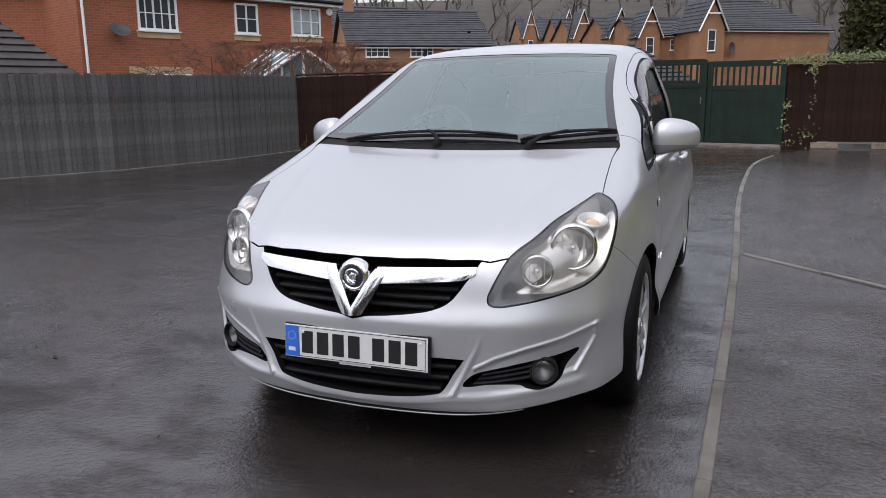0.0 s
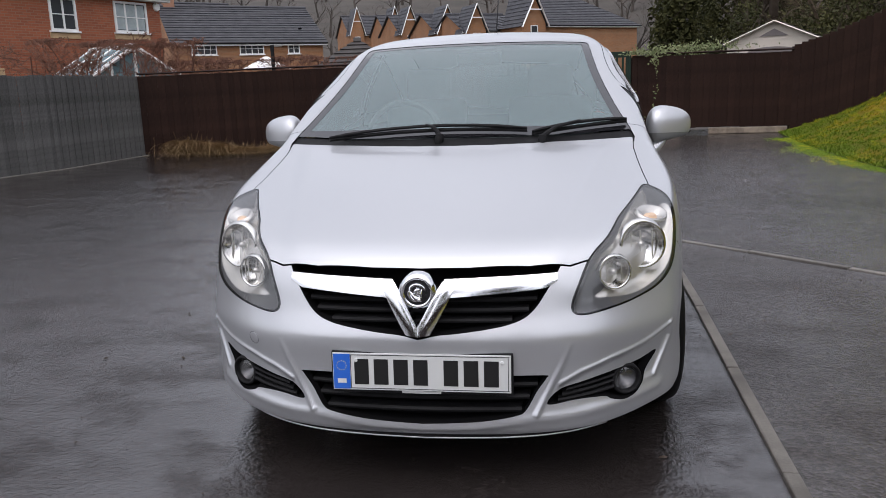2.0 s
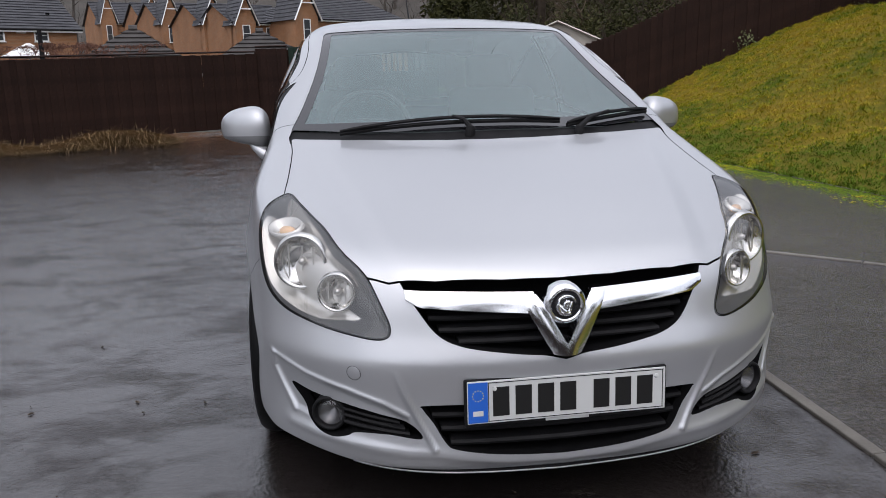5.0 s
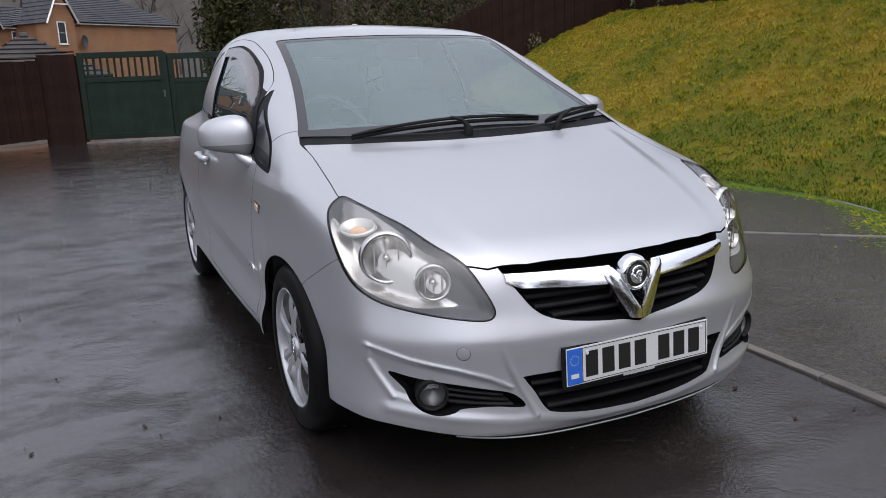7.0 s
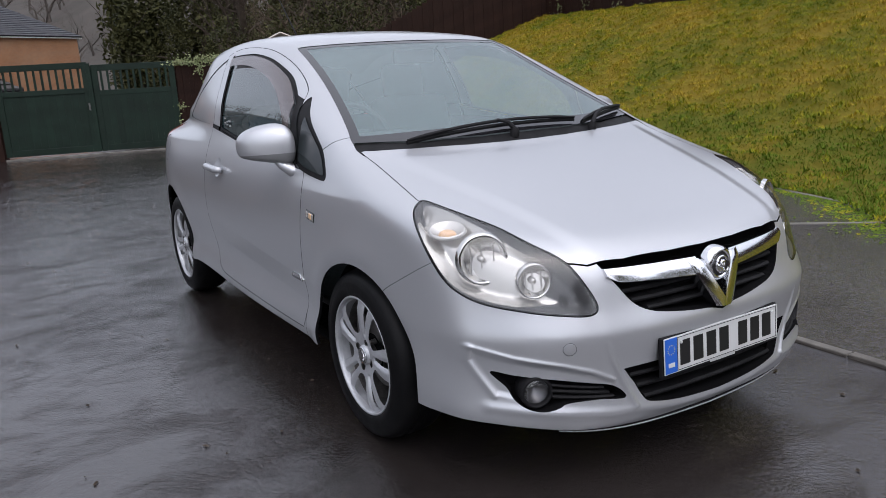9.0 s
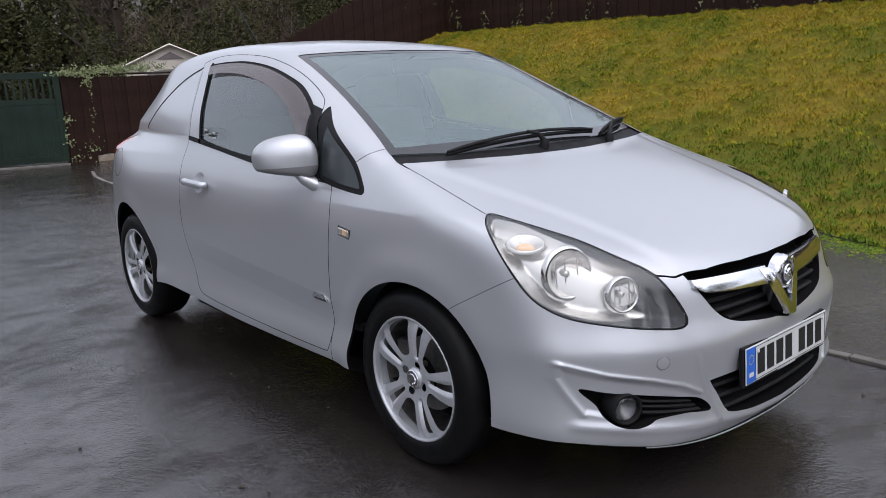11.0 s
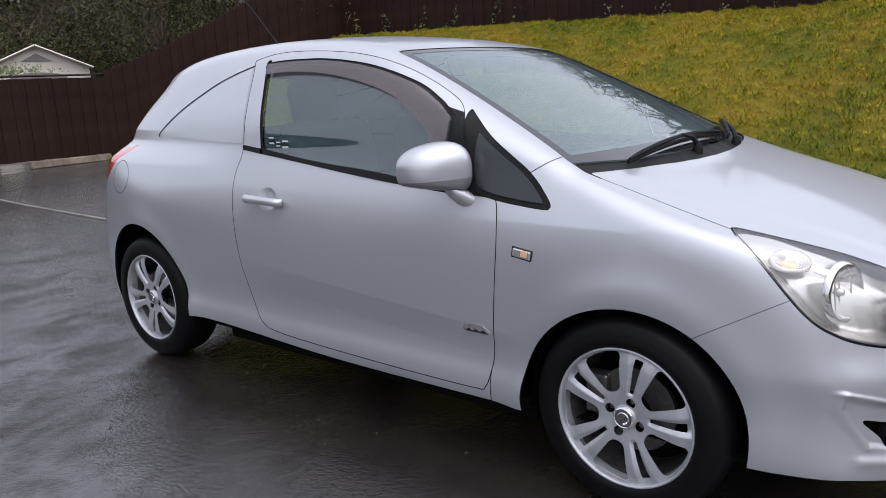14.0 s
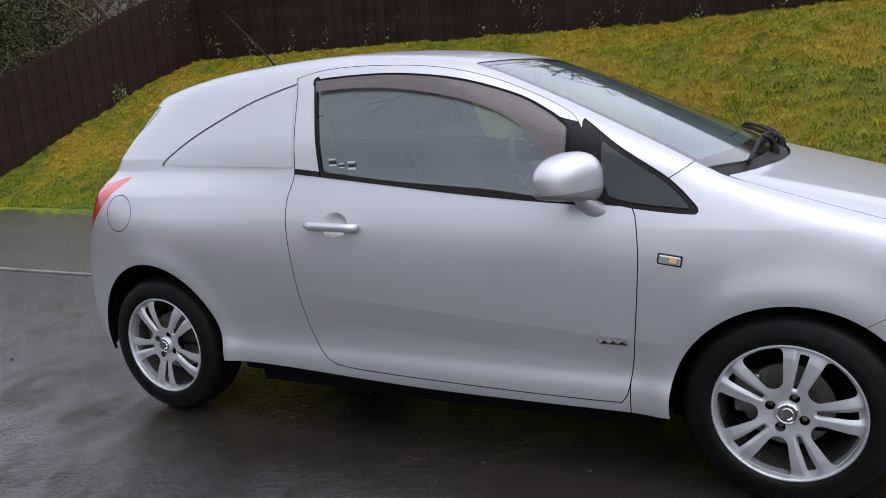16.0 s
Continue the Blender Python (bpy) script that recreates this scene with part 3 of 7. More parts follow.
def turf_height(y, d):
    """Height of the turf and how thick its tufts stand, d out from the bank's foot."""
    u = np.clip((y - BANK_Y[0]) / (BANK_Y[1] - BANK_Y[0]), 0, len(BANK_Y) - 1.001)
    w = np.clip(d / (BANK_D[1] - BANK_D[0]), 0, 148.999)
    i, j = u.astype(int), w.astype(int)
    u, w = u - i, w - j
    tuft, lump = ((g[i, j] * (1 - u) + g[i + 1, j] * u) * (1 - w) + (g[i, j + 1] * (1 - u) + g[i + 1, j + 1] * u) * w for g in (TUFT, LUMP))
    return on_bank(bank_foot(y) + d, y) + (lump + 0.036 * tuft) * np.clip(d * 2, 0, 1), tuft


yy, dd = np.meshgrid(BANK_Y, BANK_D, indexing="ij")
hh = on_bank(bank_foot(yy) + dd, yy) + (LUMP + 0.036 * TUFT) * np.clip(dd * 2, 0, 1) - 0.03 * (dd == 0)
bv = np.stack([bank_foot(yy) + dd, yy, hh], -1).reshape(-1, 3)
kk = len(BANK_D)
bank = raw("grass_bank", bv, [(j * kk + i, j * kk + i + 1, (j + 1) * kk + i + 1, (j + 1) * kk + i) for j in range(len(BANK_Y) - 1) for i in range(kk - 1)], GRASS_SOIL, smooth=True)
tagged(bank, "steep bank of mossy winter turf beside the drive", "grass", kind="structure")


# ---- fences ----
def board_mesh(name, width, height, thick, mat):
    bm = box((width, thick, height), (0, 0, height / 2), 0.004)
    me = bpy.data.meshes.new(name)
    bm.to_mesh(me)
    bm.free()
    me.materials.append(mat)
    return me


def fence(line, height, mat, label, pitch=0.125, base=None, group="boundary fences", post_every=2.4, jitter=0.006, cap=True, side=1):
    """A close-boarded fence along a plan line: feather boards, posts and rails, stepping with the ground."""
    owner = thing("fence", None, label, "fence", group)
    base = base or (lambda x, y: 0.0)
    me = board_mesh("board", pitch * 1.06, height, 0.018, mat)
    for (ax, ay), (bx, by_) in zip(line, line[1:]):
        a, b = Vector((ax, ay, 0)), Vector((bx, by_, 0))
        d = b - a
        ang = math.atan2(d.y, d.x)
        n = max(1, round(d.length / pitch))
        out = Vector((-d.y, d.x, 0)).normalized() * -side
        for i in range(n):
            p = a + d * ((i + 0.5) / n)
            ob = new("board", me)
            ob.parent = owner
            z = base(p.x, p.y)
            ob.matrix_world = Matrix.Translation(p + out * (0.016 * (i % 2)) + Vector((0, 0, z - 0.02 + random.uniform(-jitter, jitter)))) @ Matrix.Rotation(ang + random.uniform(-0.02, 0.02), 4, "Z") @ Matrix.Rotation(random.uniform(-0.004, 0.004), 4, "Y")
        m = max(1, round(d.length / post_every))
        for i in range(m + 1):
            p = a + d * (i / m) - out * 0.07
            part("post", box((0.09, 0.09, height - 0.03), (0, 0, (height - 0.03) / 2), 0.006), mat, owner).matrix_world = Matrix.Translation((p.x, p.y, base(p.x, p.y) - 0.02)) @ Matrix.Rotation(ang, 4, "Z")
        for i in range(m):
            p, q = a + d * (i / m), a + d * ((i + 1) / m)
            for h in (0.3, height * 0.55, height - 0.25):
                u, v = p - out * 0.035 + Vector((0, 0, base(p.x, p.y) + h)), q - out * 0.035 + Vector((0, 0, base(q.x, q.y) + h))
                part("rail", tube([u, v], [0.035, 0.035], 4), mat, owner)
            if cap:
                u, v = p + out * 0.004 + Vector((0, 0, base(p.x, p.y) + height + 0.03)), q + out * 0.004 + Vector((0, 0, base(q.x, q.y) + height + 0.03))
                part("capping", tube([u, v], [0.03, 0.03], 4, flat=0.6), mat, owner)
    return owner


LEFT_FENCE = [(-12.6, 0.4), (-9.2, 5.7), (-8.45, 7.0), (-7.95, 9.0), (-7.8, 11.7)]
fence(LEFT_FENCE, 1.57, GREY_WOOD, "weathered grey close-boarded timber fence round the yard", pitch=0.082, cap=False, jitter=0.014)
edging("kerb", [(-12.4, 0.35), (-9.75, 4.5), (-9.02, 5.65), (-8.28, 6.98), (-7.78, 8.98), (-7.62, 11.5)], "thin pale concrete strip along the foot of the fence")
# unseen fence, added so that the car's front mirrors something dark
fence([(-13.5, -13.0), (9.8, -13.0)], 1.8, BROWN_WOOD, "unseen dark brown timber fence added to close the yard", cap=False)
fence([(-7.8, 11.7), (-1.92, 15.15)], 1.55, BROWN_WOOD, "dark brown stained close-boarded timber fence behind dead grass", base=lambda x, y: 0.025 * (x + 7.8))
fence([(2.55, 14.05), (5.15, 13.95)], 1.48, BROWN_WOOD, "dark brown stained timber fence above a gravel board", base=lambda x, y: 0.16)


def bank_base(x, y):
    return float(on_bank(np.array(x), min(y, 13.3))) - 0.06


fence([(5.15, 13.95), (10.5, 12.75)], 1.72, BROWN_WOOD, "dark brown timber fence stepping up the grass bank", base=bank_base, cap=False)
fence([(10.5, 12.75), (10.25, 6.5), (10.1, -8.0)], 1.75, BROWN_WOOD, "dark brown timber fence along the top of the bank", base=bank_base)

# gravel board of pale stone under the fence
bm = box((1.55, 0.12, 0.13), (4.32, 13.99, 0.065), 0.02)
box((0.50, 0.06, 0.12), (2.72, 14.03, 0.06), 0.01, bm)
gb = part("stone_footing", bm, FOOTING)
tagged(gb, "pale stone footing under the brown fence", "wall", kind="structure")


# ---- gates, sheds, houses ----
def uv_box(ob):
    """Lays brick coordinates in metres on a mesh, by which way each face looks."""
    me = ob.data
    layer = me.uv_layers.new(name="brick")
    for p in me.polygons:
        for k in p.loop_indices:
            c = me.vertices[me.loops[k].vertex_index].co
            layer.data[k].uv = (c.x if abs(p.normal.y) > abs(p.normal.x) else c.y, c.z)
    return ob


def gate_leaf(hinge, meet_at, height, label):
    """A framed and boarded gate with a row of square bars under its top rail."""
    a, b = Vector((*hinge, 0)), Vector((*meet_at, 0))
    w = (b - a).length - 0.02
    g = thing("gate", Matrix.Translation(a) @ Matrix.Rotation(math.atan2(b.y - a.y, b.x - a.x), 4, "Z"), label, "gate", "green double gates")
    for x in (0.055, w - 0.055):
        part("gate_stile", box((0.11, 0.06, height - 0.07), (x, 0, 0.07 + (height - 0.07) / 2), 0.006), GREEN_WOOD, g)
    for z, h in ((height - 0.06, 0.12), (height - 0.54, 0.10), (0.13, 0.12)):
        part("gate_rail", box((w - 0.22, 0.05, h), (w / 2, 0, z), 0.006), GREEN_WOOD, g)
    n = 11
    for i in range(n):
        part("board", box(((w - 0.22) / n - 0.0008, 0.022, height - 0.78), (0.11 + (i + 0.5) * (w - 0.22) / n, 0.006, 0.19 + (height - 0.78) / 2), 0.0012), GREEN_WOOD, g)
    for i in range(11):
        part("gate_bar", box((0.042, 0.03, 0.37), (0.11 + (i + 0.5) * (w - 0.22) / 11, 0.01, height - 0.305), 0.004), GREEN_WOOD, g)
    part("gate_stop", box((0.09, 0.03, height - 0.10), (w + 0.01, -0.032, 0.07 + (height - 0.10) / 2), 0.004), GREEN_WOOD, g)
    part("gate_latch", box((0.03, 0.03, 0.14), (w - 0.05, -0.045, 0.95), 0.006), STEEL, g)
    return g


gate_leaf((-1.20, 14.95), (0.42, 14.42), 1.80, "dark green painted timber gate with open slatted top")
gate_leaf((1.95, 14.02), (0.44, 14.42), 1.74, "dark green painted timber gate with open slatted top")
gs = part("gate_sill", box((3.3, 0.10, 0.03), (0.36, 14.47, 0.012), 0.004, None, Matrix.Rotation(radians(-16.5), 4, "Z")), KERB)
tagged(gs, "pale concrete sill under the green gates", "kerb", kind="structure")
fence([(-1.92, 15.2), (-1.24, 14.97)], 1.80, BROWN_WOOD, "dark brown boarded pier beside the green gate", post_every=0.6)
fence([(1.98, 14.02), (2.55, 14.05)], 1.66, BROWN_WOOD, "dark brown boarded gate pier hung with ivy", post_every=0.6)


def roof_slope(bm, a, b, c, d, courses):
    """Overlapping tile courses from the eave a-b up to the ridge d-c."""
    a, b, c, d = map(Vector, (a, b, c, d))
    nrm = (b - a).cross(d - a).normalized()
    if nrm.z < 0:
        nrm = -nrm
    rows = []
    for i in range(courses):
        t0, t1 = i / courses, (i + 1) / courses
        if i == 0:
            rows.append((t0, 0.0))
        rows += [(t0, 0.050), (t1, 0.010)]
    rings = [[bm.verts.new(p + nrm * h) for p in (a.lerp(d, t), b.lerp(c, t))] for t, h in rows]
    for (p, q), (u, w) in zip(rings, rings[1:]):
        bm.faces.new((p, q, w, u))


def casement(owner, u0, u1, z0, z1, y, cols, rows, stone=True, curtain=False):
    """A white window with its bars, panes and sill, set in a wall that faces local -y."""
    w = thing("window")
    w.parent = owner
    mid, wd, ht = (u0 + u1) / 2, u1 - u0, z1 - z0
    part("pane", box((wd - 0.08, 0.012, ht - 0.08), (mid, y - 0.004, (z0 + z1) / 2), 0.0), ROOM_GLASS, w)
    if curtain:
        part("net_curtain", box((wd - 0.2, 0.004, ht - 0.2), (mid, y - 0.013, (z0 + z1) / 2), 0.0), NET, w)
    for x in (u0 + 0.035, u1 - 0.035):
        part("window_frame", box((0.07, 0.07, ht), (x, y - 0.02, (z0 + z1) / 2), 0.008), UPVC, w)
    for z in (z0 + 0.035, z1 - 0.035):
        part("window_frame", box((wd - 0.14, 0.066, 0.07), (mid, y - 0.02, z), 0.008), UPVC, w)
    for i in range(1, cols):
        part("glazing_bar", box((0.05 if cols < 4 or i % 2 == 0 else 0.028, 0.05, ht - 0.14), (u0 + wd * i / cols, y - 0.022, (z0 + z1) / 2), 0.004), UPVC, w)
    for i in range(1, rows):
        part("glazing_bar", box((wd - 0.14, 0.042, 0.028), (mid, y - 0.022, z0 + ht * i / rows), 0.004), UPVC, w)
    part("window_sill", box((wd + 0.12, 0.12, 0.05), (mid, y - 0.05, z0 - 0.02), 0.01), UPVC, w)
    if stone:
        part("sill_course", box((wd + 0.1, 0.05, 0.17), (mid, y - 0.012, z0 - 0.13), 0.006), STONE, w)


def house(name, A, B, depth, base, eave, ridge, brick, tile, label, windows=(), gables=(), courses=14, hip=0.0, verge=0.25):
    """A brick house on the line A-B, which faces the yard: walls, tiled roof, fascia, gutters, gables and windows."""
    a, b = Vector((*A, 0)), Vector((*B, 0))
    L = (b - a).length
    h = thing(name, Matrix.Translation(a) @ Matrix.Rotation(math.atan2(b.y - a.y, b.x - a.x), 4, "Z"), label, "house", "houses beyond the fence")
    bm = bmesh.new()
    foot = [(0, 0), (L, 0), (L, depth), (0, depth)]
    lo = [bm.verts.new((x, y, base)) for x, y in foot]
    hi = [bm.verts.new((x, y, eave)) for x, y in foot]
    for i in range(4):
        bm.faces.new((lo[i], lo[(i + 1) % 4], hi[(i + 1) % 4], hi[i]))
    bm.faces.new(hi)
    if not hip:
        for x in (0, L):
            bm.faces.new([bm.verts.new(p) for p in ((x, 0, eave), (x, depth, eave), (x, depth / 2, ridge - 0.05))])
    uv_box(part("wall", bm, brick, h))
    v, o = verge, 0.30
    zo = eave - o * (ridge - eave) / (depth / 2)
    r0, r1 = (-v, L + v) if not hip else (hip, L - hip)
    front, back, mid = -o, depth + o, depth / 2
    planes = [((-v, front, zo), (L + v, front, zo), (r1, mid, ridge), (r0, mid, ridge)), ((L + v, back, zo), (-v, back, zo), (r0, mid, ridge), (r1, mid, ridge))]
    if hip:
        planes += [((L + v, front, zo), (L + v, back, zo), (r1, mid, ridge), (r1, mid, ridge)), ((-v, back, zo), (-v, front, zo), (r0, mid, ridge), (r0, mid, ridge))]
    for plane in planes:
        bm = bmesh.new()
        roof_slope(bm, *plane, courses)
        part("roof_slope", bm, tile, h)
    part("ridge_tiles", tube([(r0, depth / 2, ridge + 0.02), (r1, depth / 2, ridge + 0.02)], [0.11, 0.11], 8), tile, h)
    part("fascia", box((L + 2 * v, 0.03, 0.18), (L / 2, -o + 0.02, zo - 0.07), 0.004), UPVC, h)
    part("soffit", box((L + 2 * v, o, 0.02), (L / 2, -o / 2 + 0.02, zo - 0.15), 0.0), UPVC, h)
    part("gutter", tube([(-v, -o - 0.04, zo - 0.02), (L + v, -o - 0.04, zo - 0.02)], [0.055, 0.055], 8), BLACK, h)
    for u0, u1, top, out in gables:
        m = (u0 + u1) / 2
        bm = prism([(u0, base), (u1, base), (u1, eave - 0.1), (m, top - 0.12), (u0, eave - 0.1)], out + 0.4, "y", -out)
        uv_box(part("gable_wall", bm, brick, h))
        for s in (-1, 1):
            bm = bmesh.new()
            e = m + s * ((u1 - u0) / 2 + 0.18)
            roof_slope(bm, (e, -out - 0.25, eave - 0.35), (e, depth * 0.22, eave - 0.35), (m, depth * 0.32, top), (m, -out - 0.25, top), 8)
            part("gable_roof", bm, tile, h)
        for s in (-1, 1):
            e = m + s * ((u1 - u0) / 2 + 0.22)
            part("bargeboard", tube([(e, -out - 0.27, eave - 0.40), (m, -out - 0.27, top + 0.02)], [0.13, 0.13], 4, flat=0.35), UPVC, h)
        part("gable_tie", box(((u1 - u0) * 0.5, 0.05, 0.10), (m, -out - 0.26, eave + (top - eave) * 0.45), 0.004), UPVC, h)
    for spec in windows:
        casement(h, *spec)
    return h


red = house("house", (-16.27, 14.27), (-13.0, 22.92), 7.0, -0.6, 4.60, 7.4, RED_BRICK, TILE, "red brick house with white casement windows", [
    (1.75, 3.04, 3.08, 4.10, 0, 5, 2), (5.09, 5.99, 3.12, 4.10, 0, 2, 2), (7.37, 8.67, 3.16, 4.14, 0, 3, 2, True, True)], courses=12)
part("lintel", box((2.1, 0.06, 0.20), (2.4, -0.02, 1.93), 0.006), STONE, red)
part("patio_frame", box((2.0, 0.08, 1.9), (2.4, -0.02, 0.87), 0.01), UPVC, red)
part("patio_glass", box((1.8, 0.02, 1.7), (2.4, -0.07, 0.87), 0.0), ROOM_GLASS, red)
part("downpipe", tube([(0.12, -0.08, 4.1), (0.12, -0.08, -0.5)], [0.04, 0.04], 8), UPVC, red)
part("alarm_box", lathe([(0.0, 0.08), (0.12, 0.06), (0.14, 0.0)], 20, None, Matrix.Translation((9.1, -0.02, 4.05)) @ Matrix.Rotation(radians(-90), 4, "Z")), UPVC, red)
dish = part("satellite_dish", lathe([(0.0, -0.06), (0.15, -0.04), (0.27, 0.02), (0.29, 0.03)], 28, None, Matrix.Translation((1.03, -0.35, 3.02)) @ Matrix.Rotation(radians(-95), 4, "Z") @ Matrix.Rotation(radians(-48), 4, "Y")), LAMP_GREY, red, "grey dish")
part("dish_arm", tube([(1.03, 0.0, 2.9), (1.03, -0.33, 3.0)], [0.02, 0.02], 6), LAMP_GREY, dish)
house("house", (-21.6, 12.8), (-17.7, 15.65), 6.0, -0.6, 4.6, 7.0, RED_BRICK, TILE, "red brick house wing set back behind a garage", [(1.6, 2.6, 3.2, 4.2, 0, 2, 2)], courses=12)
house("garage", (-15.6, 4.6), (-13.75, 11.1), 4.6, -0.5, 1.98, 4.3, RED_BRICK, BROWN_TILE, "low garage with a brown tiled roof and white fascia", courses=16, hip=2.2)
lng = house("house", (-21.9, 41.4), (-14.4, 46.66), 8.0, -2, 4.18, 6.5, ORANGE_BRICK, TILE, "long orange brick house under a dark tiled roof", [
    (0.96, 2.47, 3.32, 4.02, 0, 4, 2, False), (3.83, 5.34, 3.32, 4.02, 0, 4, 2, False), (6.85, 7.62, 3.34, 4.02, 0, 2, 2, False)], courses=15)
part("chimney", box((0.7, 0.7, 1.6), (0.5, 4.2, 7.0), 0.03), RED_BRICK, lng)
part("roof_vent", box((0.2, 0.15, 0.12), (8.0, 0.9, 4.95), 0.03), GAP, lng)
part("wall_lamp", box((0.5, 0.1, 0.15), (6.2, -0.05, 3.85), 0.02), UPVC, lng)
house("house", (-31, 52), (-24.2, 58), 8.0, -2, 5.4, 8.2, ORANGE_BRICK, TILE, "far brick house with a dark roof", [(4.6, 5.6, 3.6, 4.6, 0, 2, 2, False)], courses=14)
rh = house("house", (-1.6, 64.0), (7.6, 70.4), 9.0, -1, 5.86, 8.4, ORANGE_BRICK, TILE, "orange brick house with a pointed gable and hipped roof", [(-0.72, -0.02, 4.0, 5.62, -1.0, 1, 2, False)], [(-1.45, 0.75, 8.05, 1.0)], courses=16, hip=3.2)
part("downpipe", tube([(0.95, -0.06, 5.6), (0.95, -0.06, -1)], [0.05, 0.05], 8), BLACK, rh)
part("satellite_dish", lathe([(0.0, -0.08), (0.25, -0.04), (0.42, 0.03)], 24, None, Matrix.Translation((1.9, -0.35, 4.3)) @ Matrix.Rotation(radians(-70), 4, "Z")), LAMP_GREY, rh, "pale grey dish")
for az, d, ln in ((5.45, 70, 4.6), (7.55, 76, 4.4), (10.2, 86, 4.6), (11.3, 98, 3.6), (14.0, 108, 4.0)):
    ax, ay = -math.sin(radians(az)) * d, math.cos(radians(az)) * d - 2.9
    k = d / 65
    house("house", (ax - 0.9, ay), (ax + ln * 0.82, ay + ln * 0.55), 8, -1, 1.22 + 0.0645 * d, 1.22 + 0.088 * d, ORANGE_BRICK, TILE, "orange brick terrace house with a pointed gable", [(0.55, 1.25, 1.22 + 0.040 * d, 1.22 + 0.060 * d, -0.7, 1, 2, False), (3.0, 3.8, 1.22 + 0.045 * d, 1.22 + 0.058 * d, 0, 2, 2, False)], [(0.0, 1.8, 1.22 + 0.095 * d, 0.7)], courses=12)
house("house", (-24, 128), (-15.5, 133), 9, -1, 10.2, 13.0, RED_BRICK, TILE, "pale far house under a grey roof", courses=10)
for gx, gy, gw in ((-5.7, 22.0, 3.2), (-2.2, 24.2, 3.4)):
    house("garage", (gx - gw / 2, gy - gw / 2), (gx + gw / 2, gy - gw / 2 + 0.5), gw, -0.4, 1.58, 2.62, ORANGE_BRICK, BROWN_TILE, "low brick garage with a hipped brown tiled roof", courses=9, hip=gw / 2 - 0.1)


def shed():
    s = thing("shed", Matrix.Translation((4.82, 18.72, 0)) @ Matrix.Rotation(math.atan2(-0.85, 2.2), 4, "Z"), "cream resin garden shed with dark double doors", "shed")
    w, d, e, r = 2.25, 2.4, 1.98, 2.46
    part("shed_wall", prism([(0, 0), (w, 0), (w, e), (w / 2, r), (0, e)], d, "y", 0.0), SHED_CREAM, s)
    for x, q in ((-0.08, w / 2), (w + 0.08, w / 2)):
        bm = bmesh.new()
        roof_slope(bm, (x, -0.12, e - 0.03), (x, d + 0.1, e - 0.03), (q, d + 0.1, r + 0.03), (q, -0.12, r + 0.03), 6)
        part("shed_roof", bm, SHED_GREY, s)
    for x in (-0.08, w + 0.08):
        part("bargeboard", tube([(x, -0.13, e - 0.04), (w / 2, -0.13, r + 0.02)], [0.07, 0.07], 4, flat=0.4), SHED_CREAM, s)
    arch = [(w / 2 - 0.62, 0.05)] + [(w / 2 + 0.62 * math.cos(t), 1.72 + 0.14 * math.sin(t)) for t in np.linspace(math.pi, 0, 12)] + [(w / 2 + 0.62, 0.05)]
    part("shed_door", prism(arch, 0.04, "y", -0.035), SHED_GREY, s)
    part("gable_vent", prism([(w / 2 - 0.34, 2.12), (w / 2 + 0.34, 2.12), (w / 2, 2.30)], 0.03, "y", -0.03), SHED_GREY, s)


shed()


def conservatory():
    A, B = Vector((-11.6, 16.0, 0)), Vector((-10.1, 18.3, 0))
    L = (B - A).length
    c = thing("conservatory", Matrix.Translation(A) @ Matrix.Rotation(math.atan2(B.y - A.y, B.x - A.x), 4, "Z"), "white framed glass conservatory behind the fence", "conservatory")
    e, r, d = 1.60, 2.45, 2.6
    for x in np.linspace(0, L, 5):
        z = e + (r - e) * (1 - abs(x - L / 2) / (L / 2))
        part("post", box((0.07, 0.07, z), (x, 0, z / 2), 0.006), UPVC, c)
    for x in (0, L):
        part("rafter", tube([(x, -0.05, e), (L / 2, -0.05, r)], [0.06, 0.06], 6), UPVC, c)
        part("gutter", tube([(x, -0.1, e), (x, d, e)], [0.06, 0.06], 6), UPVC, c)
        for y in np.linspace(0.5, d, 4):
            part("roof_bar", tube([(x, y, e), (L / 2, y, r)], [0.03, 0.03], 6), UPVC, c)
        bm = bmesh.new()
        bm.faces.new([bm.verts.new(p) for p in ((x, 0, e + 0.02), (x, d, e + 0.02), (L / 2, d, r), (L / 2, 0, r))])
        part("roof_pane", bm, PALE_PANE, c)
    part("ridge", tube([(L / 2, -0.1, r + 0.03), (L / 2, d, r + 0.03)], [0.06, 0.06], 6), UPVC, c)
    part("gable_pane", prism([(0, 0.6), (L, 0.6), (L, e), (L / 2, r), (0, e)], 0.02, "y", 0.03), PALE_PANE, c)
    part("tie_rail", box((L, 0.06, 0.07), (L / 2, -0.02, e), 0.006), UPVC, c)


PALE_PANE = material("conservatory_glass", (0.16, 0.26, 0.29), 0.08, vary=0.2, scale=2, specular=0.8)
conservatory()


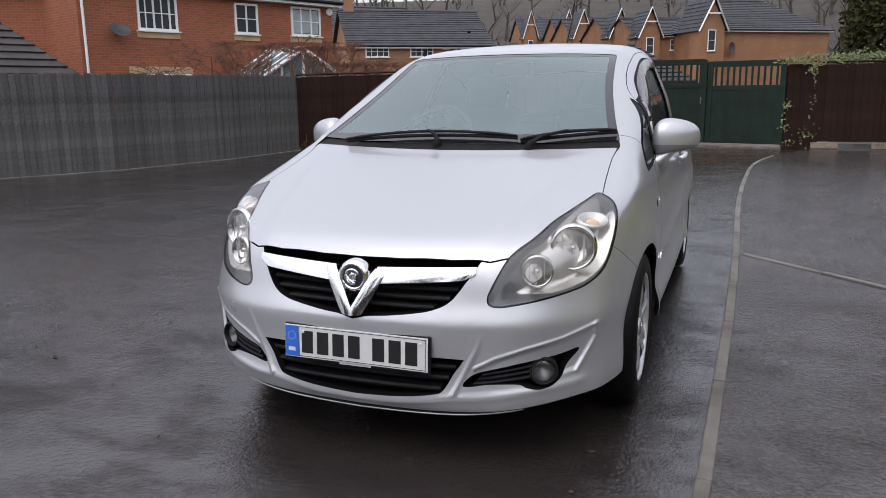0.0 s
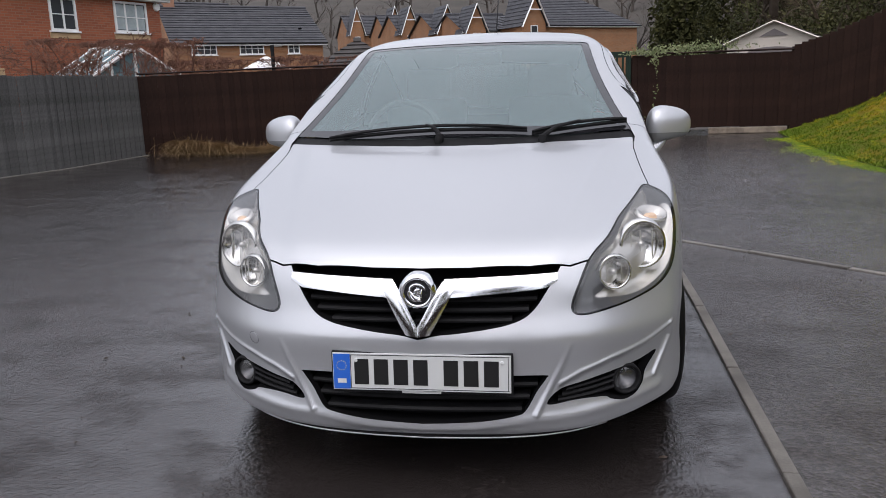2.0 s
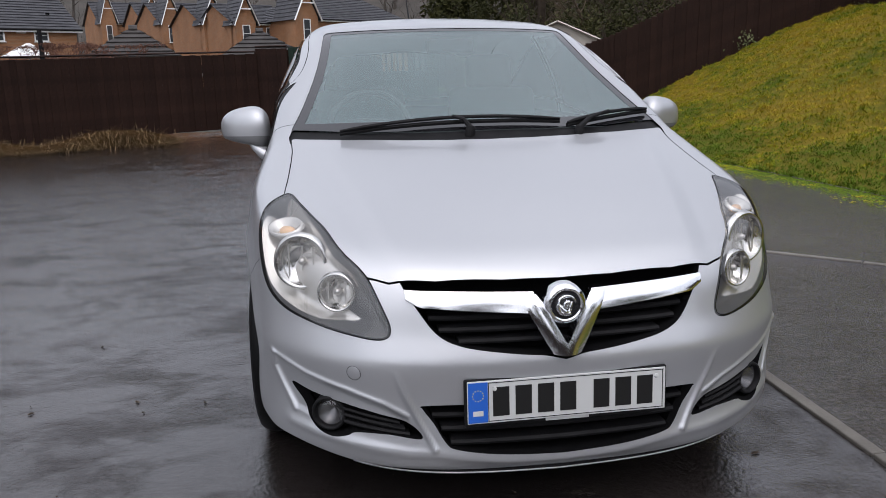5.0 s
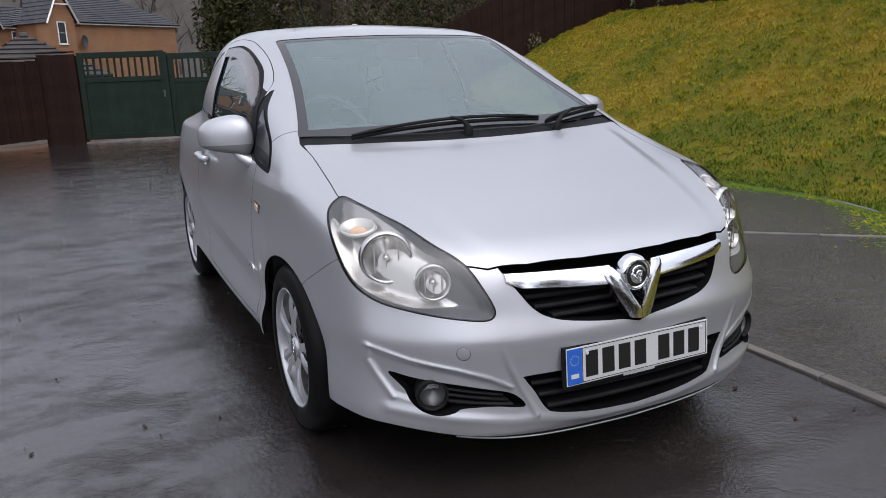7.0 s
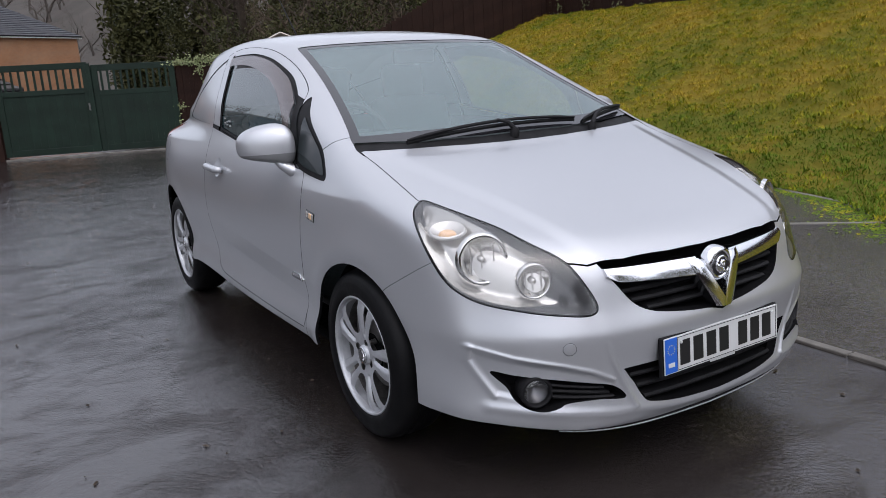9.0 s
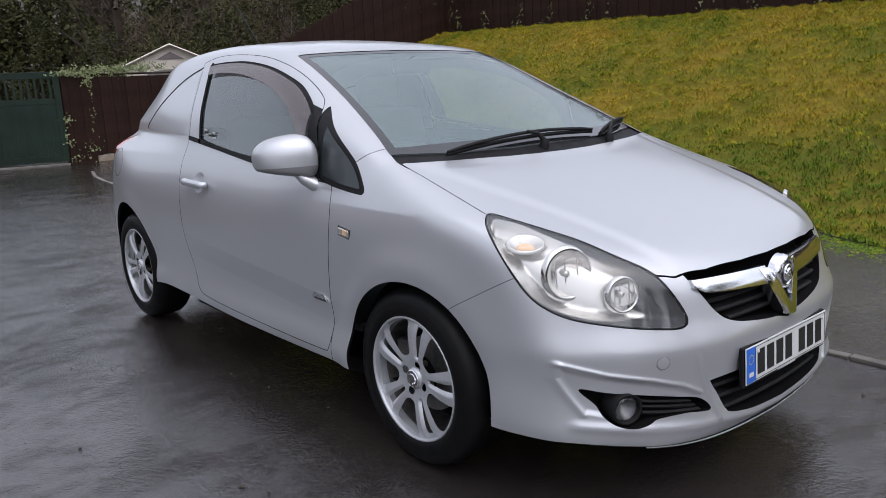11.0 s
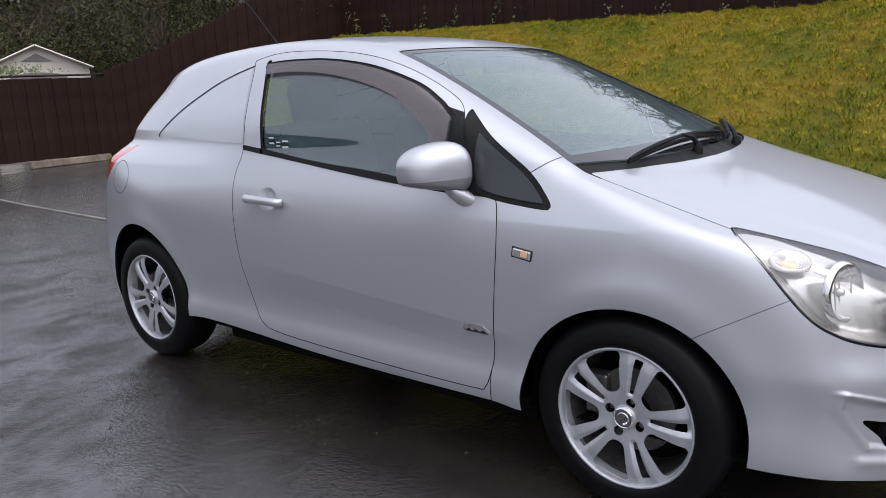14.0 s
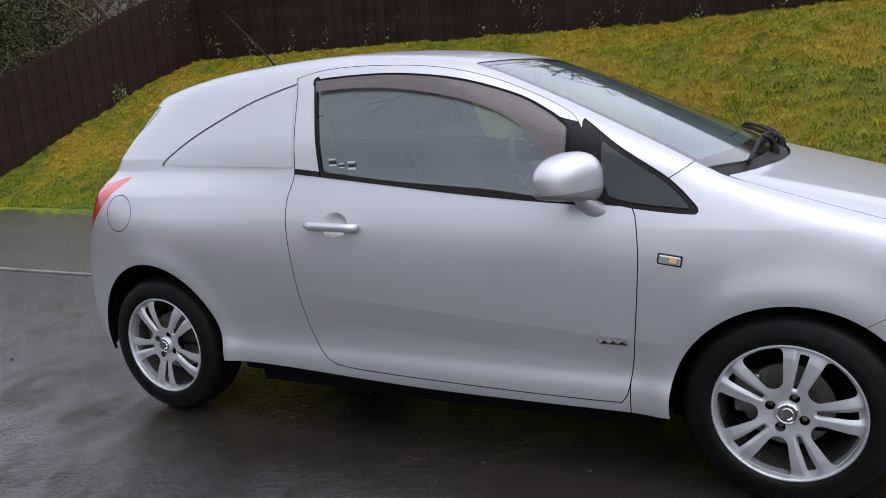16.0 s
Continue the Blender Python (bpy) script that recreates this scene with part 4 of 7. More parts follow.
# ---- plants ----
def limbs(seed, height, spread, levels, first=0.16, lean=0.3, twigs=5, thin=0.62, sides=5):
    """A bare tree: a tapered trunk that forks into limbs, branches and twigs."""
    rnd = random.Random(seed)
    verts, faces = [], []

    def stick(p, q, r0, r1, n):
        d = (q - p).normalized()
        a = d.cross(Vector((0, 0, 1)) if abs(d.z) < 0.95 else Vector((1, 0, 0))).normalized()
        b = d.cross(a)
        k = len(verts)
        for c, r in ((p, r0), (q, r1)):
            for i in range(n):
                w = 2 * math.pi * i / n
                verts.append(c + (a * math.cos(w) + b * math.sin(w)) * r)
        for i in range(n):
            faces.append((k + i, k + (i + 1) % n, k + n + (i + 1) % n, k + n + i))

    def grow_limb(p, d, length, r, level):
        steps = 4 if level < 2 else 3
        for i in range(steps):
            q = p + d * (length / steps)
            r1 = r * (0.86 if level < levels else 0.6)
            stick(p, q, r, r1, sides if level < 2 else 3)
            d = (d + Vector((rnd.uniform(-1, 1), rnd.uniform(-1, 1), rnd.uniform(-0.6, 0.9))) * 0.22).normalized()
            if level < levels and (i > 0 or level > 0):
                for _ in range(1 if level < 1 else 2):
                    turn = Vector((rnd.uniform(-1, 1), rnd.uniform(-1, 1), rnd.uniform(-0.2, 0.8))).normalized()
                    grow_limb(q, (d * (1 - spread) + turn * spread * 1.3).normalized(), length * thin * rnd.uniform(0.7, 1.1), r1 * 0.55, level + 1)
            p, r = q, r1
        if level == levels:
            for _ in range(twigs):
                t = (d + Vector((rnd.uniform(-1, 1), rnd.uniform(-1, 1), rnd.uniform(-0.5, 1))) * 0.9).normalized()
                stick(p, p + t * length * rnd.uniform(0.4, 0.9), r * 0.6, r * 0.25, 3)

    grow_limb(Vector((0, 0, -0.1)), Vector((rnd.uniform(-0.1, 0.1) * lean, rnd.uniform(-0.1, 0.1) * lean, 1)), height * 0.42, height * first * 0.16, 0)
    return verts, faces


def mesh_of(name, verts, faces, mat):
    me = bpy.data.meshes.new(name)
    me.from_pydata([tuple(v) for v in verts], [], faces)
    me.materials.append(mat)
    return me


TREE_MESH = [mesh_of("bare_crown", *limbs(s, 11.0, 0.55, 3, twigs=4), BARK) for s in (3, 8, 14)]


def bare_tree(mesh, x, y, z, size, turn, label):
    t = thing("tree", Matrix.Translation((x, y, z)) @ Matrix.Rotation(turn, 4, "Z") @ Matrix.Diagonal((size, size, size, 1)), label, "tree", "bare winter trees")
    ob = new("limb_structure", mesh)
    ob.parent = t
    return t


rnd = random.Random(5)
bare_tree(TREE_MESH[0], 11.9, 45.0, 0, 1.7, 0.4, "big bare tree with dark wet trunk behind the shed")
bare_tree(TREE_MESH[1], 9.6, 33.0, 0, 1.1, 2.1, "big bare tree with dark wet trunk behind the shed")
for i in range(34):
    x, y = rnd.uniform(6, 38), rnd.uniform(24, 52)
    if x < 4.6 + 0.102 * (y + 3):
        continue
    bare_tree(TREE_MESH[i % 3], x, y, rise(x, y) - 0.2, rnd.uniform(0.65, 1.2), rnd.uniform(0, 6), "bare winter tree in the wood beyond the fence")
for i in range(22):
    bare_tree(TREE_MESH[i % 3], -rnd.uniform(24, 44), rnd.uniform(-6, 22), -0.2, rnd.uniform(0.9, 1.5), rnd.uniform(0, 6), "bare winter tree beyond the yard")


def wood(seed, count, name, place, mats, label, size):
    """A far wood as one mass of bare trees."""
    r = random.Random(seed)
    verts, faces = [], []
    base = [limbs(s, 11.0, 0.5, 2, twigs=7, sides=4) for s in (21, 22, 23)]
    for i in range(count):
        x, y, z = place(r)
        bv, bf = base[i % 3]
        k, s, c, w = len(verts), r.uniform(*size), r.uniform(0, 6), 0
        cs, sn = math.cos(c) * s, math.sin(c) * s
        verts += [(x + v.x * cs - v.y * sn, y + v.x * sn + v.y * cs, z + v.z * s) for v in bv]
        faces += [tuple(q + k for q in f) for f in bf]
    ob = new(name, mesh_of(name, verts, faces, mats))
    return tagged(ob, label, "trees", kind="stuff")


def hill(x, y):
    r = max(0.0, y - 105 + 0.25 * abs(x))
    return 34 * (1 - math.exp(-((r / 110) ** 2)))


def on_hill(r):
    x, y = r.uniform(-110, 90), r.uniform(112, 250)
    return x, y, hill(x, y) - 0.3


FAR_TWIG = material("far_wood", (0.075, 0.062, 0.052), 0.9, vary=0.4, scale=0.05, fine=0.6)
wood(11, 230, "hill_wood", on_hill, FAR_TWIG, "misty brown bare wood covering the hill", (0.9, 1.5))


def back_place(r):
    x = r.uniform(10, 50)
    y = r.uniform(26, 66) - 0.42 * x
    return x, y, rise(x, y) - 0.3


wood(12, 330, "valley_wood", back_place, TWIG, "tangled bare brown wood behind the fence", (0.45, 0.95))


def leaf_clump(seed, centre, size, count, leaf, mat, name, label, stem=None):
    """An evergreen shrub: a few stems and many small leaves in uneven clumps."""
    r = random.Random(seed)
    verts, faces = [], []
    lumps = [(Vector((r.uniform(-1, 1) * size[0] * 0.7, r.uniform(-1, 1) * size[1] * 0.7, size[2] * r.uniform(0.25, 0.85))), r.uniform(0.25, 0.5)) for _ in range(9)]
    for _ in range(count):
        c, s = r.choice(lumps)
        d = Vector((r.gauss(0, 1), r.gauss(0, 1), r.gauss(0, 1))).normalized() * s * (0.6 + 0.4 * r.random())
        p = c + Vector((d.x * size[0], d.y * size[1], d.z * size[2] * 0.8))
        a = Vector((r.gauss(0, 1), r.gauss(0, 1), r.gauss(0, 1))).normalized()
        b = a.cross(Vector((r.gauss(0, 1), r.gauss(0, 1), 1))).normalized()
        k, l = len(verts), leaf * r.uniform(0.6, 1.3)
        verts += [p - a * l, p + b * l * 0.45, p + a * l, p - b * l * 0.45]
        faces.append((k, k + 1, k + 2, k + 3))
    t = thing(name, Matrix.Translation(centre), label, "shrub", "garden shrubs")
    ob = new("leaves", mesh_of("leaves", verts, faces, mat))
    ob.parent = t
    if stem:
        ob = new("stems", mesh_of("stems", *limbs(seed, size[2] * 1.3, 0.7, 1, twigs=3), stem))
        ob.parent = t
    return t


# last four stand unseen beyond the rear fence, added to darken the bumper's reflections
for i, (x, y, z, sx, sz, n) in enumerate([(8.6, 29, 0.2, 2.2, 3.6, 3000), (9.5, 24, 0.5, 2.6, 4.0, 3600), (13.5, 22, 0.8, 2.2, 4.6, 3200), (11.5, 36, 0.0, 2.8, 4.6, 3200), (16.5, 27, 1.0, 3.0, 6.0, 3600), (7.6, 24, 0.2, 1.5, 2.6, 2200), (12.0, 17.8, 0.9, 1.5, 2.6, 2600), (-26, 6, 0, 2.6, 4.6, 2600), (-30, 12.5, 0, 2.2, 6.0, 2600), (7.5, 44, 0, 1.8, 7.5, 4200), (9.8, 42, 0, 2.2, 8.5, 4200), (8.3, 51, 0, 2.2, 9.0, 4200), (7.2, 38, 0, 1.2, 5.0, 3000), (12.2, 46, 0, 3.0, 7.5, 3600), (15.5, 50, 0, 4.0, 10.0, 4200), (20, 47, 0, 4.2, 11.0, 4200), (24.5, 52, 0, 4.6, 13.0, 4200), (14.8, 40, 0, 2.6, 6.5, 3200), (-3.5, -18, 0, 4.0, 7.5, 3600), (1.5, -17, 0, 4.2, 8.5, 3600), (6.5, -18, 0, 4.4, 9.0, 3600), (11, -16, 0, 4.0, 8.0, 3200)]):
    leaf_clump(40 + i, (x, y, z), (sx, sx * 0.8, sz), n * 2 if sz < 6.4 else n, 0.07 if sz < 6.4 else 0.17, LEAF, "evergreen_bush", "dark evergreen bush, some in the wood edge, some added out of view", BARK)


def hedge_shrub(seed, x, y, wide, high, base, mat, label):
    """A clipped bare shrub: crooked stems from one foot, branching into a dense flat-topped head of twigs."""
    r = random.Random(seed)
    verts, faces = [], []

    def stick(p, q, r0, r1):
        d = (q - p).normalized()
        a = d.cross(Vector((0.3, 0.2, 1)) if abs(d.z) < 0.95 else Vector((1, 0, 0))).normalized()
        b = d.cross(a)
        k = len(verts)
        for c, rad in ((p, r0), (q, r1)):
            verts.extend(c + (a * math.cos(w) + b * math.sin(w)) * rad for w in (0, 2.094, 4.189))
        faces.extend((k + i, k + (i + 1) % 3, k + 3 + (i + 1) % 3, k + 3 + i) for i in range(3))

    def bend(d, k, up):
        return (d + Vector((r.gauss(0, 1), r.gauss(0, 1), r.gauss(up, 1))) * k).normalized()

    def branch(p, d, length, rad, level):
        for _ in range(3):
            q = p + d * length / 3
            if q.z > high:
                q.z = high - r.uniform(0, 0.12)
            stick(p, q, rad, rad * 0.8)
            p, rad, d = q, max(rad * 0.8, 0.0055), bend(d, 0.30, 0.2)
            if level < 3:
                for _ in range(2):
                    branch(p, bend(d, 0.6, 0.35), length * r.uniform(0.30, 0.48), max(rad * 0.62, 0.007), level + 1)

    for _ in range(8):
        a = r.uniform(0, 6.283)
        out = Vector((math.cos(a) * wide * 0.40, math.sin(a) * wide * 0.20, high * r.uniform(0.72, 0.85)))
        branch(Vector((math.cos(a) * 0.1, math.sin(a) * 0.1, -0.05)), out.normalized(), out.length * 1.15, 0.032, 0)
    t = thing("shrub", Matrix.Translation((x, y, base)), label, "shrub", "garden shrubs")
    ob = new("twig_head", mesh_of("twig_head", verts, faces, mat))
    ob.parent = t


for seed, x, y, wide, high in ((61, -11.4, 14.5, 2.6, 2.45), (66, -10.5, 15.1, 2.6, 2.55), (67, -9.5, 15.8, 2.2, 2.45), (62, -7.6, 16.6, 2.6, 2.02), (63, -6.1, 17.2, 1.6, 2.0), (64, -8.7, 17.2, 2.2, 2.0)):
    hedge_shrub(seed, x, y, wide, high, 0, RED_TWIG, "clipped bare shrub with russet twigs behind the fence")

canopy = part("garden_canopy", bmesh.new(), UPVC)
bm = bmesh.new()
bmesh.ops.create_cone(bm, segments=4, radius1=0.75, radius2=0.05, depth=0.35, matrix=Matrix.Translation((-7.55, 18.2, 1.92)) @ Matrix.Rotation(radians(45), 4, "Z"))
tube([(-7.55, 18.2, 0), (-7.55, 18.2, 1.8)], [0.03, 0.03], 6, bm)
bm.to_mesh(canopy.data)
bm.free()
tagged(canopy, "small white garden canopy behind the fence", "canopy")
tagged(part("post", tube([(-6.62, 16.2, 0), (-6.62, 16.2, 2.28)], [0.05, 0.05], 8), BLACK), "black garden post behind the fence", "post")

# ivy on the gate pier and the hill fences
def ivy(seed, spots, label, leaf=0.05):
    r = random.Random(seed)
    verts, faces = [], []
    for (x, y, z), (sx, sy, sz), n in spots:
        for _ in range(n):
            p = Vector((x + r.gauss(0, sx), y + r.gauss(0, sy), z + r.gauss(0, sz)))
            a = Vector((r.gauss(0, 1), r.gauss(0, 0.4), r.gauss(0, 1))).normalized()
            b = a.cross(Vector((r.gauss(0, 0.4), -1, r.gauss(0, 0.6)))).normalized()
            k, l = len(verts), leaf * r.uniform(0.5, 1.2)
            verts += [p - a * l, p + b * l * 0.6, p + a * l, p - b * l * 0.6]
            faces.append((k, k + 1, k + 2, k + 3))
    ob = new("ivy", mesh_of("ivy", verts, faces, IVY))
    return tagged(ob, label, "ivy", kind="stuff")


ivy(70, [((2.15, 13.9, 1.70), (0.16, 0.10, 0.03), 170), ((2.75, 14.1, 1.74), (0.36, 0.12, 0.05), 420), ((3.5, 14.3, 1.78), (0.40, 0.12, 0.06), 420), ((2.42, 13.88, 1.56), (0.05, 0.03, 0.09), 60), ((2.45, 13.9, 1.05), (0.03, 0.02, 0.22), 18), ((1.98, 13.92, 0.85), (0.06, 0.02, 0.06), 26), ((1.98, 13.92, 0.5), (0.05, 0.02, 0.14), 24), ((2.35, 13.9, 0.30), (0.10, 0.03, 0.10), 26), ((2.15, 13.9, 0.15), (0.14, 0.03, 0.05), 20)], "variegated pale green ivy over the gate pier", 0.027)
ivy_spots = []
for i in range(16):
    y = 12.2 - i * 0.95 + rnd.uniform(-0.3, 0.3)
    z = bank_base(10.2, y)
    for k in range(rnd.randint(1, 4)):
        ivy_spots.append(((10.02 if y < 6.5 else 10.28, y + rnd.uniform(-0.2, 0.2), z + 0.08 + 0.16 * k), (0.015, 0.05, 0.09), 14))
ivy_spots += [((8.42, 13.1, 1.72), (0.14, 0.06, 0.12), 90), ((9.9, 12.75, 3.4), (0.3, 0.03, 0.25), 40)]
ivy(71, ivy_spots, "thin ivy stems climbing the brown bank fence", 0.026)

# dead grass heap under the brown fence
def straw_heap():
    r = random.Random(80)
    verts, faces = [], []
    for _ in range(9000):
        t = r.random()
        x, y = -6.9 + 3.5 * t + r.gauss(0, 0.12), 11.05 + 1.45 * t + r.gauss(0, 0.24)
        h = 0.27 * (1 - ((y - (11.05 + 1.45 * t)) / 0.65) ** 2) * (0.55 + 0.45 * math.sin(t * 9 + 1))
        z = max(0.02, r.uniform(0.1, 1) * h)
        a = Vector((r.gauss(0, 1), r.gauss(0, 0.6), r.gauss(0, 0.2))).normalized()
        b = a.cross(Vector((0, 0.3, 1))).normalized() * 0.0035
        l = r.uniform(0.08, 0.26)
        p = Vector((x, y, z))
        k = len(verts)
        verts += [p - a * l - b, p - a * l + b, p + Vector((0, 0, 0.05)) + b, p + Vector((0, 0, 0.05)) - b, p + a * l + b * 0.4, p + a * l - b * 0.4]
        faces += [(k, k + 1, k + 2, k + 3), (k + 3, k + 2, k + 4, k + 5)]
    ob = new("dead_grass", mesh_of("dead_grass", verts, faces, STRAW))
    return tagged(ob, "heap of flattened straw-coloured dead grass by the fence", "grass", kind="stuff")


straw_heap()


# grass blades on the bank, and moss and leaf litter by its foot
def turf():
    r = np.random.RandomState(9)
    n = 500000
    y = r.uniform(-4.5, 13.8, n)
    d = r.uniform(-0.06, 6.0, n)
    z, tuft = turf_height(y, d)
    keep = (tuft + r.uniform(-0.55, 0.75, n) > -0.25) | (d < 0.3)
    y, d, z, tuft = y[keep], d[keep], z[keep] - 0.01, tuft[keep]
    n, x = len(y), bank_foot(y) + d
    lean, turn = r.uniform(0.3, 1.8, n), r.uniform(0, 2 * math.pi, n)
    tall = r.uniform(0.025, 0.06, n) * (1 + 0.9 * np.clip(tuft, -0.4, 0.8))
    wide = r.uniform(0.004, 0.009, n)
    root = np.stack([x, y, z], 1)
    side = np.stack([np.cos(turn), np.sin(turn), np.zeros(n)], 1) * wide[:, None]
    tip = np.stack([-np.sin(turn) * lean, np.cos(turn) * lean, np.ones(n)], 1)
    tip = root + tip / np.linalg.norm(tip, axis=1)[:, None] * tall[:, None]
    v = np.stack([root - side, root + side, tip], 1).reshape(-1, 3)
    me = bpy.data.meshes.new("turf")
    me.vertices.add(len(v))
    me.vertices.foreach_set("co", v.ravel())
    me.loops.add(3 * n)
    me.loops.foreach_set("vertex_index", np.arange(3 * n))
    me.polygons.add(n)
    me.polygons.foreach_set("loop_start", np.arange(0, 3 * n, 3))
    me.update()
    me.materials.append(BLADE)
    return tagged(new("turf", me), "short damp winter grass with moss and yellowed patches", "grass", kind="stuff")


def moss_fringe():
    """Low cushions of moss creeping from the bank's foot over the edge of the drive."""
    r = np.random.RandomState(31)
    n = 15000
    y = r.uniform(-4.0, 12.5, n)
    d = np.abs(r.normal(0, 0.16, n)) * (1 + 0.6 * np.sin(y * 2.1) * np.sin(y * 0.73))
    x, turn = bank_foot(y) - 0.03 - d, r.uniform(0, 6.283, n)
    size, z = r.uniform(0.006, 0.016, n), 0.006 + np.zeros(n)
    mid = np.stack([x, y, z], 1)
    ring = [mid + np.stack([np.cos(turn + a), np.sin(turn + a), np.zeros(n)], 1) * size[:, None] for a in (0, 2.09, 4.19)]
    top = mid + np.array([0, 0, 1]) * (size * r.uniform(0.3, 0.9, n))[:, None]
    v = np.stack(ring + [top], 1).reshape(-1, 3)
    k = np.arange(n)[:, None] * 4
    f = np.concatenate([k + (0, 1, 3), k + (1, 2, 3), k + (2, 0, 3)])
    ob = new("moss", mesh_of("moss", v, f.tolist(), BLADE))
    return tagged(ob, "yellow-green moss creeping over the drive edge", "moss", kind="stuff")


def loose_grit():
    """Stray chippings, twigs and leaf scraps on the tarmac."""
    r = random.Random(44)
    verts, faces = [], []
    for _ in range(1500):
        x, y = r.uniform(-7.5, 3.2), r.uniform(-3.2, 11.5)
        q = 0.0025 + 0.006 * r.random() ** 3
        c, w = Vector((x, y, 0.004 + q * 0.4)), r.uniform(0, 6.283)
        k = len(verts)
        long = r.choice((1, 1, 1.4, 2.6))
        for a in range(5):
            t = w + a * 1.2566
            e = Vector((math.cos(t) * q * long, math.sin(t) * q, -q * 0.4))
            verts.append(c + Matrix.Rotation(w * 3, 3, "Z") @ e)
        verts.append(c + Vector((0, 0, q * 0.6)))
        faces += [(k + a, k + (a + 1) % 5, k + 5) for a in range(5)]
    ob = new("loose_grit", mesh_of("loose_grit", verts, faces, BARK))
    return tagged(ob, "stray dark chippings and leaf scraps on wet tarmac", "grit", kind="stuff")


def blade_material():
    m = material("grass_blade", (0.10, 0.14, 0.02), 0.8, specular=0.1)
    t = m.node_tree
    l, p = t.links, t.nodes["Principled BSDF"]
    co, patch, fine, geo = node(t, "TexCoord"), node(t, "TexNoise", Scale=0.9, Detail=6.0), node(t, "TexNoise", Scale=8.0, Detail=4.0), node(t, "NewGeometry")
    for a in (patch, fine):
        l.new(co.outputs["Object"], a.inputs["Vector"])
    ramp = node(t, "ValToRGB")
    ramp.color_ramp.elements[0].position, ramp.color_ramp.elements[0].color = 0.41, (0.100, 0.155, 0.013, 1)
    ramp.color_ramp.elements[1].position, ramp.color_ramp.elements[1].color = 0.60, (0.37, 0.265, 0.028, 1)
    e = ramp.color_ramp.elements.new(0.50)
    e.color = (0.290, 0.275, 0.012, 1)
    add = node(t, "Math")
    add.operation = "MULTIPLY_ADD"
    add.inputs[1].default_value = 0.10
    l.new(geo.outputs["Random Per Island"], add.inputs[0])
    mixn = node(t, "Math")
    mixn.operation = "MULTIPLY_ADD"
    mixn.inputs[1].default_value = 0.5
    half = node(t, "Math")
    half.operation = "MULTIPLY"
    half.inputs[1].default_value = 0.60
    l.new(fine.outputs[0], half.inputs[0])
    l.new(patch.outputs[0], mixn.inputs[0])
    l.new(half.outputs[0], mixn.inputs[2])
    l.new(mixn.outputs[0], add.inputs[2])
    sub = node(t, "Math")
    sub.operation = "SUBTRACT"
    place, green = node(t, "SeparateXYZ"), node(t, "MapRange")
    for k, value in enumerate((0.12, 0.62, 0.22, 0.092)):
        green.inputs[k + 1].default_value = value
    l.new(co.outputs["Object"], place.inputs[0])
    l.new(place.outputs["Z"], green.inputs[0])
    l.new(green.outputs[0], sub.inputs[1])
    l.new(add.outputs[0], sub.inputs[0])
    l.new(sub.outputs[0], ramp.inputs[0])
    l.new(ramp.outputs[0], p.inputs["Base Color"])
    return m


BLADE = blade_material()
turf()
moss_fringe()
loose_grit()


# ---- the car ----
def half_skin(step=0.0125):
    """The left half of the skin as a grid of quads: side, top, nose and tail faces of a box blown out onto the body."""
    ys = np.concatenate([np.arange(-0.92, -0.15, step * 0.62), np.arange(-0.15, 3.28 + step, step)])
    zs = np.concatenate([np.arange(-0.06, 0.12, 0.012), np.arange(0.12, 0.56, 0.0048), np.arange(0.56, 1.54, 0.0115)])
    xs = np.linspace(0.0, 0.92, int(0.92 / (step * 0.5)) + 1)
    verts, faces, count = [], [], 0

    def grid(p):
        nonlocal count
        a, b = p.shape[:2]
        i = np.arange(a * b).reshape(a, b) + count
        faces.append(np.stack([i[:-1, :-1], i[1:, :-1], i[1:, 1:], i[:-1, 1:]], -1).reshape(-1, 4))
        verts.append(p.reshape(-1, 3))
        count += a * b

    y, z = np.meshgrid(ys, zs, indexing="ij")
    grid(np.stack([np.full_like(y, 0.92), y, z], -1))
    y, x = np.meshgrid(ys, xs, indexing="ij")
    grid(np.stack([x, y, np.full_like(y, zs[-1])], -1)[:, ::-1])
    x, z = np.meshgrid(xs, zs, indexing="ij")
    grid(np.stack([x, np.full_like(x, -0.92), z], -1))
    grid(np.stack([x, np.full_like(x, ys[-1]), z], -1)[::-1])
    p, f = np.concatenate(verts), np.concatenate(faces)
    core = np.stack([np.zeros(len(p)), np.clip(p[:, 1], 0.3, 2.35), np.full(len(p), 0.62)], 1)
    way = p - core
    way /= np.linalg.norm(way, axis=1)[:, None]
    v = meet(core, way, 1.6)
    return v, skin_normal(v), [tuple(q) for q in f.tolist()]


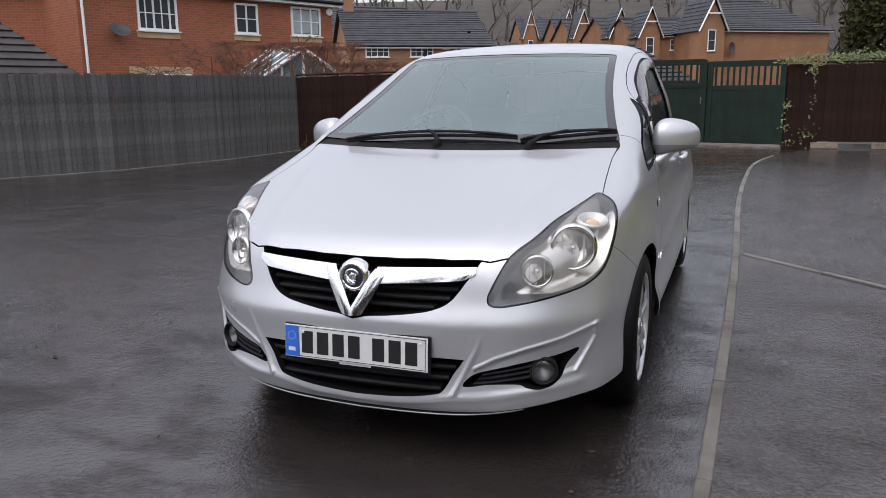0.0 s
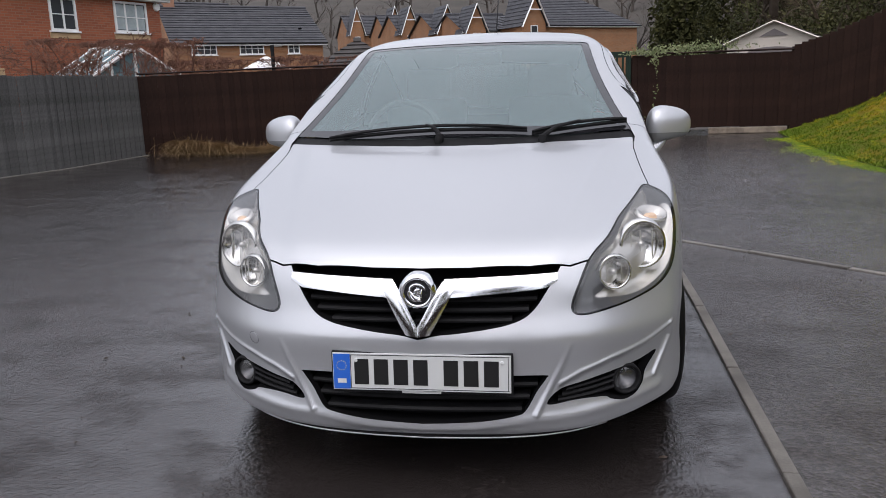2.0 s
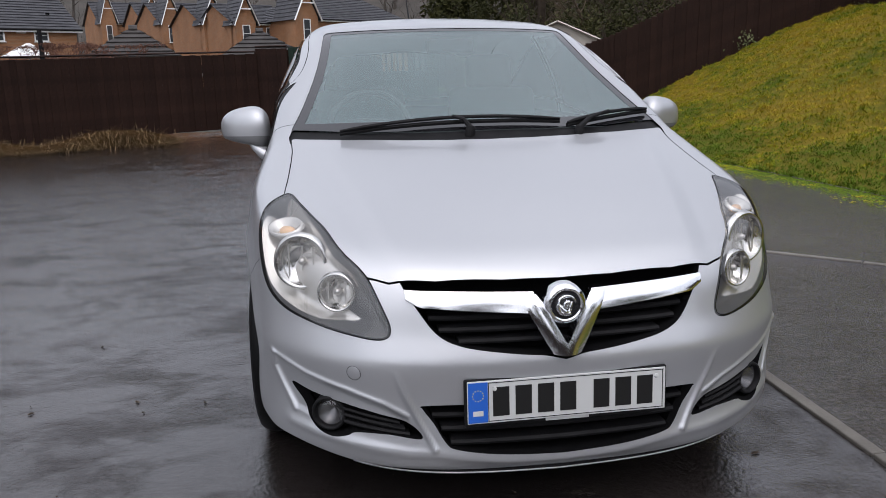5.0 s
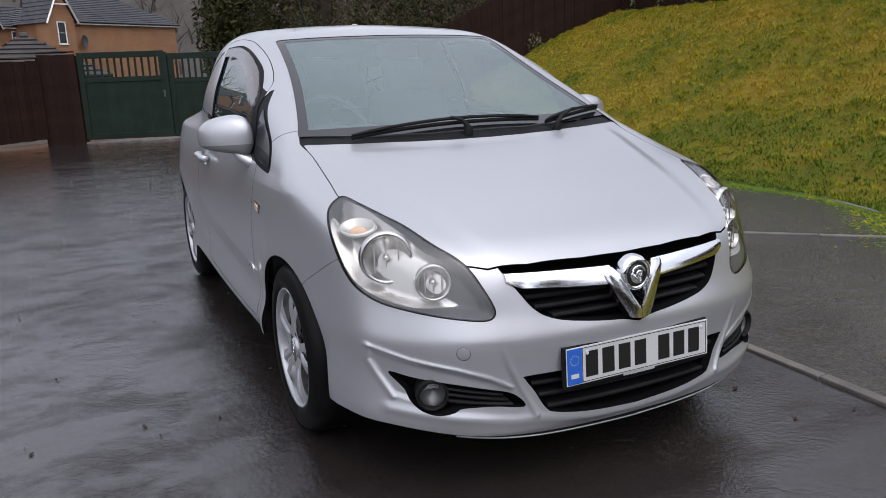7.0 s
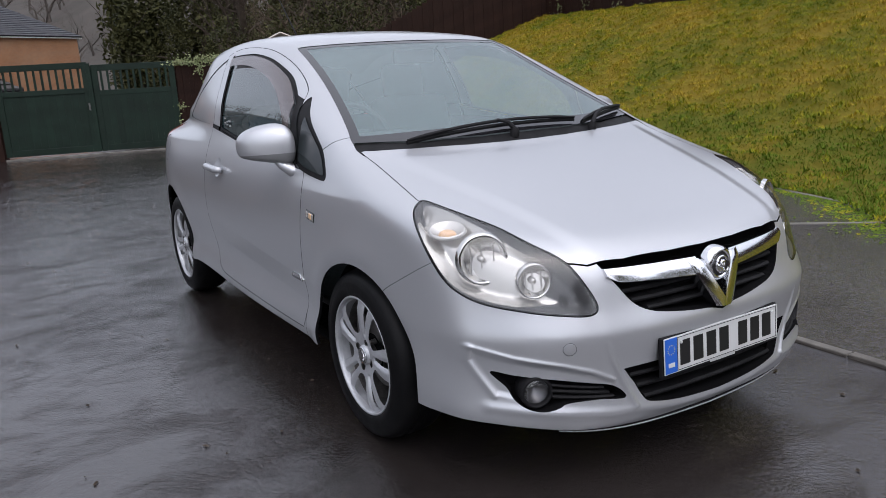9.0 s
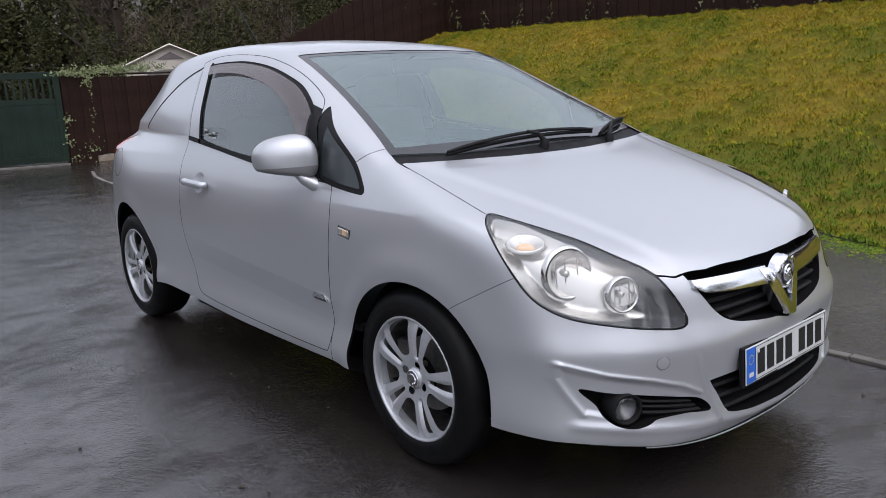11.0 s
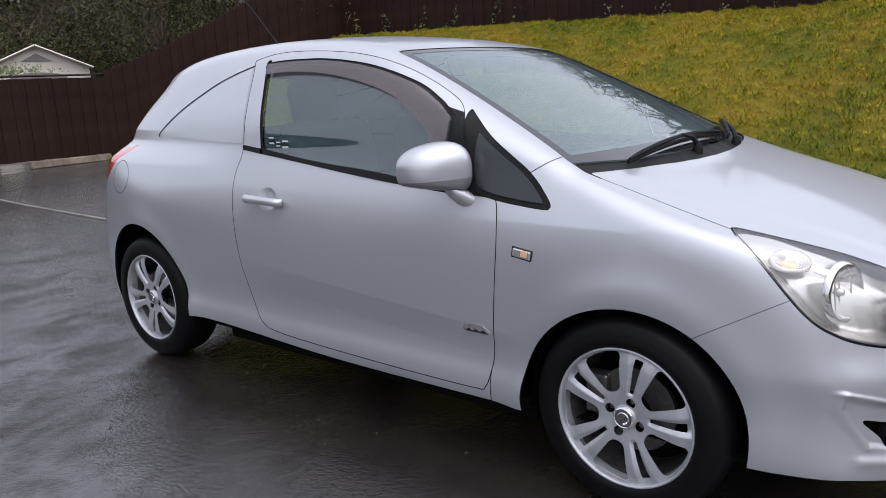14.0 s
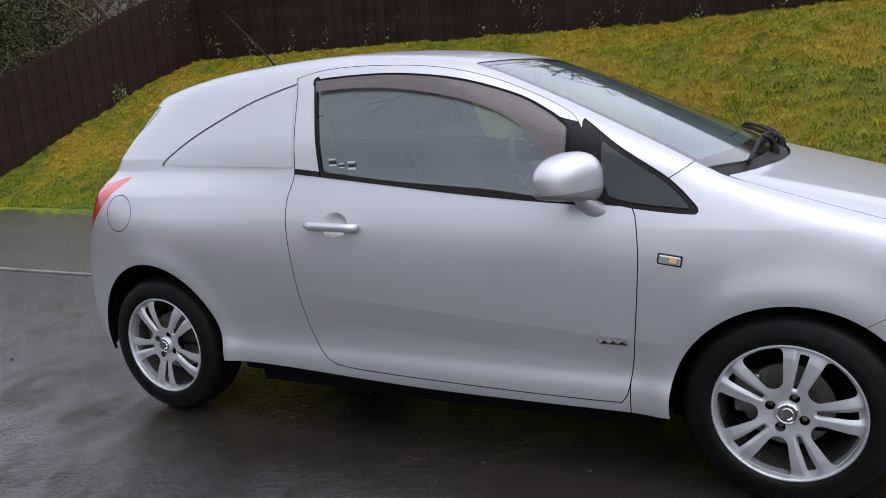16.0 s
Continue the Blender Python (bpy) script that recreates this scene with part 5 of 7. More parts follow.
def cut(m, field):
    """Parts a mesh (vertices, normals, faces) along field = 0: what lies inside (below 0) and what lies outside."""
    v, n, faces = m
    val = field(v)
    val = np.where(np.abs(val) < 1e-7, 1e-7, val)
    sign = val < 0
    vs, ns, inner, outer, made = list(v), list(n), [], [], {}
    sl = sign.tolist()
    for f in faces:
        k = sum(sl[i] for i in f)
        if k == len(f):
            inner.append(f)
        elif k == 0:
            outer.append(f)
        else:
            a, b = [], []
            for i, j in zip(f, f[1:] + f[:1]):
                (a if sl[i] else b).append(i)
                if sl[i] != sl[j]:
                    key = (i, j) if i < j else (j, i)
                    if key not in made:
                        t = val[key[0]] / (val[key[0]] - val[key[1]])
                        made[key] = len(vs)
                        vs.append(vs[key[0]] * (1 - t) + vs[key[1]] * t)
                        q = ns[key[0]] * (1 - t) + ns[key[1]] * t
                        ns.append(q / np.linalg.norm(q))
                    a.append(made[key])
                    b.append(made[key])
            if len(a) > 2:
                inner.append(tuple(a))
            if len(b) > 2:
                outer.append(tuple(b))
    vs, ns = np.array(vs), np.array(ns)
    return pack(vs, ns, inner), pack(vs, ns, outer)


def pack(v, n, faces):
    used = np.zeros(len(v), bool)
    for f in faces:
        used[list(f)] = True
    new_id = np.cumsum(used) - 1
    ids = new_id.tolist()
    return v[used], n[used], [tuple(ids[i] for i in f) for f in faces]


def inside(outline, a, b):
    """Signed distance to a closed outline, seen along one of the axes or any two made-up coordinates."""
    def field(v):
        p = np.stack([a(v), b(v)], 1)
        q, r = outline, np.roll(outline, -1, 0)
        best, odd = np.full(len(p), 1e9), np.zeros(len(p), bool)
        for (ax, ay), (bx, by_) in zip(q, r):
            e = np.array([bx - ax, by_ - ay])
            w = p - (ax, ay)
            t = np.clip((w @ e) / max(e @ e, 1e-12), 0, 1)
            best = np.minimum(best, ((w - t[:, None] * e) ** 2).sum(1))
            cross = ((ay > p[:, 1]) != (by_ > p[:, 1]))
            if by_ != ay:
                odd ^= cross & (p[:, 0] < ax + (p[:, 1] - ay) / (by_ - ay) * (bx - ax))
        return np.where(odd, -1, 1) * np.sqrt(best)
    return field


def X(v):
    return v[:, 0]


def Y(v):
    return v[:, 1]


def Z(v):
    return v[:, 2]


def Q(v):
    return (v[:, 0] + v[:, 1]) * 0.70711


def grow(field, d):
    return lambda v: field(v) - d


def both(*fields):
    return lambda v: np.max([f(v) for f in fields], axis=0)


def above(curve, a, b):
    """Below 0 where b is greater than the curve over a."""
    return lambda v: curve(a(v)) - b(v)


def on_surface(field):
    """The same outline, with distances near it taken along the skin."""
    def measured(v):
        f = field(v)
        near = np.abs(f) < 0.05
        w = v[near]
        if len(w):
            n = skin_normal(w)
            g = np.stack([field(w + d) - field(w - d) for d in np.eye(3) * 1e-3], 1) / 2e-3
            g = g - n * (g * n).sum(1)[:, None]
            f[near] = f[near] / np.clip(np.linalg.norm(g, axis=1), 0.12, 1.5)
        return f
    return measured


def rim(m, depth):
    """Gives a cut panel a folded edge: its outline carried inwards along the normals."""
    v, n, faces = m
    seen = {}
    for f in faces:
        for i, j in zip(f, f[1:] + f[:1]):
            seen[(i, j)] = seen.get((i, j), 0) + 1
    edge = [(i, j) for i, j in seen if (j, i) not in seen]
    edge = [(i, j) for i, j in edge if not (v[i][0] < 1e-6 and v[j][0] < 1e-6)]
    ids = sorted({i for e in edge for i in e})
    put = {i: len(v) + k for k, i in enumerate(ids)}
    extra = v[ids] - n[ids] * depth
    fs = faces + [(j, i, put[i], put[j]) for i, j in edge]
    return np.concatenate([v, extra]), np.concatenate([n, n[ids]]), fs


def moved(m, d):
    return m[0] + m[1] * d, m[1], m[2]


def flip(m):
    s = np.array([-1, 1, 1])
    return m[0] * s, m[1] * s, [f[::-1] for f in m[2]]


def whole(m):
    """Both halves of a middle panel in one mesh."""
    v, n, f = m
    k = len(v)
    w, o, g = flip(m)
    return np.concatenate([v, w]), np.concatenate([n, o]), f + [tuple(i + k for i in q) for q in g]


car = thing("car", None, "silver three-door hatchback van, wet, parked on the yard", "car")


def edged(name, m, mat, parent, label, folds, dark=True):
    """A panel whose folded edges, the last faces in its list, are coloured near-black as seam shade."""
    v, n, f = m
    ob = raw(name, v, f, mat, parent, label, n)
    if folds and dark:
        ob.data.materials.append(GAP)
        for p in list(ob.data.polygons):
            if p.index in folds:
                p.material_index = 1
    return ob


def panel(name, m, mat, label="", parent=None, depth=0.012, sides=True, dark=True):
    """A skin panel: one in the middle, or one on each side of the car. On the car's left x is positive."""
    parent = parent or car
    k = len(m[2])
    m = rim(m, depth) if depth else m
    t = len(m[2])
    if not sides:
        return edged(name, whole(m), mat, parent, label, set(range(k, t)) | set(range(t + k, 2 * t)), dark)
    return tuple(edged(name, q, mat, parent, label, set(range(k, t)), dark) for q in (m, flip(m)))


SEAM = 0.0034
skin = half_skin()
# under-edge of the body
UNDER = Spline(-0.85, 0.188, -0.78, 0.198, -0.70, 0.217, -0.6, 0.231, -0.45, 0.238, -0.34, 0.240, 0.36, 0.258, 1.3, 0.262, 2.1, 0.285, 2.9, 0.24, 3.2, 0.25)
_, skin = cut(skin, lambda v: Z(v) - UNDER(Y(v)))
backing = skin
# wheel arches
for cy, r in ((0.012, 0.339), (2.511, 0.378)):
    def arch(v, cy=cy, r=r):
        return np.maximum(np.hypot(Y(v) - cy, Z(v) - 0.295) - r, 0.5 - X(v))
    _, skin = cut(skin, arch)

# headlamps
LAMP = rounded([(0.335, 0.853), (0.334, 0.833), (0.307, 0.782), (0.270, 0.722), (0.227, 0.665), (0.181, 0.628), (0.107, 0.597), (-0.008, 0.577), (-0.116, 0.563), (-0.196, 0.556), (-0.219, 0.572), (-0.200, 0.615), (-0.152, 0.680), (-0.107, 0.716), (-0.045, 0.745), (0.060, 0.788), (0.160, 0.818), (0.255, 0.843), (0.318, 0.858)])
lamp_field = on_surface(both(inside(LAMP, Q, Z), lambda v: Y(v) + 0.1))
lamp_skin, skin = cut(skin, grow(lamp_field, SEAM))
lamp_skin, _ = cut(lamp_skin, lamp_field)

# bonnet, in plan
LID = np.array([(-0.2, -0.744), (0.0, -0.744), (0.145, -0.739), (0.315, -0.723), (0.43, -0.698), (0.490, -0.668), (0.520, -0.655), (0.572, -0.603), (0.619, -0.469), (0.650, -0.393), (0.676, -0.307), (0.695, -0.241), (0.697, -0.212), (0.689, -0.12), (0.682, 0.0), (0.678, 0.10), (0.684, 0.200), (0.60, 0.166), (0.493, 0.134), (0.29, 0.088), (0.15, 0.069), (0.0, 0.062), (-0.2, 0.062)])
lid_field = both(inside(LID, X, Y), lambda v: 0.66 - Z(v))
lid, skin = cut(skin, grow(lid_field, SEAM))
lid, _ = cut(lid, lid_field)

# scuttle and windscreen
SCUTTLE = np.array([(-0.2, 0.03), (0.0, 0.03), (0.3, 0.05), (0.688, 0.16), (0.694, 0.21), (0.682, 0.262), (0.45, 0.176), (0.2, 0.136), (0.0, 0.130), (-0.2, 0.130)])
scuttle, skin = cut(skin, both(inside(SCUTTLE, X, Y), lambda v: 0.85 - Z(v)))
GLAZE = rounded([(-0.3, 0.122), (0.0, 0.124), (0.2, 0.130), (0.45, 0.170), (0.66, 0.242), (0.684, 0.258), (0.660, 0.345), (0.634, 0.45), (0.602, 0.60), (0.577, 0.75), (0.560, 0.90), (0.549, 1.02), (0.541, 1.058), (0.52, 1.066), (0.42, 1.052), (0.2, 1.028), (0.0, 1.020), (-0.3, 1.020)])
glaze_field = both(inside(GLAZE, X, Y), lambda v: 0.9 - Z(v))
glaze, skin = cut(skin, glaze_field)
screen_clear, screen_band = cut(glaze, lambda v: np.maximum(inside(GLAZE, X, Y)(v) + 0.036, 0.20 + 0.22 * X(v) ** 2 - Y(v)))

# door, side glass and the blank rear quarter panel, seen from the side
PANE_LINE = rounded([(1.684, 1.352), (1.690, 1.362), (1.660, 1.368), (1.516, 1.371), (1.323, 1.363), (1.094, 1.329), (0.885, 1.266), (0.760, 1.205), (0.700, 1.165), (0.682, 1.145), (0.678, 1.06), (0.662, 0.972), (0.664, 0.940), (0.70, 0.936), (0.967, 0.972), (1.30, 1.000), (1.58, 1.034), (1.612, 1.040), (1.624, 1.055)])
QUARTER = rounded([(0.640, 1.170), (0.608, 1.160), (0.50, 1.084), (0.36, 0.994), (0.285, 0.925), (0.268, 0.900), (0.285, 0.888), (0.44, 0.903), (0.525, 0.922), (0.556, 0.945), (0.592, 1.036)])
BLANK = rounded([(2.507, 1.085), (2.412, 1.140), (2.290, 1.197), (2.150, 1.252), (2.027, 1.298), (1.900, 1.334), (1.800, 1.357), (1.786, 1.352), (1.776, 1.25), (1.757, 1.066), (1.765, 1.056), (1.85, 1.057), (2.2, 1.066), (2.485, 1.074)])
DOOR = rounded([(0.462, 0.905), (0.443, 0.80), (0.443, 0.68), (0.455, 0.50), (0.472, 0.36), (0.492, 0.303), (0.54, 0.292), (0.9, 0.293), (1.3, 0.301), (1.53, 0.312), (1.61, 0.332), (1.665, 0.385), (1.702, 0.473), (1.735, 0.675), (1.766, 0.844), (1.768, 0.94), (1.745, 1.02), (1.748, 1.10), (1.768, 1.33), (1.775, 1.50), (1.3, 1.56), (0.72, 1.50), (0.668, 1.26), (0.640, 1.175), (0.628, 1.145), (0.592, 1.045), (0.552, 0.938), (0.52, 0.918)])
flank = lambda v: 0.40 - X(v)
quarter_glass, skin = cut(skin, both(inside(QUARTER, Y, Z), flank))
DOOR_TOP = Spline(0.636, 0.436, 0.663, 0.500, 0.71, 0.562, 0.786, 0.620, 0.935, 0.700, 1.079, 0.748, 1.242, 0.785, 1.41, 0.803, 1.59, 0.806, 1.70, 0.790, 1.78, 0.760)
door_field = both(inside(DOOR, Y, Z), flank, lambda v: 0.7 * (Z(v) - X(v) - DOOR_TOP(np.clip(Y(v), 0.63, 1.8))))
door_skin, skin = cut(skin, grow(door_field, SEAM))
door_skin, _ = cut(door_skin, door_field)
pane_field = both(inside(PANE_LINE, Y, Z), flank)
pane_all, door_skin = cut(door_skin, grow(pane_field, 0.012))
pane_skin, pane_seal = cut(pane_all, pane_field)
blank_field = both(inside(BLANK, Y, Z), flank)
blank_all, skin = cut(skin, grow(blank_field, 0.008))
blank_skin, blank_groove = cut(blank_all, grow(blank_field, -0.002))
DIVIDER = np.array([(0.716, 1.190), (0.616, 1.160), (0.560, 1.06), (0.48, 0.912), (0.66, 0.925), (0.70, 0.94), (0.70, 1.10)])
divider, door_skin = cut(door_skin, both(inside(DIVIDER, Y, Z), flank))
# dark waist strip along the foot of the door glass
WAIST = Spline(0.56, 0.925, 0.97, 0.958, 1.3, 0.994, 1.76, 1.046)
waist, door_skin = cut(door_skin, lambda v: np.max([np.abs(Z(v) - WAIST(Y(v)) + 0.002) - 0.010, 0.60 - Y(v), flank(v)], axis=0))
# fuel flap and handle recess
flap_field = lambda v: np.maximum((np.hypot((Y(v) - 2.688) / 1.05, Z(v) - 0.884) - 0.075), flank(v))
flap, skin = cut(skin, grow(flap_field, SEAM))
flap, _ = cut(flap, flap_field)
cup_field = lambda v: np.maximum(np.hypot((Y(v) - 1.545) / 1.25, Z(v) - 0.848) - 0.046, flank(v))
cup, door_skin = cut(door_skin, cup_field)

# front bumper, its openings, the wings
FRONT_SEAM = Spline(0.25, -0.20, 0.573, -0.165, 0.635, -0.272, 0.696, -0.384, 0.80, -0.60)
bumper, skin = cut(skin, lambda v: np.max([Y(v) - np.where(Z(v) > 0.573, FRONT_SEAM(Z(v)), -0.165), Z(v) - 0.74, Y(v) + 0.1], axis=0) + SEAM)
_, skin = cut(skin, lambda v: np.max([Y(v) - np.where(Z(v) > 0.573, FRONT_SEAM(Z(v)), -0.165), Z(v) - 0.74, Y(v) + 0.1], axis=0))
GRILLE = rounded([(-0.06, 0.738), (0.06, 0.738), (0.25, 0.737), (0.413, 0.728), (0.413, 0.712), (0.398, 0.680), (0.365, 0.627), (0.323, 0.571), (0.272, 0.543), (0.189, 0.526), (0.064, 0.512), (-0.06, 0.512)])
INTAKE = rounded([(-0.06, 0.388), (0.15, 0.388), (0.352, 0.385), (0.362, 0.375), (0.335, 0.335), (0.306, 0.284), (0.275, 0.265), (0.155, 0.246), (0.0, 0.238), (-0.06, 0.238)])
FOG = rounded([(0.694, 0.394), (0.640, 0.384), (0.549, 0.370), (0.47, 0.354), (0.395, 0.334), (0.366, 0.295), (0.45, 0.303), (0.528, 0.300), (0.553, 0.288), (0.592, 0.279), (0.628, 0.288), (0.650, 0.312), (0.660, 0.345)])
front = lambda v: Y(v) + 0.35
grille_hole, bumper = cut(bumper, both(inside(GRILLE, X, Z), front))
intake_hole, bumper = cut(bumper, both(inside(INTAKE, X, Z), front))
fog_hole, bumper = cut(bumper, both(inside(FOG, X, Z), front))

# tail: lamps, bumper, tailgate and its glass
TAIL_LAMP = rounded([(2.735, 1.024), (2.80, 1.016), (2.90, 0.992), (2.98, 0.95), (3.05, 0.85), (3.10, 0.72), (3.02, 0.70), (2.888, 0.842), (2.82, 0.905), (2.755, 0.965)])
tail_lamp, skin = cut(skin, both(inside(TAIL_LAMP, Y, Z), lambda v: 0.42 - X(v)))
REAR_SEAM = Spline(0.2, 2.80, 0.653, 2.777, 0.842, 2.886, 0.86, 2.9)
rear_bumper, skin = cut(skin, lambda v: np.max([np.where(Z(v) > 0.653, REAR_SEAM(np.minimum(Z(v), 0.86)), 2.78) - Y(v), Z(v) - 0.70 - 0.16 * (Y(v) < 3.0)], axis=0))
REAR_GLASS = rounded([(-0.2, 1.04), (0.3, 1.04), (0.52, 1.06), (0.55, 1.10), (0.49, 1.31), (0.46, 1.325), (0.2, 1.335), (-0.2, 1.335)])
rear_glass, skin = cut(skin, both(inside(REAR_GLASS, X, Z), lambda v: 2.70 - Y(v)))
tailgate, skin = cut(skin, lambda v: np.max([2.80 - Y(v), X(v) - 0.64, 0.60 - Z(v)], axis=0))
# roof, parted from the sides above the doors; wings parted at the foot of the pillars
PILLAR_SEAM = Spline(0.28, 1.045, 0.30, 1.03, 0.37, 0.985, 0.45, 0.93)
wing, skin = cut(skin, lambda v: np.max([Y(v) - 0.56, Z(v) - PILLAR_SEAM(np.clip(Y(v), 0.28, 0.6)), Y(v) - 0.47 - 0.2 * (Z(v) > 0.9)], axis=0) + SEAM / 2)
_, skin = cut(skin, lambda v: np.max([Y(v) - 0.56, Z(v) - PILLAR_SEAM(np.clip(Y(v), 0.28, 0.6)), Y(v) - 0.47 - 0.2 * (Z(v) > 0.9)], axis=0) - SEAM / 2)
roof, skin = cut(skin, lambda v: np.max([X(v) - 0.575 + 0.05 * np.clip(Y(v) - 2.0, 0, 1), 1.28 - Z(v), 0.98 - Y(v)], axis=0))

panel("bonnet", lid, SILVER, sides=False, depth=0.007)
panel("front_bumper", bumper, SILVER, sides=False, depth=0.03)
panel("wing", wing, SILVER)
doors = panel("door", door_skin, SILVER, depth=0.010)
panel("quarter_body", skin, SILVER, depth=0.015)
panel("roof", roof, SILVER, sides=False, depth=0.0)
panel("tailgate", tailgate, SILVER, sides=False)
panel("rear_bumper", rear_bumper, SILVER, sides=False)
panel("blank_side_panel", moved(blank_skin, -0.001), SILVER, depth=0.004, dark=False)
panel("panel_groove", moved(blank_groove, -0.0045), SILVER, depth=0)
panel("fuel_flap", flap, SILVER, depth=0.01)
panel("windscreen", moved(screen_clear, -0.003), SCREEN, "rain-misted windscreen", sides=False, depth=0)
panel("windscreen_border", moved(screen_band, -0.002), GLOSS_BLACK, sides=False, depth=0)
panel("scuttle", moved(scuttle, -0.008), BLACK, "black plastic scuttle", sides=False, depth=0)
panel("rear_window", moved(rear_glass, -0.003), PANE, sides=False, depth=0)
panel("tail_lamp", tail_lamp, RED, "red tail lamp")
for k, (d, s) in enumerate(zip(doors, (1, -1))):
    fl = (lambda m: m) if s > 0 else flip
    for nm, m, mat in (("door_glass", moved(pane_skin, -0.010), PANE), ("window_seal", moved(pane_seal, -0.004), BLACK), ("waist_strip", moved(waist, 0.004), BLACK), ("window_divider", moved(divider, 0.001), BLACK)):
        v, n, f = fl(m)
        raw(nm, v, f, mat, d, "", n)
    # handle cup: the skin sunk inwards
    v, n, f = cup
    dip = np.clip(-cup_field(v) / 0.020, 0, 1)
    dip = dip * dip * (3 - 2 * dip) * 0.014
    w = v - np.array([1, 0, 0]) * dip[:, None]
    v, n, f = fl((w, n, f))
    raw("handle_cup", v, f, SILVER, d, "", smooth=True)
    hx = lambda y, z: float(meet(np.array([[0, y, z]]), np.array([[1.0, 0, 0]]), 1.2)[0, 0])
    ys = np.linspace(1.435, 1.660, 9)
    bar = [(s * (hx(y, 0.848) + (0.034 if 0 < i < 8 else 0.016)), y, 0.8435 + 0.03 * (y - 1.435)) for i, y in enumerate(ys)]
    part("door_handle", tube(bar, [0.014] + [0.0175] * 7 + [0.015], 12, flat=0.95), SILVER, d, smooth=True)
    part("door_lock", lathe([(0.0, s * 0.003), (0.007, s * 0.002), (0.008, 0.0)], 14, None, Matrix.Translation((s * (hx(1.64, 0.848) + 0.046), 1.632, 0.850))), STEEL, d)
    v, n, f = fl(moved(quarter_glass, -0.003))
    raw("quarter_light", v, f, BLACK, car, "black-edged front quarter light", n)
    inner, _ = cut(quarter_glass, grow(both(inside(QUARTER, Y, Z), lambda v: Y(v) - 0.582), -0.017))
    v, n, f = fl(moved(inner, 0.001))
    raw("quarter_pane", v, f, material("quarter_pane_glass", (0.020, 0.025, 0.027), 0.05, specular=0.45), car, "", n)

# near-black copy of the skin, added as shade behind the seams; and the floor
_, lining = cut(backing, lambda v: np.maximum(0.80 + 0.18 * np.clip((Y(v) - 0.2) / 0.4, 0, 1) - Z(v), -1))
for cy, r in ((0.012, 0.343), (2.511, 0.382)):
    _, lining = cut(lining, lambda v: np.maximum(np.hypot(Y(v) - cy, Z(v) - 0.295) - r, 0.5 - X(v)))
for hole in (GRILLE, INTAKE, FOG):
    _, lining = cut(lining, grow(both(inside(hole, X, Z), front), 0.006))
_, lining = cut(lining, grow(lamp_field, 0.004))
panel("inner_shell", moved(lining, -0.014), GAP, "near-black shell added as seam shade", sides=False, depth=0)


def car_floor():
    # underbody boxes, set low to block light passing beneath the car
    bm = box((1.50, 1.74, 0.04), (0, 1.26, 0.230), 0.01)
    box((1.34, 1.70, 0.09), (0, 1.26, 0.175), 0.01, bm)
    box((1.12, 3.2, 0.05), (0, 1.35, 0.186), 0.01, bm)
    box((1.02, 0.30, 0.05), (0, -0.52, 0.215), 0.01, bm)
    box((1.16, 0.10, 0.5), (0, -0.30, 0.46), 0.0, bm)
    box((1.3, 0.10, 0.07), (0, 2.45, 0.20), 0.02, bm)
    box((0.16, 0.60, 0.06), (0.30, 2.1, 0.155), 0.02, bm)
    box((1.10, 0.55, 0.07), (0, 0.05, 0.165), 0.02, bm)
    # unseen pipe added to keep the bank's glow off the ground
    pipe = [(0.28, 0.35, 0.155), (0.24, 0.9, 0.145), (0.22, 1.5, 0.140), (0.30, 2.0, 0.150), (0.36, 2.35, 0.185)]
    part("exhaust_pipe", tube(pipe, [0.045] * 5, 10), GAP, car, "unseen dark exhaust pipe added to block light", smooth=True)
    return part("underbody", bm, GAP, car, "black underbody, set low to block light")


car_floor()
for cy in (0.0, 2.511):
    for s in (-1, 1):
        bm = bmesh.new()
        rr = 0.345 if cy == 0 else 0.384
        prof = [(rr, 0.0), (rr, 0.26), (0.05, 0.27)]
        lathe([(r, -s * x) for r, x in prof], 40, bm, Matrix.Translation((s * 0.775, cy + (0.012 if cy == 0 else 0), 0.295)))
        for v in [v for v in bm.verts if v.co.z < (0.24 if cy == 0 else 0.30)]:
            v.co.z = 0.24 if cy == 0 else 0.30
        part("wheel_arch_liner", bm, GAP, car)


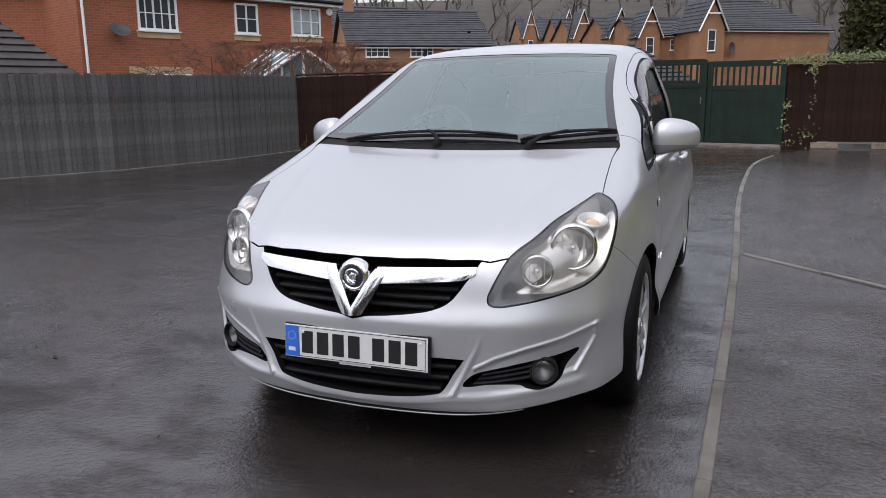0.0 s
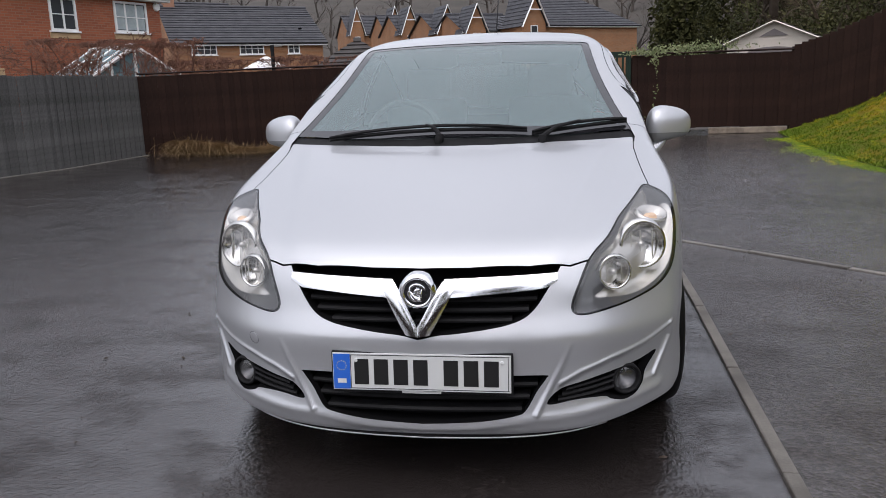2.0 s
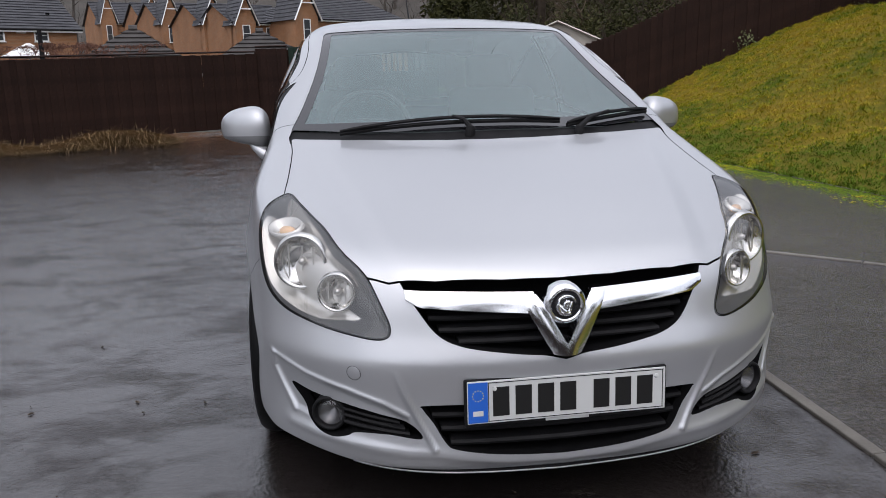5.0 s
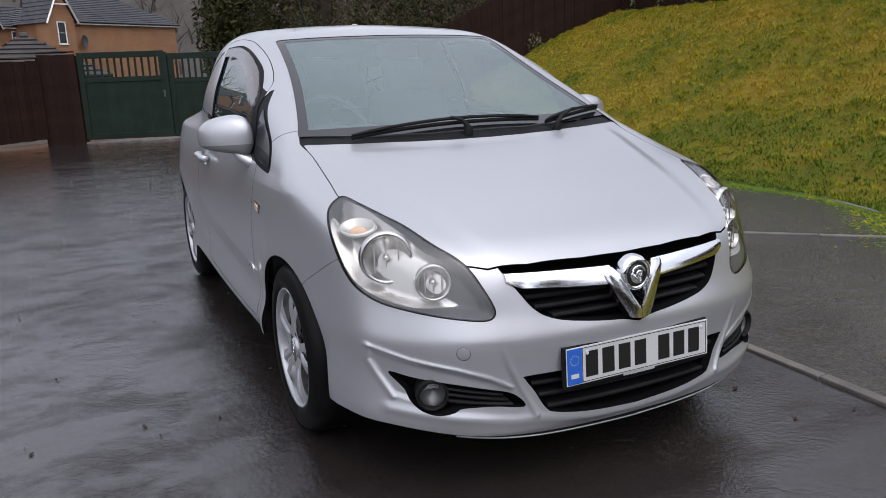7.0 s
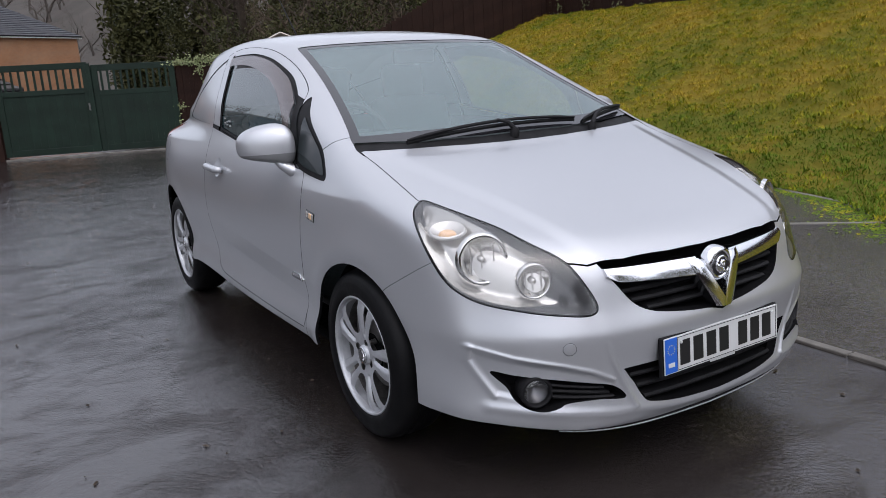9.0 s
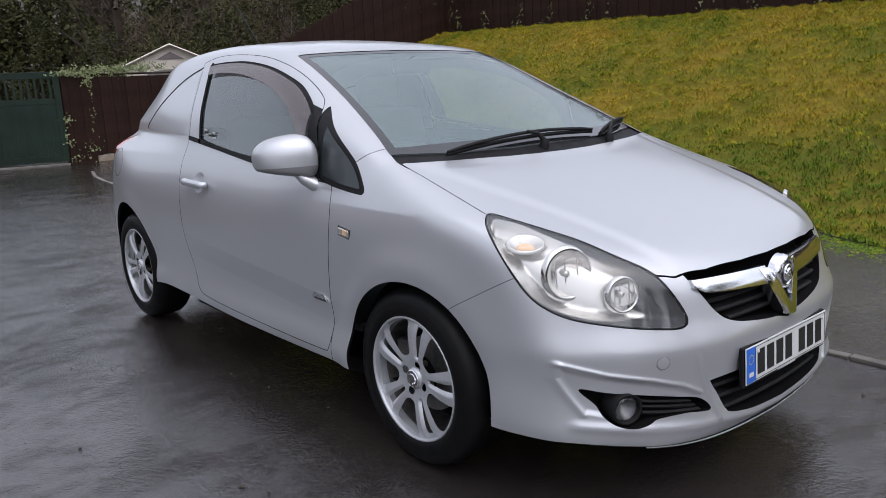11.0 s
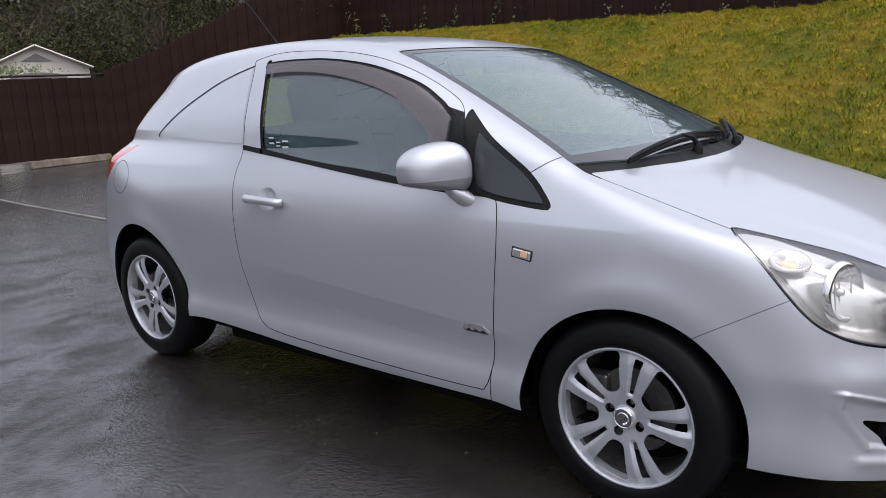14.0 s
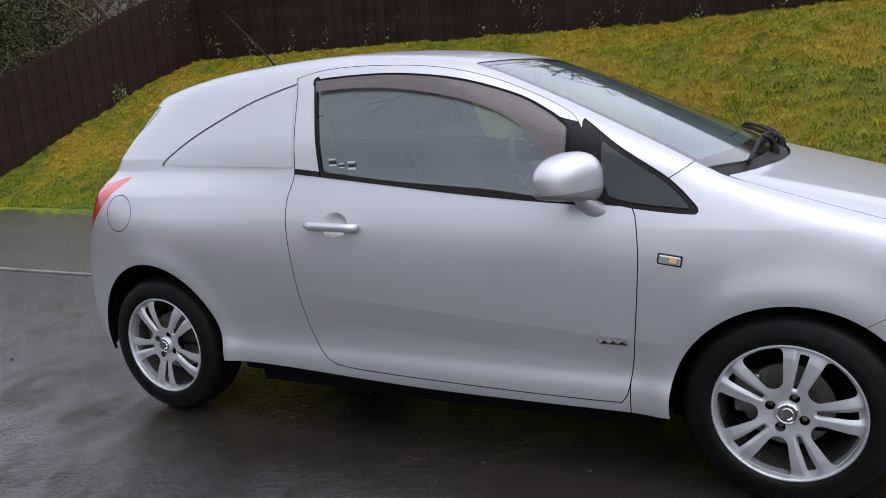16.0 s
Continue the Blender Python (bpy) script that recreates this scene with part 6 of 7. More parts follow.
def wheel_face(s, turn):
    """The cast face of the wheel, x out over a disc: five broad arms, each split by a slot, with rounded windows between."""
    rs, n = np.concatenate([[0.030, 0.040], np.arange(0.046, 0.2045, 0.0046)]), 210
    a = np.arange(n) * 2 * math.pi / n
    r, g = np.meshgrid(rs, a, indexing="ij")
    bend = np.cos(5 * g) * np.clip((r - 0.06) / 0.09, 0, 1) * 0.006
    x = -0.018 + 0.013 * np.sin(np.clip((r - 0.03) / 0.17, 0, 1) * 2.4) + bend - 0.006 * np.clip((r - 0.17) / 0.03, 0, 1)
    slot = np.abs((g + math.pi / 5) % (2 * math.pi / 5) - math.pi / 5) * r
    x = x - 0.012 * np.clip(1.6 - slot / (0.006 + 0.085 * (r - 0.06)), 0, 1) * np.clip((r - 0.070) / 0.012, 0, 1)
    v = np.stack([x, r * np.sin(g), r * np.cos(g)], -1).reshape(-1, 3)
    k = np.arange(len(rs) * n).reshape(len(rs), n)
    k2 = np.roll(k, -1, 1)
    f = np.stack([k[:-1], k2[:-1], k2[1:], k[1:]], -1).reshape(-1, 4)

    def windows(p):
        rr, gg = np.hypot(p[:, 1], p[:, 2]), np.arctan2(p[:, 1], p[:, 2])
        off = (gg % (2 * math.pi / 5)) - math.pi / 5
        u, w = rr * np.cos(off), np.abs(rr * np.sin(off))
        d = np.stack([0.080 - u, rr - 0.198, w * 0.92 - 0.016 - 0.36 * (u - 0.074)], 1) + 0.015
        return np.linalg.norm(np.maximum(d, 0), axis=1) + np.minimum(d.max(1), 0) - 0.015

    def bolts(p):
        w = [np.hypot(p[:, 1] - 0.050 * math.sin(b), p[:, 2] - 0.050 * math.cos(b)) for b in np.arange(4) * math.pi / 2 - turn + 0.1]
        return np.min(w, axis=0) - 0.0145

    def slots(p):
        rr, gg = np.hypot(p[:, 1], p[:, 2]), np.arctan2(p[:, 1], p[:, 2])
        off = (gg + math.pi / 5) % (2 * math.pi / 5) - math.pi / 5
        return np.max([np.abs(rr * np.sin(off)) - 0.0050 - 0.070 * (rr - 0.075), 0.078 - rr, rr - 0.186], axis=0)

    nrm = np.tile([1.0, 0, 0], (len(v), 1))
    _, m = cut((v, nrm, [tuple(q) for q in f.tolist()]), windows)
    _, m = cut(m, bolts)
    _, m = cut(m, slots)
    v, nrm, f = rim(m, 0.034)
    c, sn = math.cos(turn), math.sin(turn)
    y, z = v[:, 1] * c - v[:, 2] * sn, v[:, 1] * sn + v[:, 2] * c
    v = np.stack([s * v[:, 0], y, z], 1)
    return v, ([q[::-1] for q in f] if s > 0 else f), len(m[2])


def wheel(cy, s, turn):
    """An alloy wheel with five split spokes, on a rubber tyre."""
    R = 0.303
    w = thing("wheel", Matrix.Translation((s * 0.830, cy, R)))
    w.parent = car
    tyre = [(0.205, -0.012), (0.214, 0.000), (0.222, 0.005), (0.240, 0.008), (0.243, 0.0065), (0.258, 0.006), (0.261, 0.0045), (0.276, 0.000), (0.286, -0.008), (0.293, -0.019), (0.298, -0.032), (0.302, -0.05), (R, -0.095), (0.302, -0.14), (0.298, -0.164), (0.283, -0.19), (0.235, -0.20), (0.205, -0.18)]
    part("tyre", lathe([(r, s * x) for r, x in tyre], 72), RUBBER, w, "worn black tyre", smooth=True)
    bm = lathe([(R + 0.0006, s * -0.058), (R - 0.006, s * -0.060), (R - 0.006, s * -0.066), (R + 0.0006, s * -0.068)], 72)
    lathe([(R + 0.0009, s * -0.092), (R - 0.006, s * -0.094), (R - 0.006, s * -0.100), (R + 0.0009, s * -0.102)], 72, bm)
    part("tread_groove", bm, GAP, w)
    rimp = [(0.2035, -0.012), (0.209, -0.010), (0.213, -0.002), (0.210, 0.002), (0.205, 0.000), (0.2025, -0.008), (0.196, -0.045)]
    # inner depth of the rim, shade put in by a darker metal than its lip
    part("rim_barrel", lathe([(r, s * x) for r, x in ((0.196, -0.045), (0.188, -0.10), (0.186, -0.17))], 72), STEEL, w, "rim barrel coloured darker for its deep shade", smooth=True)
    part("rim", lathe([(r, s * x) for r, x in rimp], 72), ALLOY, w, "silver alloy rim", smooth=True)
    part("brake_disc", lathe([(0.03, s * -0.080), (0.128, s * -0.080), (0.128, s * -0.10), (0.03, s * -0.10)], 40), STEEL, w)
    part("brake_caliper", box((0.05, 0.075, 0.13), (s * -0.085, 0.115, 0.03), 0.01), STEEL, w)
    # near-black disc that stands in for the shade behind the spokes
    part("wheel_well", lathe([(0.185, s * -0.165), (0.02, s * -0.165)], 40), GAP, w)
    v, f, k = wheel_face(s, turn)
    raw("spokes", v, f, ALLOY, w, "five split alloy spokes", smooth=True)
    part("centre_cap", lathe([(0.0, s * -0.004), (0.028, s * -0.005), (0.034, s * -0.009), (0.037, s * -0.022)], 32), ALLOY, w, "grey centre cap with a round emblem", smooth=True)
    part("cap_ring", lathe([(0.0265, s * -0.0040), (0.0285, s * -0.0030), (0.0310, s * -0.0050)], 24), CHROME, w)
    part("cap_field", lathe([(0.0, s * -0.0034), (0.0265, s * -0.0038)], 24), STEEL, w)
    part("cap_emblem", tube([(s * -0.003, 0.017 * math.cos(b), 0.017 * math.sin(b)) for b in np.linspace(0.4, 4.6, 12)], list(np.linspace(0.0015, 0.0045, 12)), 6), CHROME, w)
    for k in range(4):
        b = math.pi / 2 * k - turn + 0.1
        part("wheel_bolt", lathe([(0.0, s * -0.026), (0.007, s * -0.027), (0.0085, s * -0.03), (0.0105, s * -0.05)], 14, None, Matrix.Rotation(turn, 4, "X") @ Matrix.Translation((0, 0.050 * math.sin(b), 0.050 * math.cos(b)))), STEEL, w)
    # near-black ring that stands in for the shade in the bolt holes
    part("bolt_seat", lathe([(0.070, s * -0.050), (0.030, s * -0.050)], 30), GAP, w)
    return w


for cy, turn in ((0.020, 0.24), (2.513, -0.49)):
    for s in (-1, 1):
        wheel(cy, s, turn)


# ---- lamps ----
SHELL = rounded([(0.321, 0.844), (0.243, 0.831), (0.164, 0.802), (0.090, 0.772), (0.010, 0.729), (-0.045, 0.708), (-0.072, 0.686), (-0.080, 0.645), (-0.060, 0.612), (-0.106, 0.585), (-0.106, 0.580), (0.0, 0.582), (0.107, 0.601), (0.180, 0.631), (0.226, 0.668), (0.269, 0.725), (0.306, 0.783), (0.331, 0.836)])
def lamp(s):
    L = thing("headlamp")
    L.parent = car
    fl = (lambda m: m) if s > 0 else flip
    v, n, f = fl(moved(lamp_skin, 0.001))
    raw("lens", v, f, LENS, L, "clear plastic lens", n)
    # dark tub behind the lens, sunk along the body's own normals
    depth = np.clip(-lamp_field(lamp_skin[0]) / 0.03, 0, 1) * 0.045 + 0.008
    base = (lamp_skin[0] - lamp_skin[1] * depth[:, None], lamp_skin[1], lamp_skin[2])
    silver_zone, dark_zone = cut(base, inside(SHELL, Q, Z))
    for nm, m, mat in (("lamp_reflector_tray", silver_zone, LAMP_SILVER), ("lamp_tray", dark_zone, LAMP_GREY)):
        v, n, f = fl(m)
        raw(nm, v, f, mat, L, "", smooth=True)
    edge, _ = cut(moved(lamp_skin, 0.0), lambda v: -lamp_field(v) - 0.0030)
    v, n, f = fl(moved(edge, 0.002))
    raw("lamp_seal", v, f, GLOSS_BLACK, L, "", n)
    for (x, y, z), r, nm in (((0.672, -0.515, 0.722), 0.070, "main_reflector"), ((0.578, -0.640, 0.660), 0.048, "high_beam_reflector")):
        nrm = skin_normal(np.array([[x, y, z]]))[0]
        aim = Vector((0.35, -1.0, 0.08)).normalized()
        c = Vector((x, y, z)) - Vector(nrm) * 0.030
        m = Matrix.Translation((s * c.x, c.y, c.z)) @ Vector((s * aim.x, aim.y, aim.z)).to_track_quat("X", "Z").to_matrix().to_4x4()
        bowl = [(0.008, -0.035), (r * 0.5, -0.026), (r * 0.8, -0.010), (r * 0.93, 0.004), (r, 0.010), (r * 1.10, 0.006), (r * 1.16, -0.006)]
        part(nm, lathe(bowl, 40, None, m), LAMP_MIRROR, L, smooth=True)
        part("bulb", lathe([(0.0, 0.0), (0.009, -0.002), (0.011, -0.03)], 20, None, m), LAMP_SILVER, L, smooth=True)
        for k in (-1, 0, 1):
            part("reflector_facet", facet(r, k, m), LAMP_SILVER, L)
    p = np.array([[0.70, -0.385, 0.806]])
    nrm = Vector(skin_normal(p)[0])
    c = Vector(p[0]) - nrm * 0.022
    m = Matrix.Translation((s * c.x, c.y, c.z)) @ Vector((s * nrm.x, nrm.y, nrm.z)).to_track_quat("X", "Z").to_matrix().to_4x4()
    part("indicator_reflector", lathe([(0.012, -0.022), (0.030, -0.012), (0.046, 0.004), (0.050, 0.004), (0.054, -0.006)], 28, None, m @ Matrix.Diagonal((1, 1.1, 0.8, 1))), LAMP_SILVER, L, smooth=True)
    part("indicator", lathe([(0.0, -0.004), (0.010, -0.005), (0.016, -0.010), (0.019, -0.022)], 28, None, m @ Matrix.Diagonal((1, 1.5, 0.9, 1))), AMBER, L, "pale amber indicator", smooth=True)
    return L


def facet(r, k, m):
    bm = box((0.003, 0.004, r * 1.2), (-0.012 + 0.010 * abs(k), k * r * 0.5, 0), 0.0008)
    bmesh.ops.transform(bm, matrix=m, verts=bm.verts[:])
    return bm


for s in (1, -1):
    lamp(s)


# ---- grille, plate, badge ----
TABLE_X, TABLE_Z = np.linspace(0, 0.78, 131), np.linspace(0.14, 0.74, 101)
tx, tz = np.meshgrid(TABLE_X, TABLE_Z, indexing="ij")
t0 = np.stack([tx.ravel(), np.zeros(tx.size), tz.ravel()], 1)
TABLE_Y = meet(t0, np.tile([0.0, -1.0, 0.0], (tx.size, 1)), 1.2)[:, 1].reshape(tx.shape)


def on_nose(x, z, off=0.0):
    """A point on the nose at x, z, so far proud of the skin."""
    u, w = min(abs(x) / 0.006, 129.999), min(max((z - 0.14) / 0.006, 0), 99.999)
    i, j = int(u), int(w)
    u, w = u - i, w - j
    y = (TABLE_Y[i, j] * (1 - u) + TABLE_Y[i + 1, j] * u) * (1 - w) + (TABLE_Y[i, j + 1] * (1 - u) + TABLE_Y[i + 1, j + 1] * u) * w
    return Vector((x, float(y) - off, z))


grille = thing("grille")
grille.parent = car


def nose_strip(name, rows, thick, mat, parent, label="", bevel=0.0):
    """A solid bar across the nose: rows of (x, low z, high z, proud)."""
    bm = bmesh.new()
    rings = []
    for x, lo, hi, off in rows:
        f1, f2 = on_nose(x, lo, off), on_nose(x, hi, off)
        mid = on_nose(x, (lo + hi) / 2, off + 0.004)
        b = Vector((0, thick, 0))
        rings.append([bm.verts.new(p) for p in (f1, mid, f2, f2 + b, f1 + b)])
    for a, b in zip(rings, rings[1:]):
        for k in range(5):
            bm.faces.new((a[k], a[(k + 1) % 5], b[(k + 1) % 5], b[k]))
    bm.faces.new(rings[0])
    bm.faces.new(rings[-1][::-1])
    bmesh.ops.recalc_face_normals(bm, faces=bm.faces[:])
    crisp(bm)
    return part(name, bm, mat, parent, label)


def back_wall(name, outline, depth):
    """The back of an opening in the bumper, with its side walls, coloured near-black for shade."""
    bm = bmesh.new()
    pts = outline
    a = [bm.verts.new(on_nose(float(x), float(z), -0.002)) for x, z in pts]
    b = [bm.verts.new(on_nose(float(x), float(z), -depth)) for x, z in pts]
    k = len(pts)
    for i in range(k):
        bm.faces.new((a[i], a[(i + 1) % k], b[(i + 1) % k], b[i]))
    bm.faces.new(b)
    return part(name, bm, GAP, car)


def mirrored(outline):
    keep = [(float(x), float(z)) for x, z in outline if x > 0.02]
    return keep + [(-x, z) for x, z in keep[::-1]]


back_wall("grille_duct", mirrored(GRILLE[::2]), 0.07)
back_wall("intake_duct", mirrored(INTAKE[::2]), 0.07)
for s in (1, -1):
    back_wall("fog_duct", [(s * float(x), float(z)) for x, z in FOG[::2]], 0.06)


def span(outline, z):
    """How wide an opening is at a height."""
    q, r = outline, np.roll(outline, -1, 0)
    xs = [ax + (z - az) / (bz - az) * (bx - ax) for (ax, az), (bx, bz) in zip(q, r) if (az > z) != (bz > z)]
    return max(xs)


for z, h in ((0.602, 0.012), (0.573, 0.012), (0.545, 0.011)):
    w = span(GRILLE, z) - 0.012
    nose_strip("grille_slat", [(x, z - h / 2, z + h / 2, -0.020) for x in np.linspace(-w, w, 17)], 0.035, BLACK, grille)
for z, h in ((0.352, 0.014), (0.315, 0.014), (0.278, 0.014)):
    w = span(INTAKE, z) - 0.010
    nose_strip("intake_slat", [(x, z - h / 2, z + h / 2, -0.016) for x in np.linspace(-w, w, 17)], 0.04, BLACK, grille)
for s in (1, -1):
    nose_strip("chrome_bar", [(s * x, 0.616 + 0.022 * (x - 0.07) / 0.32 + (0.016 * (x - 0.36) / 0.035 if x > 0.36 else 0), 0.667 + 0.009 * (x - 0.07) / 0.32, 0.010 + 0.012 * (0.394 - x) / 0.3) for x in np.linspace(0.075, 0.394, 24)], 0.03, CHROME, grille, "polished chrome grille bar")
    for k in (0, 1, 2):
        nose_strip("fog_slat", [(s * x, 0.318 + 0.017 * k - 0.16 * (0.56 - x) * (0.6 + 0.2 * k) - 0.005, 0.318 + 0.017 * k - 0.16 * (0.56 - x) * (0.6 + 0.2 * k) + 0.004, -0.010) for x in np.linspace(0.395 + 0.012 * k, 0.56, 9)], 0.03, BLACK, grille)
    # V of the badge
    bm = bmesh.new()
    rows = [(0.071, 0.112, 0.662, 0.028), (0.058, 0.108, 0.645, 0.032), (0.043, 0.094, 0.618, 0.032), (0.022, 0.073, 0.579, 0.030), (0.0, 0.051, 0.539, 0.026), (0.0, 0.035, 0.512, 0.020)]
    rings = []
    for xa, xb, z, off in rows:
        a, b = on_nose(xa, z, off), on_nose(xb, z + 0.004, off - 0.006)
        mid = (a + b) / 2 + Vector((0, -0.005, 0))
        rings.append([bm.verts.new((s * p.x, p.y, p.z)) for p in (a, mid, b, b + Vector((0, 0.035, 0)), a + Vector((0, 0.035, 0)))])
    for a, b in zip(rings, rings[1:]):
        for k in range(5):
            bm.faces.new((a[k], a[(k + 1) % 5], b[(k + 1) % 5], b[k]))
    bm.faces.new(rings[0])
    bmesh.ops.recalc_face_normals(bm, faces=bm.faces[:])
    crisp(bm)
    part("chrome_wing", bm, CHROME, grille, "chrome V of the grille")

badge_at = Vector((0, -0.809, 0.637))
badge = part("badge", lathe([(0.0, 0.002), (0.037, 0.002), (0.040, 0.007), (0.043, 0.007), (0.052, 0.000), (0.055, -0.012), (0.055, -0.03)], 48, None, Matrix.Translation(badge_at) @ Matrix.Rotation(radians(-90), 4, "Z")), CHROME, grille, "round chrome badge on black", smooth=True)
part("badge_field", lathe([(0.0, 0.0045), (0.0365, 0.0045), (0.0366, 0.001)], 40, None, Matrix.Translation(badge_at) @ Matrix.Rotation(radians(-90), 4, "Z")), GLOSS_BLACK, badge)
bm = bmesh.new()
tube([badge_at + Vector((0.025 * math.cos(a) * (1 - 0.10 * a / 4), -0.008, 0.025 * math.sin(a) * (1 - 0.1 * a / 4))) for a in np.linspace(0.3, 5.2, 22)], list(np.linspace(0.003, 0.007, 22)), 8, bm)
tube([badge_at + Vector((0.012 * math.cos(a) + 0.004, -0.008, 0.012 * math.sin(a) - 0.004)) for a in np.linspace(1.2, 5.6, 14)], list(np.linspace(0.007, 0.003, 14)), 8, bm)
for k in range(3):
    tube([badge_at + Vector((-0.004 + 0.007 * k + 0.004 * u, -0.008, -0.006 + 0.022 * u - 0.003 * k)) for u in np.linspace(0, 1, 6)], [0.004, 0.0045, 0.004, 0.0035, 0.0025, 0.001], 6, bm)
tube([badge_at + Vector((-0.018 + 0.030 * u, -0.008, 0.004 - 0.022 * math.sin(u * 2.6))) for u in np.linspace(0, 1, 8)], [0.002, 0.005, 0.007, 0.008, 0.008, 0.006, 0.004, 0.002], 6, bm)
part("badge_emblem", bm, CHROME, badge, "plain curled chrome emblem", smooth=True)

# registration plate: the characters are blanked to plain bars
plate = thing("number_plate", Matrix.Translation((0.004, -0.828, 0.402)) @ Matrix.Rotation(radians(-3), 4, "X"))
plate.parent = car
part("plate_holder", box((0.532, 0.014, 0.124), (0, 0.012, -0.004), 0.004), BLACK, plate)
part("plate_face", box((0.520, 0.004, 0.111), (0, 0, 0), 0.0015), PLATE_WHITE, plate, "white plate with black bars")
part("plate_flag", box((0.050, 0.002, 0.105), (-0.233, -0.0022, 0), 0.0006), PLATE_BLUE, plate, "blue flag strip")
bm = bmesh.new()
for k in range(12):
    a = 2 * math.pi * k / 12
    bmesh.ops.create_uvsphere(bm, u_segments=6, v_segments=4, radius=0.0016, matrix=Matrix.Translation((-0.233 + 0.014 * math.cos(a), -0.003, 0.018 + 0.014 * math.sin(a))))
part("flag_stars", bm, YELLOW, plate)
part("flag_bar", box((0.026, 0.001, 0.013), (-0.233, -0.0036, -0.028), 0.0), PLATE_WHITE, plate)
for x in (-0.174, -0.116, -0.058, 0.0, 0.088, 0.146, 0.204):
    part("plate_bar", box((0.042, 0.0012, 0.076), (x, -0.0026, 0), 0.0), INK, plate)
for k, z in enumerate((0.050, -0.050)):
    part("plate_border", box((0.462, 0.001, 0.0018), (0.024, -0.0024, z), 0.0), INK, plate)
for x in (-0.206, 0.252):
    part("plate_border", box((0.0018, 0.001, 0.101), (x, -0.0024, 0), 0.0), INK, plate)
part("plate_caption", box((0.115, 0.001, 0.007), (0, 0.0045, -0.061), 0.0), PLATE_WHITE, plate)
for x in (-0.19, 0.235):
    part("plate_screw", lathe([(0.0, 0.004), (0.005, 0.003), (0.006, 0.0)], 12, None, Matrix.Translation((x, -0.002, 0.034)) @ Matrix.Rotation(radians(-90), 4, "Z")), PLATE_WHITE, plate)

FOG_DARK = material("fog_reflector_grey", (0.13, 0.13, 0.135), 0.25, 0.7)
# fog lamps and the tow-eye cover
for s in (1, -1):
    fog = thing("fog_lamp")
    fog.parent = car
    c = on_nose(s * 0.594, 0.333, -0.012)
    m = Matrix.Translation(c) @ Vector((s * 0.40, -1, 0.0)).to_track_quat("X", "Z").to_matrix().to_4x4()
    part("bezel", lathe([(0.037, 0.0), (0.039, 0.014), (0.043, 0.017), (0.048, 0.012), (0.050, -0.012), (0.050, -0.05)], 40, None, m), BLACK, fog, smooth=True)
    part("fog_reflector", lathe([(0.0, -0.03), (0.022, -0.022), (0.038, 0.0)], 32, None, m), FOG_DARK, fog, smooth=True)
    part("fog_lens", lathe([(0.0, 0.010), (0.018, 0.009), (0.032, 0.004), (0.038, 0.0)], 32, None, m), LENS, fog, smooth=True)
tc = on_nose(-0.53, 0.468)
tn = Vector(skin_normal(np.array([[tc.x, tc.y, tc.z]]))[0])
tn.x = -abs(tn.x)
m = Matrix.Translation(tc) @ tn.to_track_quat("X", "Z").to_matrix().to_4x4()
part("tow_eye_cover", lathe([(0.0, 0.0008), (0.0175, 0.0007), (0.0188, 0.0002), (0.0190, -0.001)], 32, None, m), SILVER, car, smooth=True)
part("tow_eye_gap", lathe([(0.0190, 0.0006), (0.0200, 0.0006)], 32, None, m), GAP, car)


# ---- mirrors, wipers, deflectors, small trim ----
def mirror(s):
    M = thing("door_mirror")
    M.parent = car
    bm = bmesh.new()
    bmesh.ops.create_uvsphere(bm, u_segments=32, v_segments=20, radius=1.0)
    for v in bm.verts:
        x, y, z = v.co
        r = 1 / (abs(x) ** 2.6 + abs(y) ** 2.6 + abs(z) ** 2.6) ** (1 / 2.6)
        x, y, z = x * r, y * r, z * r
        y = min(y, 0.55)
        wz = 0.086 * (1 - 0.10 * x) * (1 - 0.1 * max(0, -z))
        v.co = (s * (0.880 + 0.100 * x), 0.645 + 0.080 * y * (1 - 0.15 * x) + 0.040 * x, 1.000 + wz * (z if z > -0.62 else -0.62 + (z + 0.62) * 0.4) * (1.0 - 0.14 * x) + 0.004 * x)
    low = bm.copy()
    for b, keep_top in ((bm, True), (low, False)):
        bmesh.ops.bisect_plane(b, geom=b.verts[:] + b.edges[:] + b.faces[:], plane_co=(0, 0.66, 0.972), plane_no=(0, 0.04, 1), clear_inner=keep_top, clear_outer=not keep_top)
    if s < 0:
        for b in (bm, low):
            bmesh.ops.reverse_faces(b, faces=b.faces[:])
    part("mirror_cap", bm, SILVER, M, smooth=True)
    part("mirror_underside", low, material("mirror_grey", (0.24, 0.245, 0.25), 0.4, 0.4) if "mirror_grey" not in bpy.data.materials else bpy.data.materials["mirror_grey"], M, smooth=True)
    part("mirror_glass", box((0.130, 0.004, 0.080), (s * 0.882, 0.692, 1.005), 0.0015), CHROME, M)
    bm = tube([(s * 0.772, 0.575, 0.893), (s * 0.800, 0.582, 0.905), (s * 0.828, 0.602, 0.930), (s * 0.850, 0.622, 0.968)], [0.046, 0.044, 0.038, 0.036], 14, None, 0.62)
    part("mirror_foot", bm, SILVER, M, smooth=True)


for s in (1, -1):
    mirror(s)


def screen_point(x, y, off):
    z = float(screen_height(np.array(x), np.array(y)))
    return Vector((x, y, z)) + Vector((0, -0.527, 0.85)) * off


